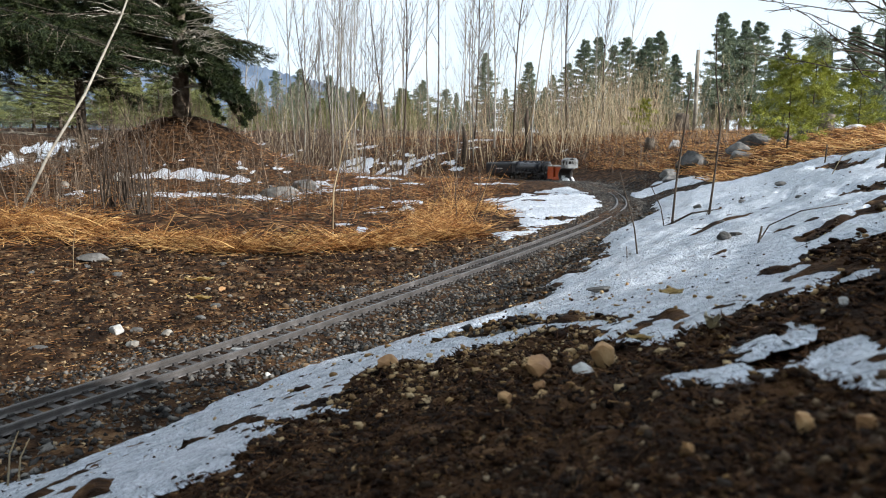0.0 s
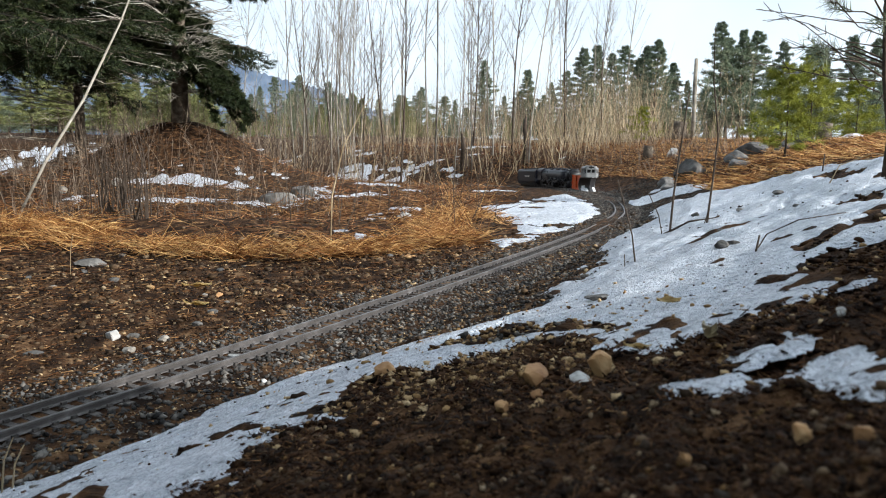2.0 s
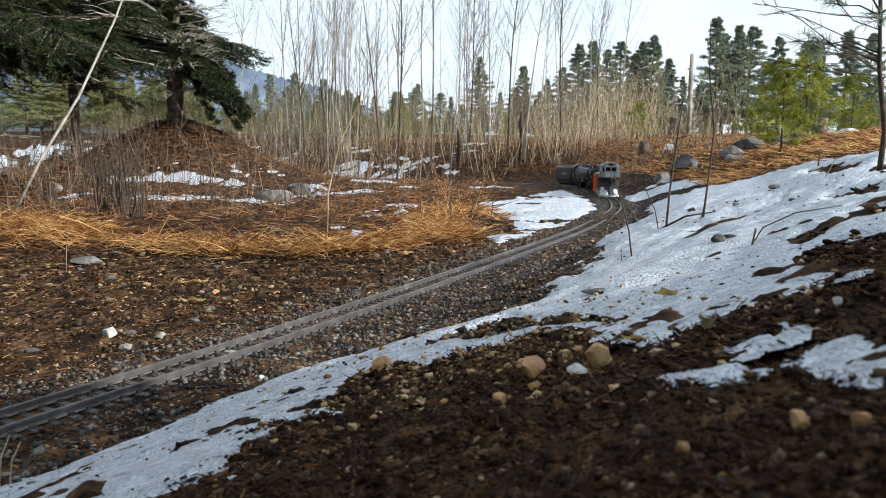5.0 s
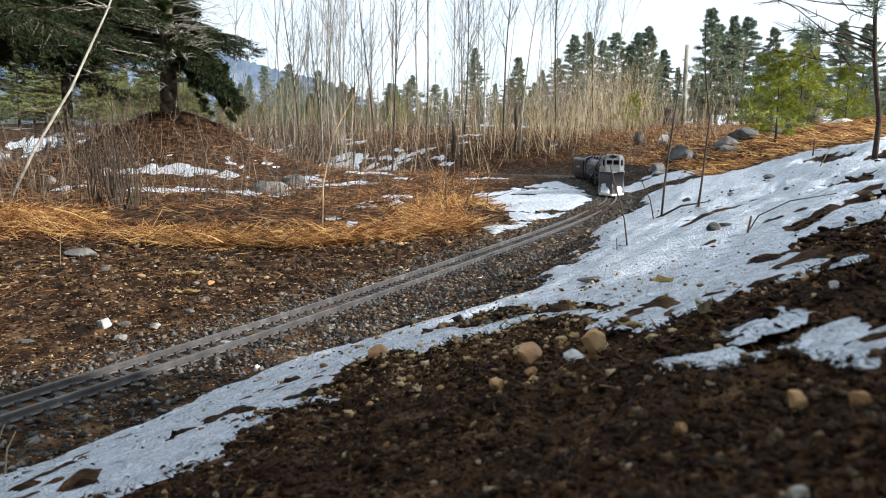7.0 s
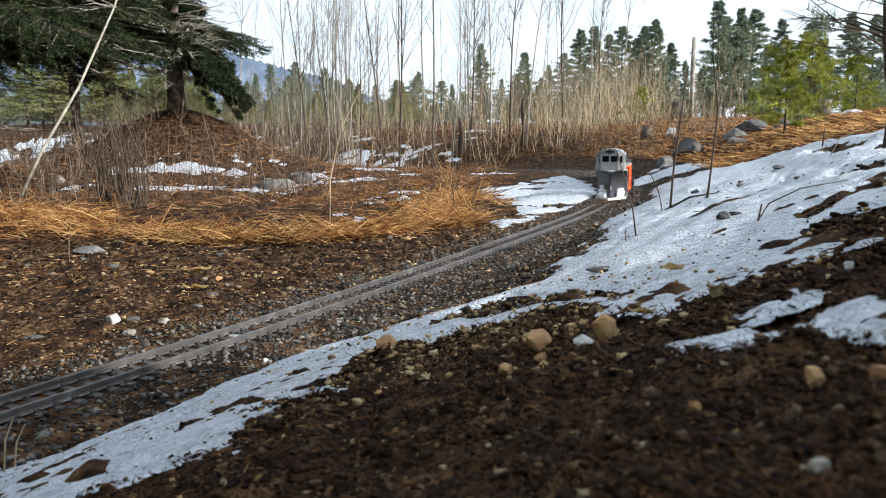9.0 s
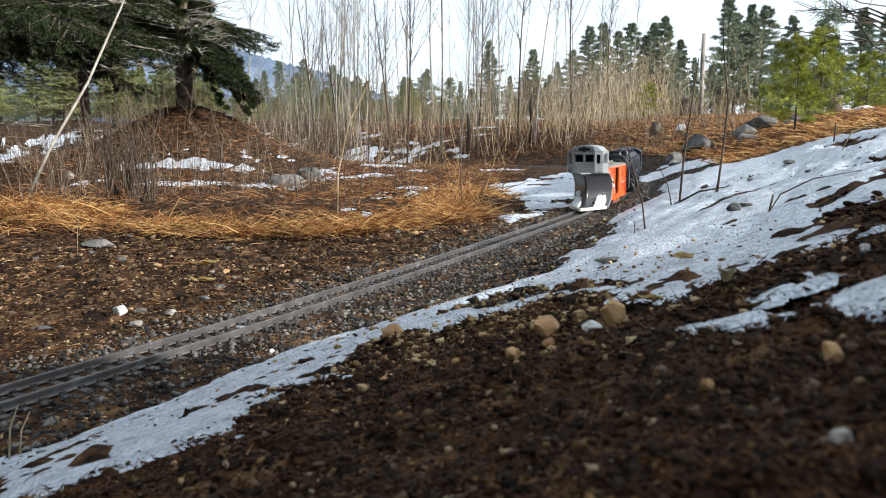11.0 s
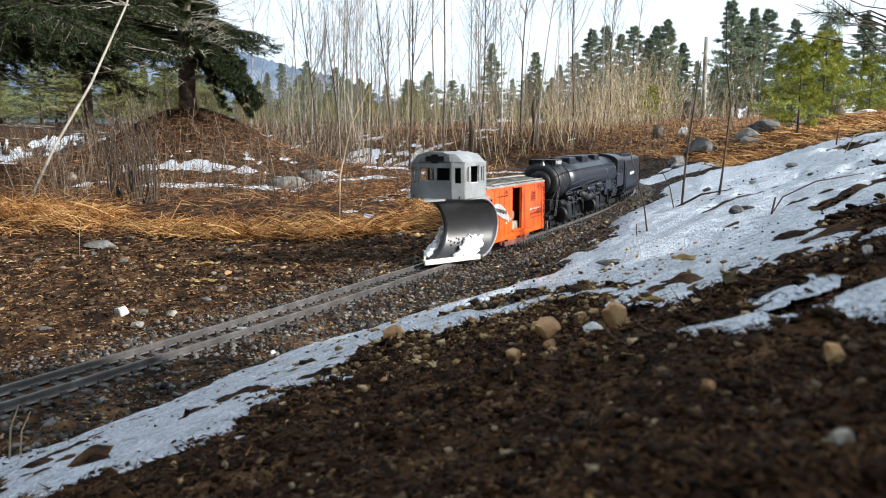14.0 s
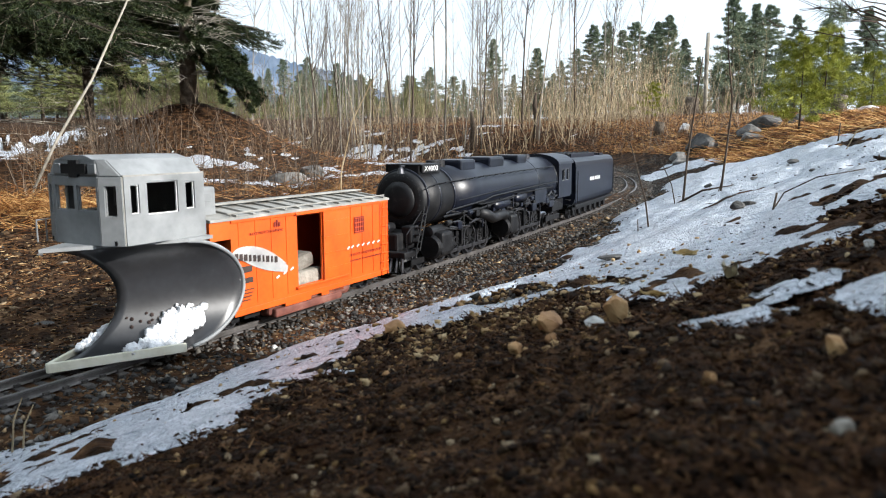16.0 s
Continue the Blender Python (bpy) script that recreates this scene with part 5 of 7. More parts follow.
ASPEN = surface("sapling_bark", [(0.1, (0.07, 0.06, 0.05)), (0.5, (0.21, 0.19, 0.16)), (0.9, (0.46, 0.43, 0.38))], 9, 0.8, bump=0.2, depth=0.004, vary=0.5, spec=0.15)
BARK = surface("fir_bark", [(0.1, (0.035, 0.027, 0.02)), (0.5, (0.11, 0.09, 0.07)), (0.9, (0.28, 0.24, 0.19))], 22, 0.9, bump=0.8, depth=0.012, spec=0.15)
DEADWOOD = surface("grey_deadwood", [(0.1, (0.13, 0.115, 0.095)), (0.5, (0.29, 0.265, 0.22)), (0.9, (0.48, 0.45, 0.39))], 20, 0.85, bump=0.4, depth=0.004, vary=0.3, spec=0.15)
# fir green is darkened: the shade among the boughs sits in the colour
FIRGREEN = surface("shaded_fir_needles", [(0.1, (0.007, 0.012, 0.005)), (0.5, (0.018, 0.028, 0.010)), (0.9, (0.05, 0.06, 0.02))], 6, 0.6, bump=0, vary=0.6, spec=0.15)
# both pine greens are lightened so the tone carries some distance haze
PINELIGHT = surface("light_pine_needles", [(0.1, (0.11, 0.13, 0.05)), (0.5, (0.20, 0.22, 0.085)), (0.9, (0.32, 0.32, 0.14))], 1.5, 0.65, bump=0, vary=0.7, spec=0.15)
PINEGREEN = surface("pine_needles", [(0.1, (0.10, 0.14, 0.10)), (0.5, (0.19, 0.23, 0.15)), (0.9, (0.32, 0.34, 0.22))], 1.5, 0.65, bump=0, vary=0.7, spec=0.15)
YOUNGGREEN = surface("young_pine_needles", [(0.1, (0.10, 0.12, 0.012)), (0.5, (0.23, 0.25, 0.03)), (0.9, (0.36, 0.36, 0.07))], 8, 0.6, bump=0, vary=0.6, spec=0.15)
DARKTWIG = surface("dark_twig", [(0.1, (0.03, 0.022, 0.016)), (0.6, (0.08, 0.06, 0.045)), (0.95, (0.18, 0.14, 0.11))], 60, 0.85, bump=0.3, depth=0.002, spec=0.15)
# the blue of distant haze is mixed into the ridge's base colour
HILL = surface("haze_blue_forest", [(0.2, (0.07, 0.10, 0.15)), (0.5, (0.105, 0.145, 0.205)), (0.8, (0.16, 0.20, 0.26))], 0.02, 0.95, bump=0, fine=14, vary=0.25, spec=0.15)
LEAFDRY = surface("dry_leaf", [(0.2, (0.30, 0.19, 0.06)), (0.6, (0.52, 0.38, 0.15)), (0.9, (0.68, 0.56, 0.3))], 60, 0.6, bump=0.3, depth=0.002)
PALELEAF = surface("pale_leaf", [(0.2, (0.35, 0.30, 0.2)), (0.7, (0.6, 0.54, 0.4))], 60, 0.7, bump=0.3, depth=0.002)
TANROCK = surface("tan_rock", [(0.15, (0.20, 0.09, 0.032)), (0.5, (0.38, 0.21, 0.085)), (0.9, (0.52, 0.36, 0.18))], 30, 0.75, bump=0.35, depth=0.003, vary=0.3)
GREYROCK = surface("grey_rock", [(0.15, (0.04, 0.038, 0.035)), (0.5, (0.11, 0.105, 0.098)), (0.9, (0.26, 0.25, 0.235))], 14, 0.85, bump=0.6, depth=0.01, vary=0.3, spec=0.15)
PALEROCK = surface("pale_rock", [(0.15, (0.28, 0.27, 0.25)), (0.5, (0.50, 0.49, 0.46)), (0.9, (0.66, 0.65, 0.62))], 18, 0.8, bump=0.5, depth=0.006, vary=0.3)

CHIPS = surface("bark_chips", [(0.1, (0.045, 0.022, 0.009)), (0.5, (0.16, 0.088, 0.040)), (0.9, (0.46, 0.33, 0.18))], 40, 0.8, bump=0, vary=0.8, spec=0.15)
RNG = np.random.default_rng(12)


def heights(x, y):
    z, s, d = terrain_base(x, y)
    return z + relief(x, y, d), s, d


def snow_top(x, y):
    """Height of the ground or of the snow on it, and whether snow lies there."""
    z, s, d = terrain_base(x, y)
    c = snow_cover(x, y, z, s, d)
    return np.maximum(z + relief(x, y, d), np.where(c > 0, snow_height(x, y), -9)), c > 0.05


def bulk_mesh(name, co, quads, mat, smooth=False):
    """One mesh from vertex and polygon arrays (all polygons with the same number of corners)."""
    n = quads.shape[1]
    me = bpy.data.meshes.new(name)
    me.vertices.add(len(co))
    me.vertices.foreach_set("co", np.ascontiguousarray(co, dtype=np.float32).ravel())
    me.loops.add(quads.size)
    me.loops.foreach_set("vertex_index", quads.ravel().astype(np.int32))
    me.polygons.add(len(quads))
    me.polygons.foreach_set("loop_start", np.arange(0, quads.size, n, dtype=np.int32))
    me.update(calc_edges=True)
    if smooth:
        me.polygons.foreach_set("use_smooth", [True] * len(quads))
    me.materials.append(mat)
    return me


OCTA = np.array([(1, 0, 0), (-1, 0, 0), (0, 1, 0), (0, -1, 0), (0, 0, 1), (0, 0, -1)], float)
OCTA_F = np.array([(0, 2, 4), (2, 1, 4), (1, 3, 4), (3, 0, 4), (2, 0, 5), (1, 2, 5), (3, 1, 5), (0, 3, 5)])
CUBE8 = np.array([(x, y, z) for x in (-1, 1) for y in (-1, 1) for z in (-1, 1)], float) * 0.75
STONE_V = np.vstack([OCTA * 1.05, CUBE8])
STONE_F = []
for cx_ in range(8):
    c_ = CUBE8[cx_]
    a_, b_, d_ = (0 if c_[0] > 0 else 1), (2 if c_[1] > 0 else 3), (4 if c_[2] > 0 else 5)
    flip = np.sign(c_).prod() < 0
    for p_, q_ in ((a_, b_), (b_, d_), (d_, a_)):
        STONE_F.append((p_, q_, 6 + cx_) if not flip else (q_, p_, 6 + cx_))
STONE_F = np.array(STONE_F)


def stones(name, x, y, z, size, mat, flat=0.7, fine=False):
    """Many small angular stones as one mesh."""
    v, f = (STONE_V, STONE_F) if fine else (OCTA, OCTA_F)
    n, k = len(x), len(v)
    co = v[None] * (1 + 0.35 * RNG.standard_normal((n, k, 1)).clip(-1.6, 1.6)) if not fine else v[None] * (1 + 0.16 * RNG.standard_normal((n, k, 1)).clip(-2, 2))
    co = co * (size[:, None, None] * RNG.uniform(0.45, 1.45, (n, 1, 3)))
    co[:, :, 2] *= flat
    a = RNG.uniform(0, 6.283, n)
    tilt = RNG.normal(0, 0.35, n)
    ct, st = np.cos(tilt)[:, None], np.sin(tilt)[:, None]
    yy, zz = co[:, :, 1] * ct - co[:, :, 2] * st, co[:, :, 1] * st + co[:, :, 2] * ct
    ca, sa = np.cos(a)[:, None], np.sin(a)[:, None]
    xx = co[:, :, 0]
    out = np.stack([xx * ca - yy * sa + x[:, None], xx * sa + yy * ca + y[:, None], zz + z[:, None] + (size * flat * 0.35)[:, None]], -1)
    faces = (f[None] + (np.arange(n) * k)[:, None, None]).reshape(-1, 3)
    return new(name, bulk_mesh(name, out.reshape(-1, 3), faces, mat))


def blades(name, p0, p1, width, mat, bend=None, sides=3, segs=1):
    """Many thin stems or needles from p0 to p1 as one mesh of slim prisms; bend: offset of the middle."""
    n = len(p0)
    w = p1 - p0
    ln = np.linalg.norm(w, axis=1, keepdims=True) + 1e-9
    u = np.cross(w / ln, RNG.standard_normal((n, 3)))
    u /= np.linalg.norm(u, axis=1, keepdims=True) + 1e-9
    v = np.cross(w / ln, u)
    rings = []
    for i in range(segs + 1):
        t = i / segs
        c = p0 + w * t
        if bend is not None:
            c = c + bend * (4 * t * (1 - t))
        r = (width * (1 - 0.75 * t))[:, None]
        rings.append(np.stack([c + r * (math.cos(a) * u + math.sin(a) * v) for a in (2 * math.pi * k / sides for k in range(sides))], 1))
    co = np.stack(rings, 1).reshape(n, -1, 3)
    faces = []
    for i in range(segs):
        for k in range(sides):
            a, b = i * sides + k, i * sides + (k + 1) % sides
            faces.append((a, b, b + sides, a + sides))
    faces = np.array(faces)
    per = (segs + 1) * sides
    allf = (faces[None] + (np.arange(n) * per)[:, None, None]).reshape(-1, 4)
    return bulk_mesh(name, co.reshape(-1, 3), allf, mat)


# ---- ballast, pebbles, crumbs ----
def scatter_track(n, s0, s1, lo, hi, power=1.0):
    s = s0 + (s1 - s0) * RNG.random(n) ** power
    d = lo + (hi - lo) * RNG.random(n)
    i = np.clip((s / STEP).astype(int), 1, len(LINE) - 2)
    t = LINE[i + 1] - LINE[i - 1]
    t /= np.linalg.norm(t, axis=1)[:, None]
    f = (s - i * STEP)[:, None] * t
    return LINE[i, 0] + f[:, 0] + t[:, 1] * d, LINE[i, 1] + f[:, 1] - t[:, 0] * d


x, y = scatter_track(44000, 1.3, 9.0, -0.15, 0.17, 1.5)
z, s, d = heights(x, y)
keep = (np.abs(np.abs(d) - GAUGE / 2) > 0.005) & (RNG.random(len(x)) > (np.abs(d) - 0.08) / 0.10)
x, y, z, d = x[keep], y[keep], z[keep], d[keep]
size = (0.0014 + 0.0032 * RNG.random(len(x)) ** 2) * np.where(np.abs(d) < 0.03, 0.8, 1.0)
tagged(stones("ballast_gravel", x, y, z - np.where(np.abs(d) < 0.03, 0.001, 0.0), size, GRAVEL, fine=False), "dark grey crushed ballast along the track", "gravel", kind="stuff")

x, y = scatter_track(16000, 5.5, 13.0, -0.24, 0.2)
z, s, d = heights(x, y)
keep = np.abs(np.abs(d) - GAUGE / 2) > 0.006
tagged(stones("far_ballast", x[keep], y[keep], z[keep] - 0.002, 0.003 + 0.003 * RNG.random(keep.sum()), GRAVEL), "dark ballast under the farther track", "gravel", kind="stuff")
x, y = scatter_track(22000, 2.2, 7.2, 0.08, 0.46)
z, snowy = snow_top(x, y)
keep = ~snowy
tagged(stones("shoulder_gravel", x[keep], y[keep], z[keep], 0.0016 + 0.0032 * RNG.random(keep.sum()) ** 2, GRAVEL, 0.7), "grey crushed gravel on the outer shoulder of the curve", "gravel", kind="stuff")

r = 0.16 * (22.0 ** RNG.random(15000))
a = np.radians(RNG.uniform(-36, 34, len(r)))
x, y = r * np.sin(a), r * np.cos(a)
z, snowy = snow_top(x, y)
_, _, d = terrain_base(x, y)
keep = ~snowy & (np.abs(d) > 0.045) & (RNG.random(len(x)) < np.where(d > 0.28, 0.45, 0.8))
x, y, z, r = x[keep], y[keep], z[keep], r[keep]
size = (0.0012 + 0.0035 * RNG.random(len(x)) ** 3) * np.clip(r, 0.5, 2.2)
tagged(stones("pebbles", x, y, z, size, PEBBLE, fine=True), "mixed brown and tan pebbles on the soil", "gravel", kind="stuff")

r = 0.12 * (7.0 ** RNG.random(34000))
a = np.radians(RNG.uniform(-38, 38, len(r)))
x, y = r * np.sin(a), r * np.cos(a)
z, snowy = snow_top(x, y)
_, _, d = terrain_base(x, y)
keep = ~snowy & (d > 0.2)
x, y, z, r = x[keep], y[keep], z[keep], r[keep]
size = (0.0006 + 0.0036 * RNG.random(len(x)) ** 3.5) * np.clip(r * 2, 0.55, 1.3)
tagged(stones("soil_crumbs", x, y, z, size, CRUMB, 0.35, fine=True), "dark brown crumbs of bark and soil", "soil", kind="stuff")

# clods and tan grit on the slope before the snow
# clod ramp runs near black to pale so sunlit flecks are in its colour
CLOD = surface("soil_clods", [(0.2, (0.006, 0.003, 0.0015)), (0.5, (0.026, 0.012, 0.005)), (0.8, (0.085, 0.044, 0.018)), (1.0, (0.22, 0.14, 0.06))], 120, 0.95, bump=0.9, depth=0.003, vary=0.7, spec=0.1)
GRIT = surface("tan_grit", [(0.1, (0.11, 0.06, 0.024)), (0.5, (0.33, 0.205, 0.09)), (0.9, (0.46, 0.34, 0.19))], 60, 0.85, bump=0.4, depth=0.002, vary=0.7, spec=0.2)
r = 0.13 * (6.0 ** RNG.random(9000))
a = np.radians(RNG.uniform(-38, 38, len(r)))
x, y = r * np.sin(a), r * np.cos(a)
z, snowy = snow_top(x, y)
_, _, d = terrain_base(x, y)
keep = ~snowy & (d > 0.2) & (fractal(x, y, 0.06, 2, 133) > -0.3)
x, y, z, r = x[keep], y[keep], z[keep], r[keep]
tagged(stones("soil_clods", x, y, z, (0.0010 + 0.0030 * RNG.random(len(x)) ** 2.6) * np.clip(r * 2, 0.5, 1.1), CLOD, 0.6, fine=True), "brown clods of earth and bark on the slope", "soil", kind="stuff")
n = 6000
x, y = RNG.normal(0.05, 0.13, n), RNG.normal(0.60, 0.11, n)
z, snowy = snow_top(x, y)
_, _, d = terrain_base(x, y)
keep = (d > 0.17) & (~snowy | (RNG.random(n) < 0.06)) & (y > 0.2)
x, y, z = x[keep], y[keep], z[keep]
tagged(stones("tan_grit", x, y, z, 0.0006 + 0.0026 * RNG.random(len(x)) ** 4, GRIT, 0.75, fine=True), "tan and ochre pebbles along the edge of the snow", "gravel", kind="stuff")

# specks of dirt on the snow
r = 0.3 * (9.0 ** RNG.random(5000))
a = np.radians(RNG.uniform(-34, 34, len(r)))
x, y = r * np.sin(a), r * np.cos(a)
z, snowy = snow_top(x, y)
keep = snowy & (fractal(x, y, 0.12, 2, 131) + RNG.normal(0, 0.4, len(x)) > 0.35)
x, y, z, r = x[keep], y[keep], z[keep], r[keep]
tagged(stones("snow_specks", x, y, z, (0.0010 + 0.0026 * RNG.random(len(x)) ** 3) * np.clip(r, 0.6, 2), CRUMB, 0.5), "dark bark crumbs lying on the snow", "litter", kind="stuff")


# ---- needles, straw, dead stems ----
def lying(x, y, length, width, lift, mat, name, label, steep=0.15, off_snow=True, segs=1, comb=None):
    z, snowy = snow_top(x, y)
    _, _, d = terrain_base(x, y)
    keep = np.abs(d) > 0.05
    if off_snow:
        keep &= ~snowy
    length, width = np.broadcast_to(length, x.shape)[keep], np.broadcast_to(width, x.shape)[keep]
    x, y, z = x[keep], y[keep], z[keep]
    a = RNG.uniform(0, 6.283, len(x)) if comb is None else comb + RNG.normal(0, 0.55, len(x)) + math.pi * RNG.integers(0, 2, len(x))
    ln = length * RNG.uniform(0.5, 1.3, len(x))
    rise = ln * np.abs(RNG.normal(0, steep, len(x)))
    p0 = np.stack([x, y, z + lift * RNG.random(len(x)) + 0.001], 1)
    p1 = p0 + np.stack([np.cos(a) * ln, np.sin(a) * ln, rise], 1)
    bend = RNG.normal(0, 0.12, (len(x), 3)) * ln[:, None]
    bend[:, 2] = np.abs(bend[:, 2])
    return tagged(new(name, blades(name, p0, p1, width * RNG.uniform(0.6, 1.3, len(x)), mat, bend, 3, segs)), label, "litter", kind="stuff")


r = 0.3 * (10.0 ** RNG.random(9000))
a = np.radians(RNG.uniform(-36, 30, len(r)))
x, y = r * np.sin(a), r * np.cos(a)
_, _, d = terrain_base(x, y)
keep = (d < -0.06) | (RNG.random(len(r)) < 0.12)
lying(x[keep], y[keep], 0.016 * np.clip(r[keep] / 1.2, 0.5, 1.8), 0.0006 * np.clip(r[keep], 0.6, 2.0), 0.003, LITTER, "needle_litter", "fallen brown pine needles on the soil", 0.08)

r = 0.13 * (5.0 ** RNG.random(4200))
a = np.radians(RNG.uniform(-36, 38, len(r)))
x, y = r * np.sin(a), r * np.cos(a)
_, _, d = terrain_base(x, y)
keep = d > 0.27
lying(x[keep], y[keep], 0.005 * np.clip(2 * r[keep], 0.5, 1.2), 0.0007 * np.clip(2 * r[keep], 0.5, 1.5), 0.001, CRUMB, "bark_slivers", "dark slivers of bark and twig on the soil", 0.05)
FIBRE = surface("bark_fibre", [(0.1, (0.010, 0.004, 0.002)), (0.55, (0.045, 0.018, 0.007)), (0.9, (0.14, 0.07, 0.03))], 60, 0.9, bump=0, vary=0.7, spec=0.15)
r = 0.12 * (5.0 ** RNG.random(12000))
a = np.radians(RNG.uniform(-36, 38, len(r)))
x, y = r * np.sin(a), r * np.cos(a)
_, _, d = terrain_base(x, y)
keep = d > 0.29
lying(x[keep], y[keep], 0.0055 * np.clip(2 * r[keep], 0.5, 1.2), 0.0006 * np.clip(2 * r[keep], 0.5, 1.5), 0.0025, FIBRE, "bark_fibres", "reddish brown shreds of rotten bark on the soil", 0.4)

n = 9500
x = RNG.uniform(-2.4, 0.1, n)
ridge = np.interp(x, [-2.4, -1.6, -1.1, -0.8, -0.3, 0.1], [2.75, 2.6, 2.25, 2.12, 2.02, 2.25]) + 0.05 * np.sin(x * 5.3 + 1)
y = ridge + RNG.normal(0, 1, n) * np.interp(x, [-2.2, -1.3, -0.9, 0.1], [0.22, 0.12, 0.06, 0.05])
keep = RNG.random(n) < np.clip(0.42 + 0.85 * fractal(x, y, 0.2, 3, 141), 0.03, 1) * np.clip(0.9 - x, 0.35, 1)
lying(x[keep], y[keep], 0.105, 0.0013, 0.026, STRAW, "straw_grass", "matted golden dead grass in a low band", 0.24, segs=2, comb=-0.25)
n = 4200
x, y = RNG.normal(0.05, 0.10, n), RNG.normal(2.75, 0.36, n)
_, _, d = terrain_base(x, y)
keep = (np.abs(d) > 0.32) & (fractal(x, y, 0.12, 3, 145) > 0.05)
lying(x[keep], y[keep], 0.085, 0.0011, 0.010, STRAW, "straw_tussock", "sunlit orange tussock of dead grass", 0.28, segs=2)
n = 90
x, y = RNG.normal(0.03, 0.05, n), RNG.normal(2.9, 0.22, n)
lying(x, y, 0.11, 0.0009, 0.004, STRAW, "tall_straw", "upright dry stalks in the grass tussock", 1.1, segs=2)
RUSTGRASS = surface("rusty_grass", [(0.1, (0.06, 0.022, 0.010)), (0.5, (0.21, 0.085, 0.036)), (0.9, (0.48, 0.28, 0.13))], 18, 0.8, bump=0, vary=0.8, spec=0.15)
n = 15000
r = RNG.uniform(2.3, 9.5, n)
a = np.radians(RNG.uniform(-31, 4, n))
x, y = r * np.sin(a), r * np.cos(a)
_, _, d = terrain_base(x, y)
keep = (d < -0.45) & (RNG.random(n) < np.clip(0.45 + 0.8 * fractal(x, y, 0.4, 3, 143), 0.05, 1) * np.interp(a, [-0.30, -0.12], [0.3, 1.0]))
lying(x[keep], y[keep], 0.085, 0.0013 * np.clip(r[keep] / 3, 0.8, 2.2), 0.012, RUSTGRASS, "rusty_grass", "rusty brown flattened grass and bracken", 0.18)
n = 22000
r = RNG.uniform(2.9, 12.5, n)
a = np.radians(RNG.uniform(11, 34, n))
x, y = r * np.sin(a), r * np.cos(a)
_, _, d = terrain_base(x, y)
keep = d > 0.42
lying(x[keep], y[keep], 0.09, 0.0020, 0.016, STRAW, "field_straw", "flattened orange grass on the rise", 0.16, segs=1)
n = 10000
r = RNG.uniform(2.7, 12, n)
a = np.radians(RNG.uniform(-34, 12, n))
x, y = r * np.sin(a), r * np.cos(a)
_, _, d = terrain_base(x, y)
keep = (RNG.random(n) < np.clip(0.5 + 0.6 * fractal(x, y, 0.8, 2, 151), 0.1, 1)) & ((d < -0.55) | (d > 0.4))
lying(x[keep], y[keep], 0.12, 0.0026, 0.03, LITTER, "brown_grass", "rusty brown dead grass and bracken", 0.3)


n = 13000
r = RNG.uniform(4.6, 12, n)
a = np.radians(RNG.uniform(-8, 17, n))
x, y = r * np.sin(a), r * np.cos(a)
_, _, d = terrain_base(x, y)
keep = d > 0.4
lying(x[keep], y[keep], 0.09, 0.0018, 0.015, RUSTGRASS, "bank_straw", "rusty dead grass beside the far curve", 0.35, segs=2)
n = 20000
r = 0.55 * (4.6 ** RNG.random(n))
a = np.radians(RNG.uniform(-38, 20, n))
x, y = r * np.sin(a), r * np.cos(a)
z, snowy = snow_top(x, y)
_, _, d = terrain_base(x, y)
keep = ((d < -0.05) | ((d > 0.06) & (d < 0.3))) & ~snowy
x, y, z, r = x[keep], y[keep], z[keep], r[keep]
tagged(stones("wood_chips", x, y, z, (0.0010 + 0.0034 * RNG.random(len(x)) ** 3) * np.clip(r, 0.7, 2.2), CHIPS, 0.22), "pale chips of bark and dead leaf on the dirt", "litter", kind="stuff")
n = 26000
r = 0.55 * (4.6 ** RNG.random(n))
a = np.radians(RNG.uniform(-38, 3, n))
x, y = r * np.sin(a), r * np.cos(a)
z, snowy = snow_top(x, y)
_, _, d = terrain_base(x, y)
keep = (d < -0.06) & ~snowy
x, y, z, r = x[keep], y[keep], z[keep], r[keep]
tagged(stones("dirt_crumbs", x, y, z, (0.0008 + 0.0030 * RNG.random(len(x)) ** 3) * np.clip(r, 0.7, 2.2), CRUMB, 0.5), "dark crumbs of soil and bark on the dirt", "soil", kind="stuff")


def stems(name, label, x, y, hgt, width, mat, lean=0.16, segs=3):
    z, _, d = heights(x, y)
    keep = np.abs(d) > 0.14
    x, y, z, hgt, width = x[keep], y[keep], z[keep], hgt[keep], width[keep]
    n = len(x)
    p0 = np.stack([x, y, z - 0.01], 1)
    off = RNG.normal(0, lean, (n, 2)) * hgt[:, None]
    p1 = p0 + np.stack([off[:, 0], off[:, 1], hgt], 1)
    bend = RNG.normal(0, 0.05, (n, 3)) * hgt[:, None]
    # side twigs
    k = RNG.integers(0, n, int(n * 1.6))
    t = RNG.uniform(0.35, 0.9, len(k))[:, None]
    q0 = p0[k] + (p1 - p0)[k] * t + bend[k] * (4 * t * (1 - t))
    a = RNG.uniform(0, 6.283, len(k))
    ln = hgt[k] * RNG.uniform(0.12, 0.35, len(k))
    q1 = q0 + np.stack([np.cos(a) * ln * 0.6, np.sin(a) * ln * 0.6, ln * 0.75], 1)
    me = blades(name, np.vstack([p0, q0]), np.vstack([p1, q1]), np.r_[width, width[k] * 0.5], mat, np.vstack([bend, 0 * q0]), 3, segs)
    return tagged(new(name, me), label, "shrub", kind="stuff")


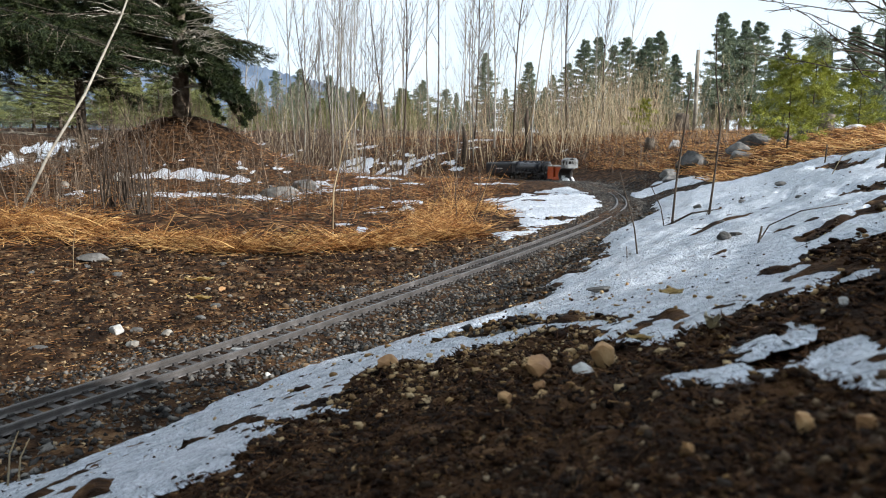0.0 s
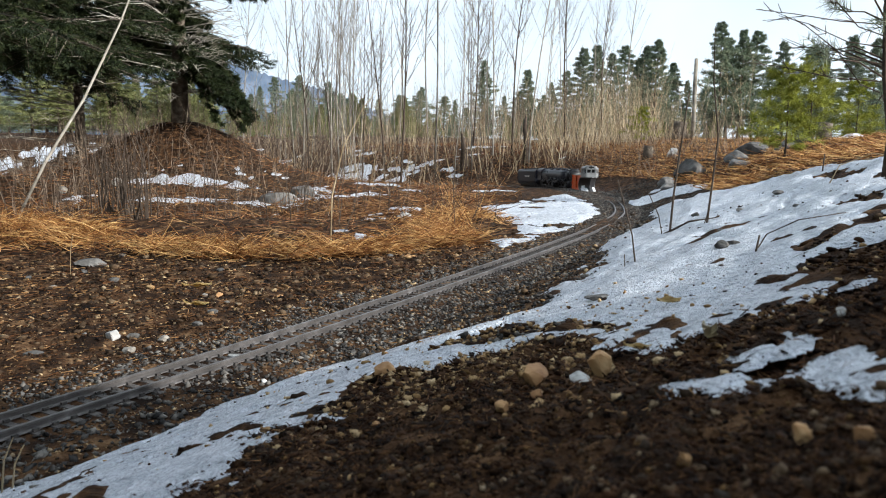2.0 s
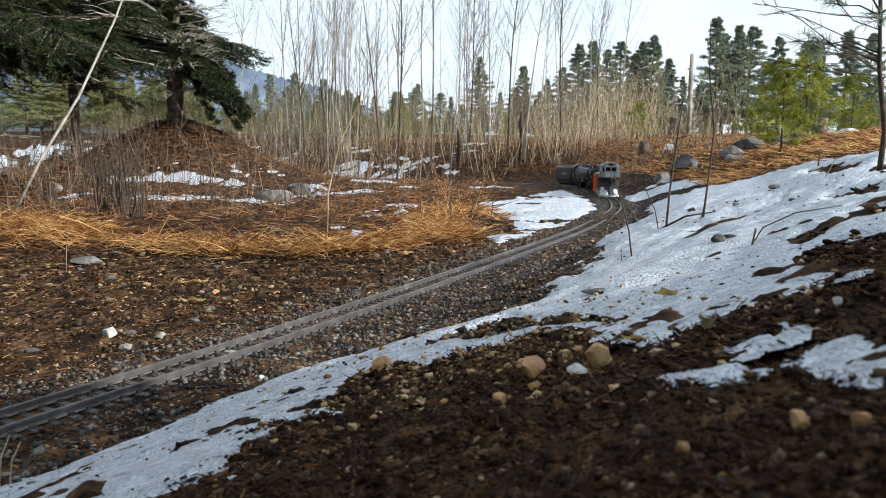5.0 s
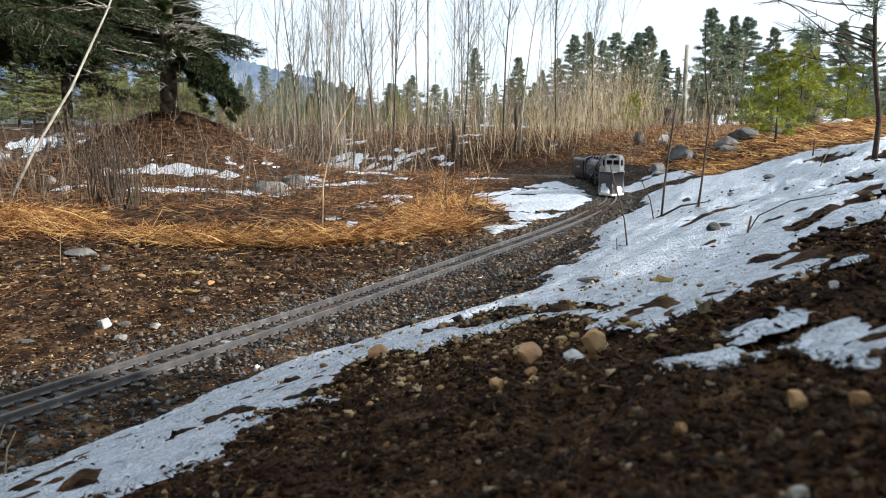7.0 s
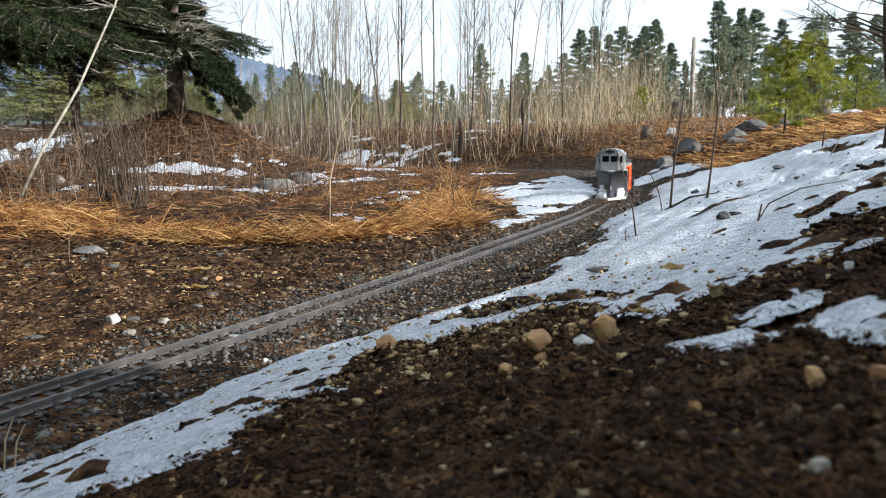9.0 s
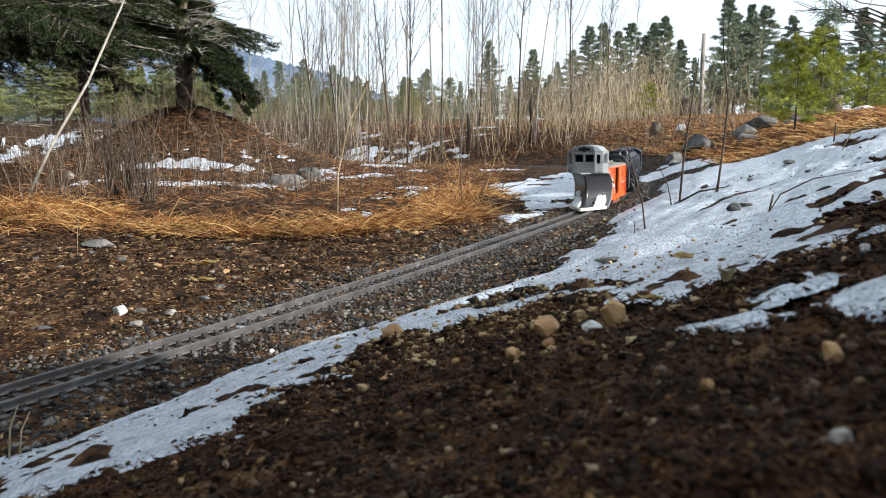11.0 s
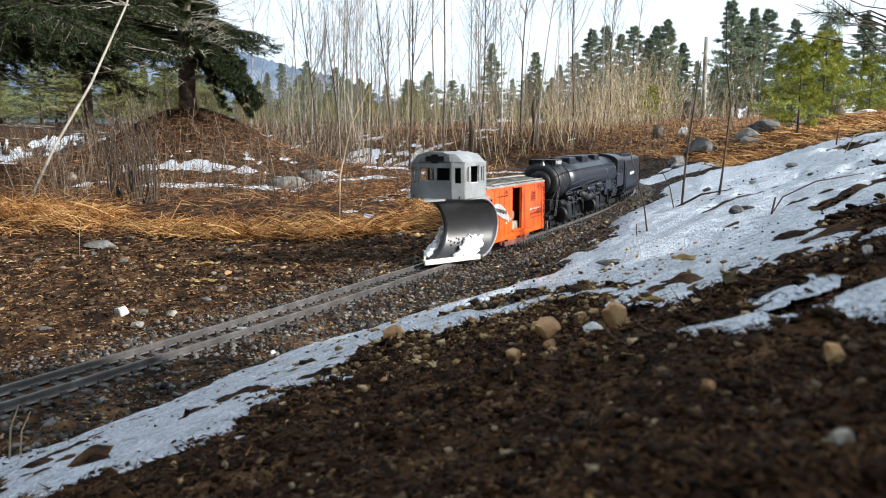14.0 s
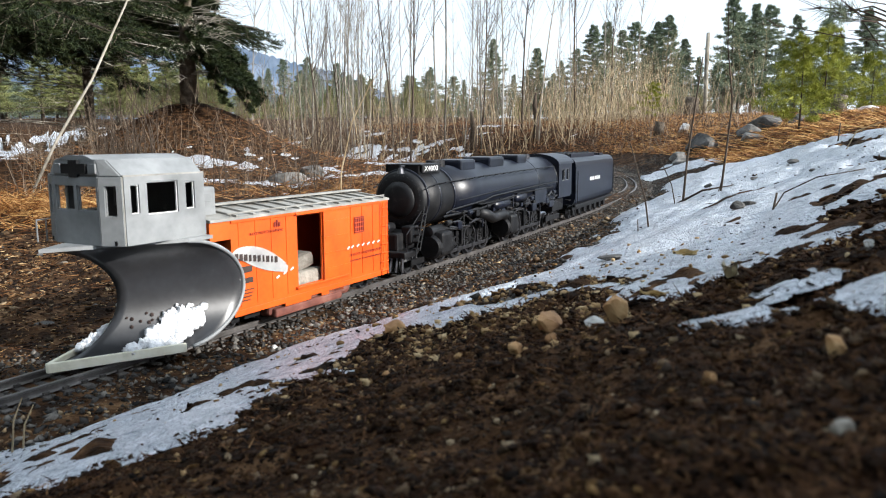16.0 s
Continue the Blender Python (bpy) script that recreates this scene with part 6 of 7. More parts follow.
n = 800
r = RNG.uniform(3.0, 9.5, n)
a = np.radians(np.minimum(RNG.uniform(-31, 1, n), RNG.uniform(-31, 4, n)))
stems("dead_brush", "thicket of thin brown leafless stems", r * np.sin(a), r * np.cos(a), RNG.uniform(0.12, 0.5, n) * np.clip(r / 5, 0.7, 1.5), 0.0013 * np.clip(r / 4, 0.8, 2.0) * RNG.uniform(0.5, 1.5, n), DEADSTEM, 0.24)
n = 1100
r = RNG.uniform(9.0, 15, n)
a = np.radians(RNG.uniform(-24, 16, n))
stems("far_brush", "bare brown brush behind the clearing", r * np.sin(a), r * np.cos(a), RNG.uniform(0.3, 1.2, n), 0.0032 * RNG.uniform(0.5, 1.3, n), DEADSTEM, 0.12)
n = 1350
r = RNG.uniform(8.2, 14, n)
a = np.radians(np.where(RNG.random(n) < 0.6, RNG.normal(12.5, 4.2, n).clip(2, 22), RNG.uniform(-14, 16, n)))
stems("tall_dead_grass", "tall pale dead grass and stalks", r * np.sin(a), r * np.cos(a), 0.15 + 0.95 * RNG.random(n) ** 2, 0.0034 * RNG.uniform(0.5, 1.3, n), PALESTEM, 0.2)
n = 900
r = RNG.uniform(5.5, 9.5, n)
a = np.radians(RNG.uniform(-4, 22, n))
x, y = r * np.sin(a), r * np.cos(a)
_, _, d = terrain_base(x, y)
keep = d > 0.35
stems("low_brush", "low reddish brown brush by the track", x[keep], y[keep], RNG.uniform(0.08, 0.35, keep.sum()), 0.0028 * RNG.uniform(0.5, 1.3, keep.sum()), DEADSTEM, 0.35)


n = 60
x, y = RNG.normal(-1.28, 0.07, n), RNG.normal(2.95, 0.07, n)
stems("dark_shrub", "clump of dark upright leafless shoots", x, y, RNG.uniform(0.15, 0.5, n), 0.0034 * RNG.uniform(0.5, 1.5, n), DARKTWIG, 0.10)
n = 170
x, y = RNG.uniform(-2.2, 0.2, n), RNG.uniform(2.6, 4.4, n)
stems("shrub_shoots", "scattered dark leafless shoots behind the grass", x, y, RNG.uniform(0.12, 0.42, n), 0.0019 * RNG.uniform(0.6, 1.5, n), DARKTWIG, 0.16)

# ---- bare saplings ----
def sapling(seed, height, thick, mat, branchy=1.0, lean=0.0):
    rnd = random.Random(seed)
    tree = thing("sapling", "slender leafless sapling with pale grey bark", "tree", group="bare saplings")
    verts, faces = [], []
    pts, radii = [], []
    bx, by = rnd.uniform(-0.08, 0.08) + lean, rnd.uniform(-0.06, 0.06)
    wob = rnd.uniform(0, 6)
    for k in range(12):
        t = k / 11
        pts.append((height * (bx * t * t + 0.012 * math.sin(wob + 5 * t)), height * (by * t * t + 0.012 * math.cos(wob + 4 * t)), height * t))
        radii.append(thick * (1 - 0.85 * t))
    pipe_points(verts, faces, pts, radii, 6)
    raw_mesh("trunk", verts, faces, mat, tree, True)
    verts, faces = [], []
    for k in range(int(16 * branchy)):
        t = rnd.uniform(0.3, 0.96)
        i = min(int(t * 11), 10)
        p = Vector(pts[i]).lerp(Vector(pts[i + 1]), t * 11 - i)
        a = rnd.uniform(0, 6.283)
        ln = height * rnd.uniform(0.10, 0.26) * (1.15 - t)
        w = Vector((math.cos(a) * 0.55, math.sin(a) * 0.55, 0.85))
        q1, q2 = p + w * ln * 0.5, p + w * ln + Vector((0, 0, ln * 0.18))
        rr = thick * (1 - 0.85 * t) * 0.5
        pipe_points(verts, faces, [p, q1, q2], [rr, rr * 0.7, rr * 0.35], 4)
        for _ in range(3):
            u = rnd.uniform(0.3, 0.95)
            b = p.lerp(q2, u)
            a2 = a + rnd.uniform(-1.2, 1.2)
            e = b + Vector((math.cos(a2) * 0.5, math.sin(a2) * 0.5, 0.8)) * ln * 0.3
            pipe_points(verts, faces, [b, e], [rr * 0.45, rr * 0.2], 3)
    tagged(raw_mesh("twigwork", verts, faces, mat, tree), kind="stuff")
    return tree


def stand(tree, x, y, turn=0.0, scale=1.0, sink=0.02):
    m = Matrix.Translation((x, y, ground_at(x, y) - sink)) @ Matrix.Rotation(turn, 4, "Z")
    tree.matrix_basis = m
    tree.scale = (scale,) * 3
    return tree


def bearing(px_deg, dist):
    a = radians(px_deg)
    return dist * math.sin(a), dist * math.cos(a)


KINDS = [sapling(k, 3.4 + 0.3 * (k % 3), 0.0065 + 0.002 * (k % 4), ASPEN, 1.4 + 0.4 * (k % 2), (0.05, 0.12, -0.04, 0.09)[k % 4]) for k in range(7)]
rnd = random.Random(4)
SPOTS = []
for k in range(80):
    if k < 40:
        ang = rnd.gauss(-8.5, 2.6)
    elif k < 60:
        ang = rnd.gauss(1.5, 3.0)
    else:
        ang = rnd.uniform(-16, 14)
    SPOTS.append((ang, rnd.uniform(8.6, 15.5)))
for k, (ang, dist) in enumerate(SPOTS):
    x, y = bearing(ang, dist)
    _, d0 = track_coords(np.array([x]), np.array([y]))
    if abs(d0[0]) < 0.25:
        y += 0.6
    first = k < len(KINDS)
    tree = KINDS[k % len(KINDS)] if first else copy_thing(KINDS[k % len(KINDS)], Matrix())
    stand(tree, x, y, rnd.uniform(-1.2, 1.2), rnd.uniform(0.55, 1.25))


DARKKINDS = [sapling(40 + k, 3.2, 0.012, DARKTWIG, 1.5, (0.06, -0.05, 0.1)[k]) for k in range(3)]
for k, (px, dist) in enumerate(((655, 8.8), (692, 9.4), (915, 9.3), (850, 10.5), (600, 9.8), (1010, 10.5), (730, 8.4), (560, 9.0), (1075, 11.0))):
    x, y = bearing(math.degrees(math.atan((px - 784) / 1300)) - 0.94, dist)
    tree = DARKKINDS[k] if k < 3 else copy_thing(DARKKINDS[k % 3], Matrix())
    tagged(tree, "dark leafless sapling among the pale ones")
    stand(tree, x, y, rnd.uniform(-1, 1), rnd.uniform(0.75, 1.15))


# ---- conifers ----
def needle_mesh(name, bases, tips, rnd_seed, per, length, width, mat, spread=0.9, droop=0.0):
    """Needles along twigs: slim flat-sided blades round each twig."""
    g = np.random.default_rng(rnd_seed)
    n = len(bases)
    k = np.repeat(np.arange(n), per)
    t = g.random(len(k))[:, None]
    w = (tips - bases)[k]
    ln = np.linalg.norm(w, axis=1, keepdims=True) + 1e-9
    p0 = bases[k] + w * t
    side = g.standard_normal((len(k), 3))
    side -= (side * w / ln).sum(1, keepdims=True) * w / ln
    side /= np.linalg.norm(side, axis=1, keepdims=True) + 1e-9
    way = w / ln * (1 - spread * 0.5) + side * spread
    way[:, 2] -= droop
    way /= np.linalg.norm(way, axis=1, keepdims=True)
    p1 = p0 + way * length * g.uniform(0.6, 1.2, (len(k), 1))
    u = np.cross(way, g.standard_normal((len(k), 3)))
    u /= np.linalg.norm(u, axis=1, keepdims=True) + 1e-9
    co = np.stack([p0 - u * width, p0 + u * width, p1], 1).reshape(-1, 3)
    return bulk_mesh(name, co, np.arange(len(co)).reshape(-1, 3), mat)


def conifer(name, seed, height, base_r, crown_from, reach, limbs, twigs, per, needle, width, mat, label, shape=1.0, top_bare=False, bare_low=0.0, bark=None, group=""):
    """A conifer: tapered trunk, whorled limbs with twigs, needles on the twigs."""
    rnd = random.Random(seed)
    tree = thing(name, label, "tree", group=group)
    verts, faces = [], []
    pts = [(0.01 * height * math.sin(3 * t + seed), 0.01 * height * math.cos(2 * t + seed), height * t) for t in np.linspace(0, 1, 9)]
    pipe_points(verts, faces, pts, [base_r * (1.25 if k == 0 else 1 - 0.94 * k / 8) for k in range(9)], 9)
    raw_mesh("trunk", verts, faces, bark or BARK, tree, True)
    verts, faces, b0, b1 = [], [], [], []
    for k in range(limbs):
        t = crown_from + (0.985 - crown_from) * (k + rnd.random()) / limbs
        a = k * 2.399 + rnd.uniform(-0.4, 0.4)
        ln = reach * (1 - ((t - crown_from) / (1 - crown_from))) ** shape * rnd.choice((rnd.uniform(0.25, 0.7), rnd.uniform(0.7, 1.25))) + 0.004 * height
        p = Vector((0.01 * height * math.sin(3 * t + seed), 0.01 * height * math.cos(2 * t + seed), height * t))
        rise = rnd.uniform(-0.2, 0.2) + 0.55 * t
        out = Vector((math.cos(a), math.sin(a), 0))
        q = [p, p + out * ln * 0.5 + Vector((0, 0, rise * ln * 0.5)), p + out * ln + Vector((0, 0, rise * ln * 0.6))]
        r0 = base_r * 0.22 * (1 - 0.6 * t)
        pipe_points(verts, faces, q, [r0, r0 * 0.6, r0 * 0.25], 5)
        if t < bare_low:
            continue
        for j in range(twigs):
            u = rnd.uniform(0.22, 1.0)
            b = q[0].lerp(q[1], u * 2) if u < 0.5 else q[1].lerp(q[2], u * 2 - 1)
            side = out.cross(Vector((0, 0, 1))) * rnd.choice((-1, 1)) * rnd.uniform(0.3, 1)
            tl = ln * rnd.uniform(0.2, 0.5) * (1.2 - 0.6 * u) + needle * 0.35
            e = b + (out * 0.7 + side + Vector((0, 0, rnd.uniform(-0.25, 0.45)))).normalized() * tl
            b0.append(b)
            b1.append(e)
            pipe_points(verts, faces, [b, e], [r0 * 0.25, r0 * 0.12], 3)
    tagged(raw_mesh("branchwork", verts, faces, bark or BARK, tree), kind="stuff")
    crown = new("crown", needle_mesh("crown", np.array(b0), np.array(b1), seed, per, needle, width, mat))
    crown.parent = tree
    return tree


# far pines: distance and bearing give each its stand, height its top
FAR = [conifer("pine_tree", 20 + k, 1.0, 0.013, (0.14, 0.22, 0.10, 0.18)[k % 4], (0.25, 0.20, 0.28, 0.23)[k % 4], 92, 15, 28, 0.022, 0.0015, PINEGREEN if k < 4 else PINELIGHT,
               "tall green pine of the far woods, reused unseen to block skylight" if k < 4 else "light yellow-green pine at the edge of the woods", (0.85, 1.0, 0.75, 0.9)[k % 4], group="pines of the far woods") for k in range(6)]
PLACES = []
for px, top, dist in ((1280, 28, 31), (1316, 42, 32), (1343, 45, 33), (1170, 52, 30), (1138, 80, 33), (1065, 58, 29), (1040, 62, 30), (1092, 72, 31), (1196, 90, 33), (1392, 62, 26), (1440, 70, 28),
                      (1512, 60, 27), (1555, 66, 26), (870, 82, 32), (945, 98, 33), (905, 142, 38), (988, 120, 36), (762, 128, 35), (722, 142, 36), (548, 112, 30), (508, 116, 29), (480, 132, 30), (600, 122, 34),
                      (640, 140, 36), (688, 150, 38), (1012, 100, 32), (1225, 120, 36), (1370, 100, 34), (1470, 95, 30), (430, 160, 36), (390, 165, 36), (820, 150, 40), (1115, 60, 34), (1155, 62, 33), (1295, 52, 34)):
    PLACES.append((math.degrees(math.atan((px - 784) / 1300)) - 0.94, dist, 0.22 + (255 - top) / 1300 * dist))
rnd = random.Random(9)
for k in range(115):
    dist = rnd.uniform(30, 48)
    PLACES.append((rnd.uniform(-35, 35), dist, 0.22 + dist * rnd.uniform(0.055, 0.098)))
UNSEEN_FROM = len(PLACES)
# unseen pines at the camera's back, added to hold off skylight
for k in range(70):
    ang = rnd.uniform(165, 315)
    dist = rnd.uniform(10, 19)
    PLACES.append((ang, dist, rnd.uniform(6.0, 10.5)))
LIGHT = len(PLACES)
for k in range(96):
    dist = rnd.uniform(17, 30)
    ang = rnd.choice((rnd.uniform(-34, -17), rnd.uniform(-17, -3), rnd.uniform(-10, 12), rnd.uniform(12, 34)))
    PLACES.append((ang, dist, 0.22 + dist * rnd.uniform(0.04 if ang > -17 else 0.07, 0.118 if ang < -17 else 0.088 if ang < -3 else 0.06)))
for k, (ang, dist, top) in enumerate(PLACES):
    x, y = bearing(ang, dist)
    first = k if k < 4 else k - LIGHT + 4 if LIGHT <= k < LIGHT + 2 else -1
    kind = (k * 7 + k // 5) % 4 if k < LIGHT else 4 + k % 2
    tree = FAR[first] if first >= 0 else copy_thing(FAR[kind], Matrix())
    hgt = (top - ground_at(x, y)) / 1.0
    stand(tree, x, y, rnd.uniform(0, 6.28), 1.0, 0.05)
    wide = hgt * (rnd.uniform(1.0, 1.5) if k < 35 else rnd.uniform(0.9, 1.3) if UNSEEN_FROM <= k < LIGHT else rnd.uniform(1.4, 2.3))
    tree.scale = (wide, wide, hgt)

# ---- big firs on the mound ----
def fir(x, y, seed, height, base_r, low, reach, limbs, label, skip=None, boughs=0):
    rnd = random.Random(seed)
    tree = thing("fir_tree", label, "tree", group="firs on the mound")
    z0 = ground_at(x, y) - 0.05
    tree.matrix_basis = Matrix.Translation((x, y, z0))
    verts, faces = [], []
    pipe_points(verts, faces, [(0.02 * math.sin(k), 0.02 * math.cos(k * 1.3), height * k / 8) for k in range(9)], [base_r * (1.35 if k == 0 else 1.0 - 0.11 * k) for k in range(9)], 14)
    raw_mesh("trunk", verts, faces, BARK, tree, True)
    verts, faces, b0, b1 = [], [], [], []
    for k in range(limbs):
        t = (k + rnd.random()) / limbs
        z = low + (height * 0.95 - low) * t ** 2.3
        a = k * 2.399 + rnd.uniform(-0.3, 0.3)
        ln = reach * (1 - 0.8 * t) * rnd.uniform(0.7, 1.15)
        hang = 0.0
        if k < boughs:
            # heavy boughs that hang beside the trunk
            z, a, ln, hang = 0.46 + 0.26 * k / boughs, rnd.uniform(-0.8, 0.3), rnd.uniform(0.26, 0.62), rnd.uniform(0.6, 1.1)
        elif skip:
            ln *= skip(a, z)
        if ln < 0.1:
            continue
        out = Vector((math.cos(a), math.sin(a), 0))
        side = out.cross(Vector((0, 0, 1)))
        droop = hang or rnd.uniform(0.08, 0.30)
        q = [Vector((0, 0, z)) + out * ln * u + Vector((0, 0, ln * (0.10 * u - droop * u * u))) for u in (0, 0.25, 0.5, 0.75, 1.0)]
        r0 = 0.011 + 0.008 * (1 - t)
        pipe_points(verts, faces, q, [r0 * (1 - 0.2 * i) for i in range(5)], 5)
        for j in range(26):
            u = rnd.uniform(0.18, 1.0)
            i = min(int(u * 4), 3)
            b = q[i].lerp(q[i + 1], u * 4 - i)
            sg = rnd.choice((-1, 1))
            tl = ln * rnd.uniform(0.12, 0.30) * (1.25 - u * 0.7)
            e = b + (out * 0.75 + side * sg * rnd.uniform(0.3, 1.0) + Vector((0, 0, -rnd.uniform(0.1, 0.7)))).normalized() * tl
            pipe_points(verts, faces, [b, e], [0.004, 0.002], 3)
            b0.append(b), b1.append(e)
            for _ in range(2):
                c = b.lerp(e, rnd.uniform(0.3, 0.9))
                f = c + (out * 0.8 + side * rnd.uniform(-1, 1) + Vector((0, 0, -rnd.uniform(0, 0.6)))).normalized() * tl * 0.5
                b0.append(c), b1.append(f)
    tagged(raw_mesh("branchwork", verts, faces, BARK, tree), kind="stuff")
    crown = new("crown", needle_mesh("crown", np.array(b0), np.array(b1), seed, 66, 0.040, 0.0027, FIRGREEN, 0.8, 0.1))
    crown.parent = tree
    # dead lower branches
    verts, faces = [], []
    for k in range(84):
        a = rnd.uniform(-2.6, 0.3) if k % 4 else rnd.uniform(0, 6.28)
        z = rnd.uniform(0.25, low + 0.5)
        ln = rnd.uniform(0.5, 1.7) * (0.35 if math.cos(a) > 0.2 else 1.0)
        out = Vector((math.cos(a), math.sin(a), 0))
        side = out.cross(Vector((0, 0, 1)))
        dr, cu = rnd.uniform(-0.05, 0.35), rnd.uniform(-0.25, 0.25)
        q = [Vector((0, 0, z)) + out * ln * u + side * ln * cu * u * u + Vector((0, 0, -dr * ln * u * u + 0.12 * ln * u)) for u in (0, 0.25, 0.5, 0.75, 1.0)]
        pipe_points(verts, faces, q, [0.0055, 0.0045, 0.0035, 0.0025, 0.0012], 4)
        for j in range(9):
            u = rnd.uniform(0.2, 0.95)
            i = min(int(u * 4), 3)
            b = q[i].lerp(q[i + 1], u * 4 - i)
            tl = ln * rnd.uniform(0.1, 0.3)
            w = (out * 0.8 + side * rnd.choice((-1, 1)) * rnd.uniform(0.3, 0.9) + Vector((0, 0, rnd.uniform(-0.3, 0.25)))).normalized()
            pipe_points(verts, faces, [b, b + w * tl * 0.6 + Vector((0, 0, 0.02)), b + w * tl], [0.0025, 0.0018, 0.0009], 3)
    tagged(raw_mesh("dead_branchwork", verts, faces, DEADWOOD, tree), kind="stuff")
    return tree


def right_short(a, z):
    """Limbs to the right and front are cut short, most when low, to fit the camera's view."""
    east = max(0.0, math.cos(a))
    front = max(0.0, -math.sin(a))
    return (1.0 - (0.97 if z < 1.16 else 0.45) * east ** 0.5) * (1.0 - (0.75 if z < 1.3 else 0.3) * front ** 2)


fir(-2.28, 6.35, 31, 7.0, 0.058, 0.72, 1.6, 190, "big dark fir with drooping boughs on the mound", right_short, 30)
fir(-4.1, 5.7, 32, 6.5, 0.06, 1.2, 2.3, 210, "dark fir with low dead branches beside the mound")
fir(-3.62, 7.3, 33, 6.0, 0.05, 1.45, 1.7, 140, "slimmer dark fir behind the mound")


# ---- poles, stumps, sticks ----
def stick(name, label, category, pts, radii, mat, sides=7, group=""):
    verts, faces = [], []
    pipe_points(verts, faces, pts, radii, sides)
    return tagged(raw_mesh(name, verts, faces, mat, None, True), label, category, group)


def gz(x, y, up=0.0):
    return (x, y, ground_at(x, y) + up)


stick("leaning_pole", "thin leaning dead trunk of pale wood", "dead tree", [gz(-1.95, 3.3, -0.03), (-1.82, 3.36, 0.22), (-1.68, 3.45, 0.50), (-1.54, 3.55, 0.86), (-1.44, 3.65, 1.2)], [0.007, 0.0065, 0.0058, 0.0045, 0.003], DEADWOOD)
stick("snag_pole", "grey broken dead trunk standing upright", "dead tree", [gz(3.14, 9.5, -0.1), (3.145, 9.5, 0.8), (3.14, 9.5, 1.2), (3.145, 9.5, 1.53)], [0.034, 0.027, 0.026, 0.022], DEADWOOD, 10)
stick("broken_post", "dark broken stump with a jagged top", "stump", [gz(0.93, 8.75, -0.1), (0.94, 8.75, 0.45), (0.92, 8.76, 0.62), (0.935, 8.75, 0.76)], [0.034, 0.028, 0.027, 0.010], DARKTWIG, 9)
stick("broken_post", "short dark stump in the brush", "stump", [gz(0.20, 9.2, -0.1), (0.22, 9.2, 0.35), (0.19, 9.2, 0.56)], [0.05, 0.04, 0.012], DARKTWIG, 9)
stick("bent_twig", "tall bent tan stalk beside the grass", "twig", [gz(-0.37, 2.35, -0.02), (-0.365, 2.36, 0.12), (-0.33, 2.38, 0.28), (-0.27, 2.40, 0.40), (-0.22, 2.42, 0.47)], [0.0024, 0.0022, 0.0019, 0.0015, 0.0008], PALESTEM, 5)
for px, py, dist, hgt, rad in ((1160, 275, 7.0, 0.12, 0.045), (1215, 235, 9.0, 0.22, 0.08), (1470, 235, 5.4, 0.14, 0.045), (1385, 232, 9.5, 0.10, 0.05), (1470, 200, 10.0, 0.14, 0.06)):
    x, y = bearing(math.degrees(math.atan((px - 784) / 1300)) - 0.94, dist)
    z = ground_at(x, y)
    stick("tree_stump", "weathered grey-brown tree stump", "stump", [(x, y, z - 0.05), (x, y, z + hgt * 0.6), (x + 0.01, y, z + hgt)], [rad * 1.25, rad, rad * 0.92], BARK, 11, "cut stumps")
# stalks in the snow
for pts, rad in (([(0.279, 1.06), (0.271, 1.06, 0.045), (0.247, 1.06, 0.125)], 0.0019), ([(0.262, 1.056), (0.260, 1.056, 0.022)], 0.0012), ([(0.506, 1.655), (0.512, 1.655, 0.10), (0.522, 1.655, 0.20), (0.535, 1.65, 0.33)], 0.0040),
                 ([(0.497, 1.66), (0.482, 1.66, 0.06), (0.455, 1.66, 0.115)], 0.0020), ([(0.546, 1.539), (0.556, 1.54, 0.10), (0.563, 1.54, 0.20), (0.548, 1.54, 0.31), (0.545, 1.54, 0.42)], 0.0036),
                 ([(0.535, 1.545), (0.548, 1.545, 0.03), (0.556, 1.545, 0.07)], 0.0015), ([(1.27, 2.5), (1.275, 2.5, 0.07)], 0.0035), ([(0.33, 0.78), (0.335, 0.78, 0.02)], 0.0018)):
    base = pts[0]
    z0 = ground_at(*base)
    stick("snow_stalk", "thin brown stalk standing in the snow", "twig", [(base[0], base[1], z0 - 0.01)] + [(p[0], p[1], z0 + p[2]) for p in pts[1:]], [0.7 * rad * (1 - 0.18 * k) for k in range(len(pts))], DARKTWIG, 6, "stalks in the snow")
stick("fallen_stick", "brown stick lying across the snow", "twig", [gz(0.495, 1.66, 0.018), gz(0.545, 1.64, 0.022), gz(0.60, 1.60, 0.016)], [0.0028, 0.0022, 0.0010], DARKTWIG)
stick("root", "thin dark root arching out of the snow", "root", [gz(0.335, 0.80, 0.0), gz(0.36, 0.82, 0.02), gz(0.385, 0.80, 0.024), gz(0.43, 0.79, 0.012)], [0.0009, 0.0008, 0.0007, 0.0005], DARKTWIG, 5)
stick("root", "pale root arching from the bank", "root", [gz(0.83, 1.62, 0.0), gz(0.86, 1.62, 0.05), gz(0.92, 1.60, 0.055), gz(0.97, 1.58, 0.02)], [0.0012, 0.0012, 0.001, 0.0008], PALESTEM, 5)
for k, (x, y, hh) in enumerate(((-0.335, 0.53, 0.045), (-0.33, 0.535, 0.038), (-0.905, 1.75, 0.10))):
    stick("dry_stalk", "dry tan grass stalk beside the track", "twig", [gz(x, y, -0.005), (x + 0.004, y, ground_at(x, y) + hh * 0.6), (x + 0.012, y, ground_at(x, y) + hh)], [0.0008, 0.0007, 0.0004], PALESTEM, 5, "dry stalks")


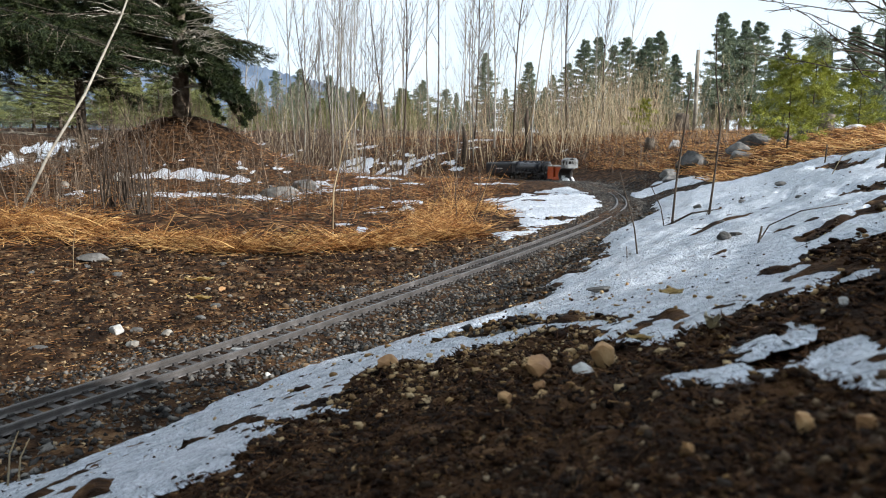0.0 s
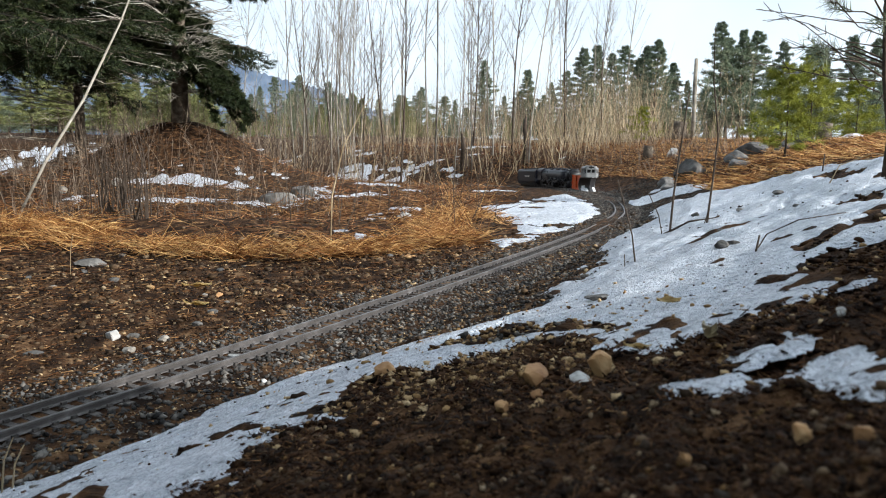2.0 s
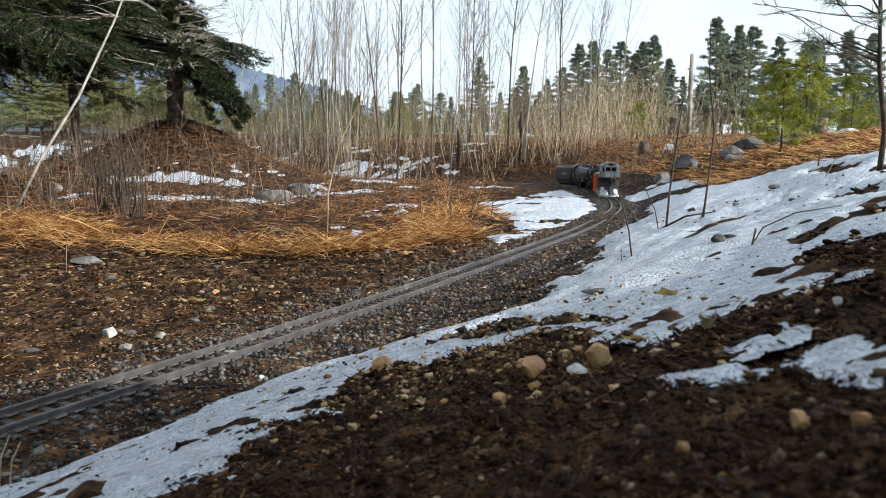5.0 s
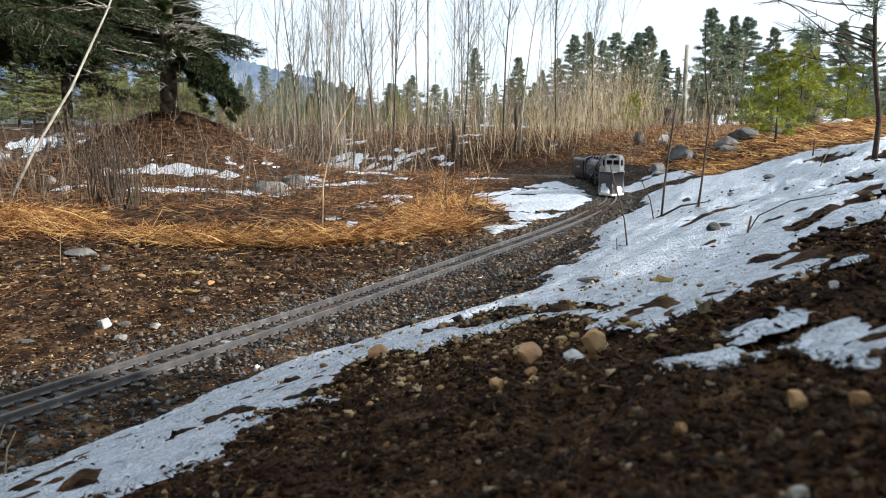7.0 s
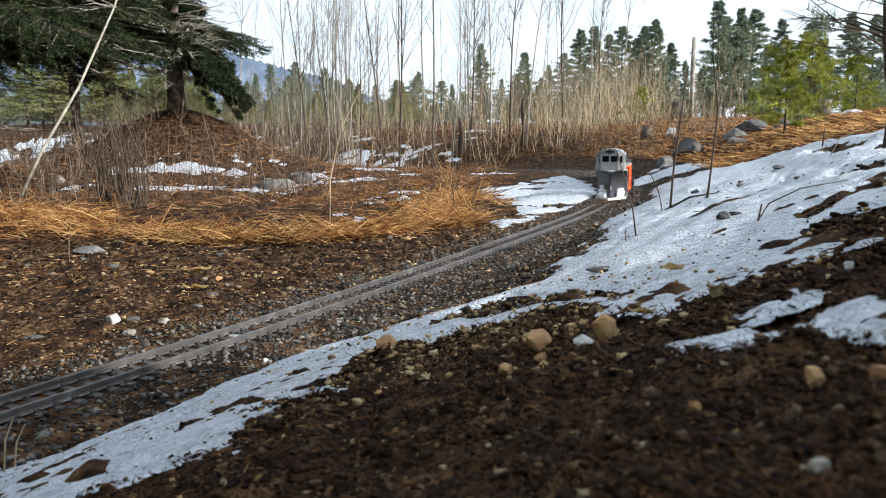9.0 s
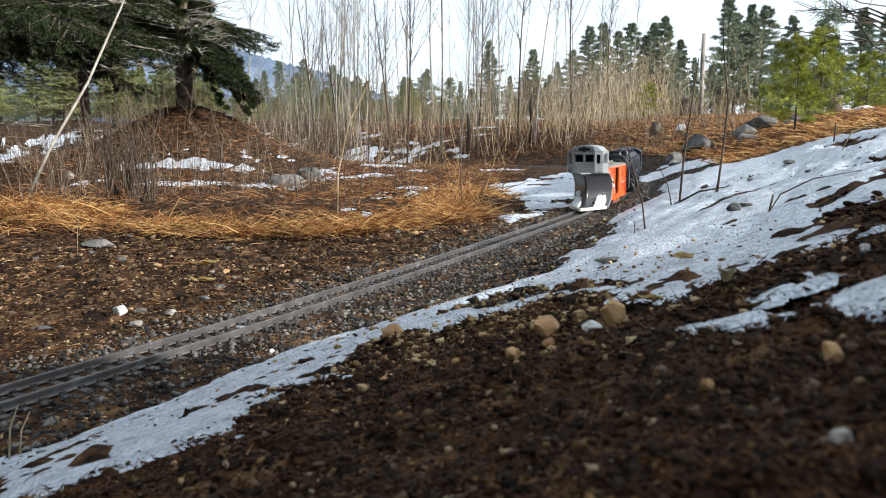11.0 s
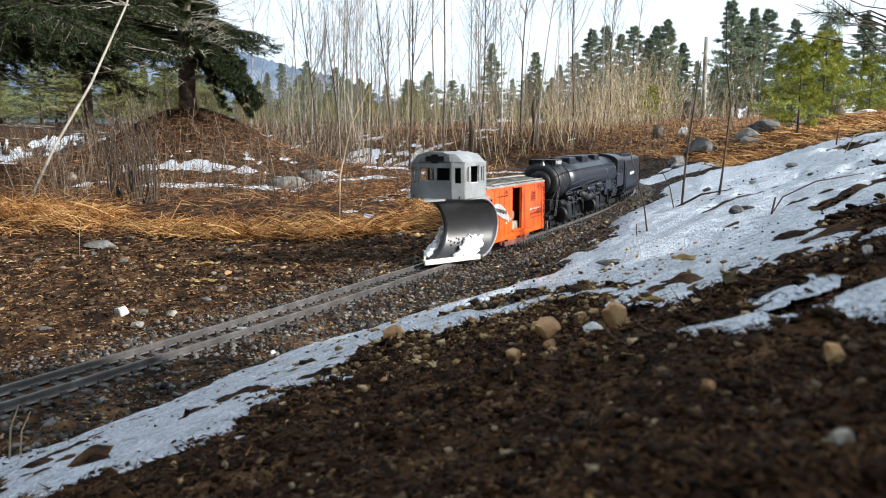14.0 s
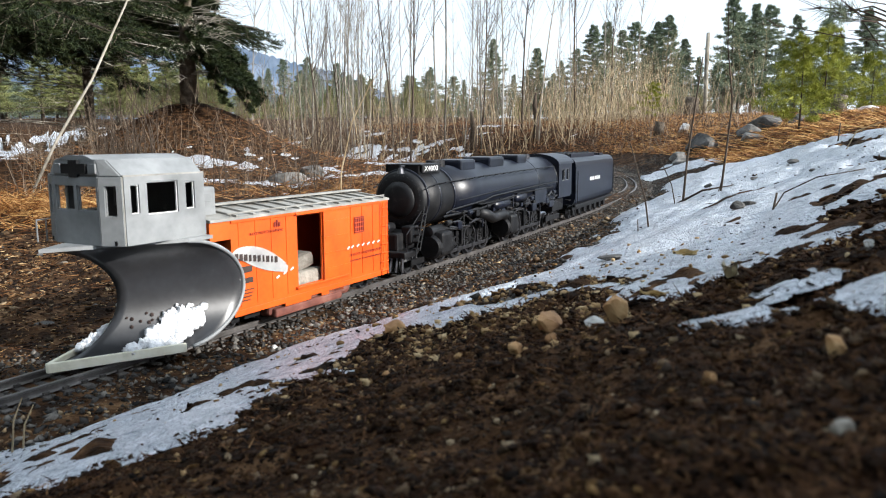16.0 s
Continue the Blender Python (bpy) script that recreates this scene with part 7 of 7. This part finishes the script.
# ---- rocks ----
def rock(x, y, size, squash, mat, label, seed, sink=0.3, level=3, on_snow=False):
    bm = bmesh.new()
    lump(bm, (0, 0, 0), 1.0, seed, (1, 1, 1), level, 0.22)
    chip = random.Random(seed * 13 + 5)
    for _ in range(16):
        n = Vector((chip.gauss(0, 1), chip.gauss(0, 1), chip.gauss(0, 0.8))).normalized()
        c = chip.uniform(0.55, 0.85)
        for v in bm.verts:
            over = v.co.dot(n) - c
            if over > 0:
                v.co -= n * over * 0.9
    for v in bm.verts:
        v.co = Vector((v.co.x * squash[0], v.co.y * squash[1], v.co.z * squash[2])) * size
    me = bpy.data.meshes.new("rock")
    bm.to_mesh(me)
    bm.free()
    me.materials.append(mat)
    if level > 4:
        me.polygons.foreach_set("use_smooth", [True] * len(me.polygons))
    ob = new("rock", me)
    z = float(snow_top(np.array([x]), np.array([y]))[0][0]) if on_snow else ground_at(x, y)
    ob.matrix_basis = Matrix.Translation((x, y, z + size * squash[2] * (1 - 2 * sink))) @ Matrix.Rotation(seed * 1.7, 4, "Z")
    return tagged(ob, label, "rock")


rock(1.60, 4.85, 0.135, (1.2, 0.9, 0.62), GREYROCK, "large dark grey boulder behind the snowy bank", 3)
for k, (x, y, sz) in enumerate(((1.86, 4.75, 0.09), (2.0, 4.9, 0.11), (1.75, 4.45, 0.08), (2.15, 4.7, 0.08), (1.35, 4.5, 0.05), (1.42, 4.75, 0.06), (2.35, 4.95, 0.10), (2.5, 5.4, 0.09))):
    rock(x, y, sz, (1.2, 1.0, 0.6), GREYROCK, "grey-brown rock at the top of the bank", 10 + k)
rock(2.86, 5.25, 0.12, (1.3, 0.9, 0.45), PALEROCK, "pale flat-topped rock on the rise", 21)
rock(2.55, 5.05, 0.07, (1.0, 0.9, 0.8), PALEROCK, "pale round rock beside a stump", 22)
rock(1.95, 6.4, 0.07, (0.8, 0.8, 1.0), PALEROCK, "small pale rock in the dead grass", 23)
rock(-0.173, 3.15, 0.032, (1.1, 1.0, 0.8), PALEROCK, "small pale stone in the orange grass", 24)
rock(-2.32, 5.2, 0.05, (1.0, 0.8, 1.0), PALEROCK, "pale rock at the foot of the mound", 25)
rock(-1.05, 4.55, 0.11, (1.2, 0.9, 0.6), GREYROCK, "grey rock among the brush", 26)
rock(-0.95, 4.9, 0.12, (1.3, 0.9, 0.55), GREYROCK, "grey rock among the brush", 27)
rock(-2.55, 4.9, 0.035, (1.0, 0.8, 0.9), STONE, "pale stone among the brush", 28)
rock(-0.719, 2.144, 0.045, (1.4, 0.9, 0.45), GREYROCK, "flat dark grey stone at the edge of the dirt", 29)
rock(-0.936, 1.931, 0.036, (1.3, 0.9, 0.5), GREYROCK, "grey stone half buried in the dirt", 30)
rock(-0.475, 1.03, 0.015, (1.2, 0.9, 0.7), PALEROCK, "pale grey stone on the dirt", 31)
rock(-0.455, 1.05, 0.010, (1.2, 0.9, 0.6), GREYROCK, "small grey stone on the dirt", 32)
rock(-0.262, 0.905, 0.0105, (1.9, 0.6, 0.4), PALEROCK, "flat pale stone beside the rail", 33)
rock(-0.205, 0.815, 0.004, (1.3, 0.9, 0.8), PALEROCK, "white pebble beside the track", 34)
rock(-0.026, 0.965, 0.0052, (1.1, 1.0, 0.9), PALEROCK, "white pebble at the edge of the snow", 35)
rock(0.055, 0.425, 0.0115, (1.3, 0.9, 0.75), TANROCK, "smooth tan stone on the dark soil", 36, 0.15)
rock(0.089, 0.408, 0.0085, (1.0, 0.9, 1.0), TANROCK, "brown angular stone on the dark soil", 37, 0.15)
rock(0.074, 0.390, 0.0070, (1.4, 0.8, 0.5), PALEROCK, "flat grey-white stone on the dark soil", 38, 0.15)
rock(0.049, 0.374, 0.0042, (1.0, 0.9, 0.8), TANROCK, "small tan pebble on the soil", 39, 0.15)
rock(0.029, 0.347, 0.0042, (1.0, 0.9, 0.8), TANROCK, "small tan pebble on the soil", 40, 0.15)
rock(-0.046, 0.578, 0.0095, (1.1, 0.9, 0.8), TANROCK, "rusty brown stone at the snow's edge", 41, 0.25)
rock(0.158, 0.312, 0.0030, (1.0, 0.9, 0.9), TANROCK, "small tan pebble on the soil", 42, 0.15)
rock(0.183, 0.334, 0.0030, (1.0, 0.9, 0.9), PALEROCK, "small pale pebble on the soil", 43, 0.15)
rock(0.104, 0.205, 0.0034, (0.9, 0.9, 1.2), TANROCK, "small yellowish pebble on the soil", 44, 0.15)
rock(0.113, 0.19, 0.0030, (0.9, 0.9, 1.2), TANROCK, "small yellowish pebble on the soil", 45, 0.15)
rock(0.075, 0.217, 0.0028, (1.0, 0.9, 0.9), TANROCK, "small yellowish pebble on the soil", 46, 0.15)
rock(0.077, 0.148, 0.0032, (1.0, 0.9, 0.9), STONE, "pale blurred stone at the front of the bank", 47, 0.15)
rock(0.160, 0.748, 0.011, (1.4, 0.9, 0.4), GREYROCK, "flat dark stone sunk in the snow", 48, 0.4, 3, True)
rock(0.335, 0.888, 0.010, (1.2, 0.9, 0.7), GREYROCK, "dark brown stone on the snow", 49, 0.3, 3, True)
rock(0.352, 0.893, 0.007, (1.4, 0.7, 0.6), GREYROCK, "dark brown chip on the snow", 50, 0.3, 3, True)
for k, (x, y, sz) in enumerate(((0.652, 2.62, 0.014), (0.668, 2.52, 0.012), (0.75, 2.2, 0.016), (0.70, 1.75, 0.010), (0.62, 1.3, 0.007), (0.45, 1.2, 0.006), (0.9, 2.0, 0.016))):
    rock(x, y, sz, (1.2, 0.9, 0.6), GREYROCK, "small dark stone on the snow", 60 + k, 0.3, 2, True)
rnd = random.Random(77)
for k in range(60):
    a, r = rnd.uniform(-33, -2), rnd.uniform(0.9, 2.3)
    x, y = bearing(a, r)
    _, d0 = track_coords(np.array([x]), np.array([y]))
    if d0[0] > -0.12:
        continue
    rock(x, y, rnd.uniform(0.004, 0.012), (1.3, 0.9, 0.55), rnd.choice((GREYROCK, GREYROCK, STONE, TANROCK)), "small loose stone on the brown dirt", 80 + k, 0.3, 2)
for k in range(34):
    a, r = rnd.uniform(-20, 30), rnd.uniform(0.22, 0.62)
    x, y = bearing(a, r)
    _, d0 = track_coords(np.array([x]), np.array([y]))
    if d0[0] < 0.3:
        continue
    rock(x, y, rnd.uniform(0.0012, 0.0028) * min(1.0, r / 0.42), (1.2, 0.9, 0.7), rnd.choice((TANROCK, PEBBLE, PEBBLE, PEBBLE)), "small tan stone on the dark soil", 150 + k, 0.2, 2)


# ---- leaves ----
def leaf(x, y, length, width, curl, mat, label, turn, up=0.004):
    bm = bmesh.new()
    rows = []
    for i in range(9):
        u = i / 8
        w = width * math.sin(math.pi * min(1, 0.08 + u * 0.9)) ** 0.7
        rows.append([bm.verts.new((length * (u - 0.5), w * v, curl * length * ((u - 0.5) ** 2 * 2 + 0.9 * abs(v) ** 1.5 * 0.5) + 0.06 * length * math.sin(9 * u + 3 * v))) for v in (-1, -0.5, 0, 0.5, 1)])
    for a, b in zip(rows[:-1], rows[1:]):
        for k in range(4):
            bm.faces.new((a[k], a[k + 1], b[k + 1], b[k]))
    bmesh.ops.solidify(bm, geom=bm.faces[:], thickness=0.0004)
    ob = mesh_object("dry_leaf", bm, mat, None, True)
    z = float(snow_top(np.array([x]), np.array([y]))[0][0])
    ob.matrix_basis = Matrix.Translation((x, y, z + up)) @ Euler((radians(20), 0, radians(turn))).to_matrix().to_4x4()
    return tagged(ob, label, "leaf")


leaf(0.174, 0.562, 0.021, 0.0036, 0.2, LEAFDRY, "curled yellow leaf on the snow", 12)
leaf(0.136, 0.371, 0.011, 0.004, 0.6, PALELEAF, "pale crumpled leaf on the soil", 75)
leaf(0.137, 0.375, 0.010, 0.003, 0.8, PALELEAF, "pale crumpled leaf on the soil", 120)
leaf(0.12, 0.445, 0.017, 0.002, 0.2, LEAFDRY, "narrow dry leaf at the snow's edge", -10)
leaf(-0.44, 1.28, 0.05, 0.003, 0.1, LEAFDRY, "long dry blade on the dirt", -12)
leaf(-0.52, 1.52, 0.06, 0.003, 0.1, LEAFDRY, "long dry blade on the dirt", 10)

# ---- young pines ----
young = conifer("young_pine", 51, 0.62, 0.008, 0.15, 0.34, 34, 9, 40, 0.042, 0.0015, YOUNGGREEN, "young yellow-green pine growing behind the bank", 0.55, bark=DARKTWIG)
stand(young, 1.80, 3.95, 0.0, 0.82)
for x, y, turn, size in ((4.0, 8.2, 1.1, 1.5), (4.9, 8.9, 2.5, 1.3), (2.25, 8.6, 0.6, 0.7)):
    tagged(stand(copy_thing(young, Matrix()), x, y, turn, size), "yellow-green young pine at the edge of the rise")


def edge_pine():
    """The slim pine sapling whose branches hang into the clearing."""
    rnd = random.Random(61)
    x, y = 0.805, 1.36
    tree = thing("pine_sapling", "slim pine sapling with bare twigs and needle tufts", "tree")
    z0 = ground_at(x, y) - 0.01
    tree.matrix_basis = Matrix.Translation((x, y, z0))
    verts, faces, b0, b1 = [], [], [], []
    trunk = [Vector((0, 0, 0)), Vector((0.004, 0, 0.09)), Vector((-0.014, 0, 0.2)), Vector((-0.022, 0, 0.32)), Vector((-0.01, 0, 0.46)), Vector((0.0, 0, 0.62))]
    pipe_points(verts, faces, trunk, [0.0055, 0.0046, 0.004, 0.0034, 0.0025, 0.0016], 7)
    raw_mesh("trunk", verts, faces, DARKTWIG, tree, True)
    verts, faces = [], []
    for k in range(26):
        t = rnd.uniform(0.28, 0.85)
        i = min(int(t * 5), 4)
        p = trunk[i].lerp(trunk[i + 1], t * 5 - i)
        a = rnd.choice((rnd.uniform(2.2, 4.1), rnd.uniform(0, 6.28)))
        ln = rnd.uniform(0.07, 0.2)
        out = Vector((math.cos(a), math.sin(a) * 0.7, 0))
        q = [p, p + out * ln * 0.5 + Vector((0, 0, ln * 0.22)), p + out * ln + Vector((0, 0, ln * rnd.uniform(0.1, 0.45)))]
        pipe_points(verts, faces, q, [0.0019, 0.0014, 0.0008], 5)
        for j in range(4):
            u = rnd.uniform(0.4, 1.0)
            b = q[1].lerp(q[2], u)
            e = b + (out + Vector((rnd.uniform(-0.8, 0.8), rnd.uniform(-0.8, 0.8), rnd.uniform(-0.2, 0.6)))).normalized() * 0.04
            pipe_points(verts, faces, [b, e], [0.0008, 0.0005], 3)
            if k % 3 or a < 1.5:
                b0.append(b), b1.append(e)
    # long bare twigs reaching over the bank
    for za, dx, dz in ((0.22, -0.215, 0.09), (0.25, -0.20, 0.05), (0.19, -0.26, 0.03), (0.27, -0.15, 0.09), (0.17, -0.12, 0.09), (0.29, -0.24, 0.02)):
        p = Vector((-0.02, 0, za))
        q = [p, p + Vector((dx * 0.35, -0.01, dz * 0.15)), p + Vector((dx * 0.7, -0.01, dz * 0.75)), p + Vector((dx, -0.02, dz))]
        pipe_points(verts, faces, q, [0.0012, 0.0010, 0.0008, 0.0005], 5)
        for j in range(5):
            b = q[1].lerp(q[3], rnd.random())
            pipe_points(verts, faces, [b, b + Vector((rnd.uniform(-0.04, 0.0), rnd.uniform(-0.02, 0.02), rnd.uniform(-0.01, 0.03)))], [0.001, 0.0005], 3)
    tagged(raw_mesh("twigwork", verts, faces, DARKTWIG, tree), kind="stuff")
    crown = new("needles", needle_mesh("needles", np.array(b0), np.array(b1), 5, 26, 0.032, 0.0007, PINEGREEN, 0.9))
    crown.parent = tree


edge_pine()


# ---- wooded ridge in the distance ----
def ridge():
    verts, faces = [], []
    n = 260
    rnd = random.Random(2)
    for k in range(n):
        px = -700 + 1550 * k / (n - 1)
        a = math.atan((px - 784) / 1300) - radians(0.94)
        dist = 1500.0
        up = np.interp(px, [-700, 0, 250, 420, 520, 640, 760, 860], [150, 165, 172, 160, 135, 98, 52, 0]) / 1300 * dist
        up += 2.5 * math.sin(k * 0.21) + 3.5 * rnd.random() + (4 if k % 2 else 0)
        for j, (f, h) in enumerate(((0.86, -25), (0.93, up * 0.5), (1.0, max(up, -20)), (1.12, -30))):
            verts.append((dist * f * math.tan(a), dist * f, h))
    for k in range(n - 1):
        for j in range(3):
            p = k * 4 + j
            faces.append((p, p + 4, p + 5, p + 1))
    return tagged(raw_mesh("ridge_backdrop", verts, faces, HILL, None, True), "wooded mountain ridge far away, haze blue put into its colour", "mountain", kind="structure")


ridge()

# ---- ties, last: each a part of the track ----
def tie_mesh():
    bm = bmesh.new()
    box(bm, 0, 0, -0.0120, 0.0085, 0.074, 0.0060, 0.0008)
    for sgn in (-1, 1):
        for o in (-1, 1):
            box(bm, 0, sgn * GAUGE / 2 + o * 0.0052, -0.0072, 0.0055, 0.0030, 0.0030)
    me = bpy.data.meshes.new("tie")
    bm.to_mesh(me)
    bm.free()
    me.materials.append(TIE)
    return me


TIE_MESH = tie_mesh()


def tie_pose(s):
    p, h = on_line(s)
    left = Vector((0, 0, 1)).cross(h).normalized()
    return Matrix(((h.x, left.x, 0, p.x), (h.y, left.y, 0, p.y), (h.z, left.z, 1, p.z), (0, 0, 0, 1)))


TIE_STEP = 0.0195
for k in range(290):
    ob = new("tie", TIE_MESH)
    ob.parent = track
    ob.matrix_basis = tie_pose(1.35 + TIE_STEP * k)
co = np.array([v.co for v in TIE_MESH.vertices])
polys = np.array([list(p.vertices) for p in TIE_MESH.polygons if len(p.vertices) == 4])
far_v, far_f = [], []
for k in range(290, 640):
    m = np.array(tie_pose(1.35 + TIE_STEP * k))
    far_f.append(polys + len(far_v) * len(co))
    far_v.append(co @ m[:3, :3].T + m[:3, 3])
far_ties = new("far_ties", bulk_mesh("far_ties", np.vstack(far_v), np.vstack(far_f), TIE))
far_ties.parent = track
tagged(far_ties, "dark ties of the farther track", kind="stuff")


motions()
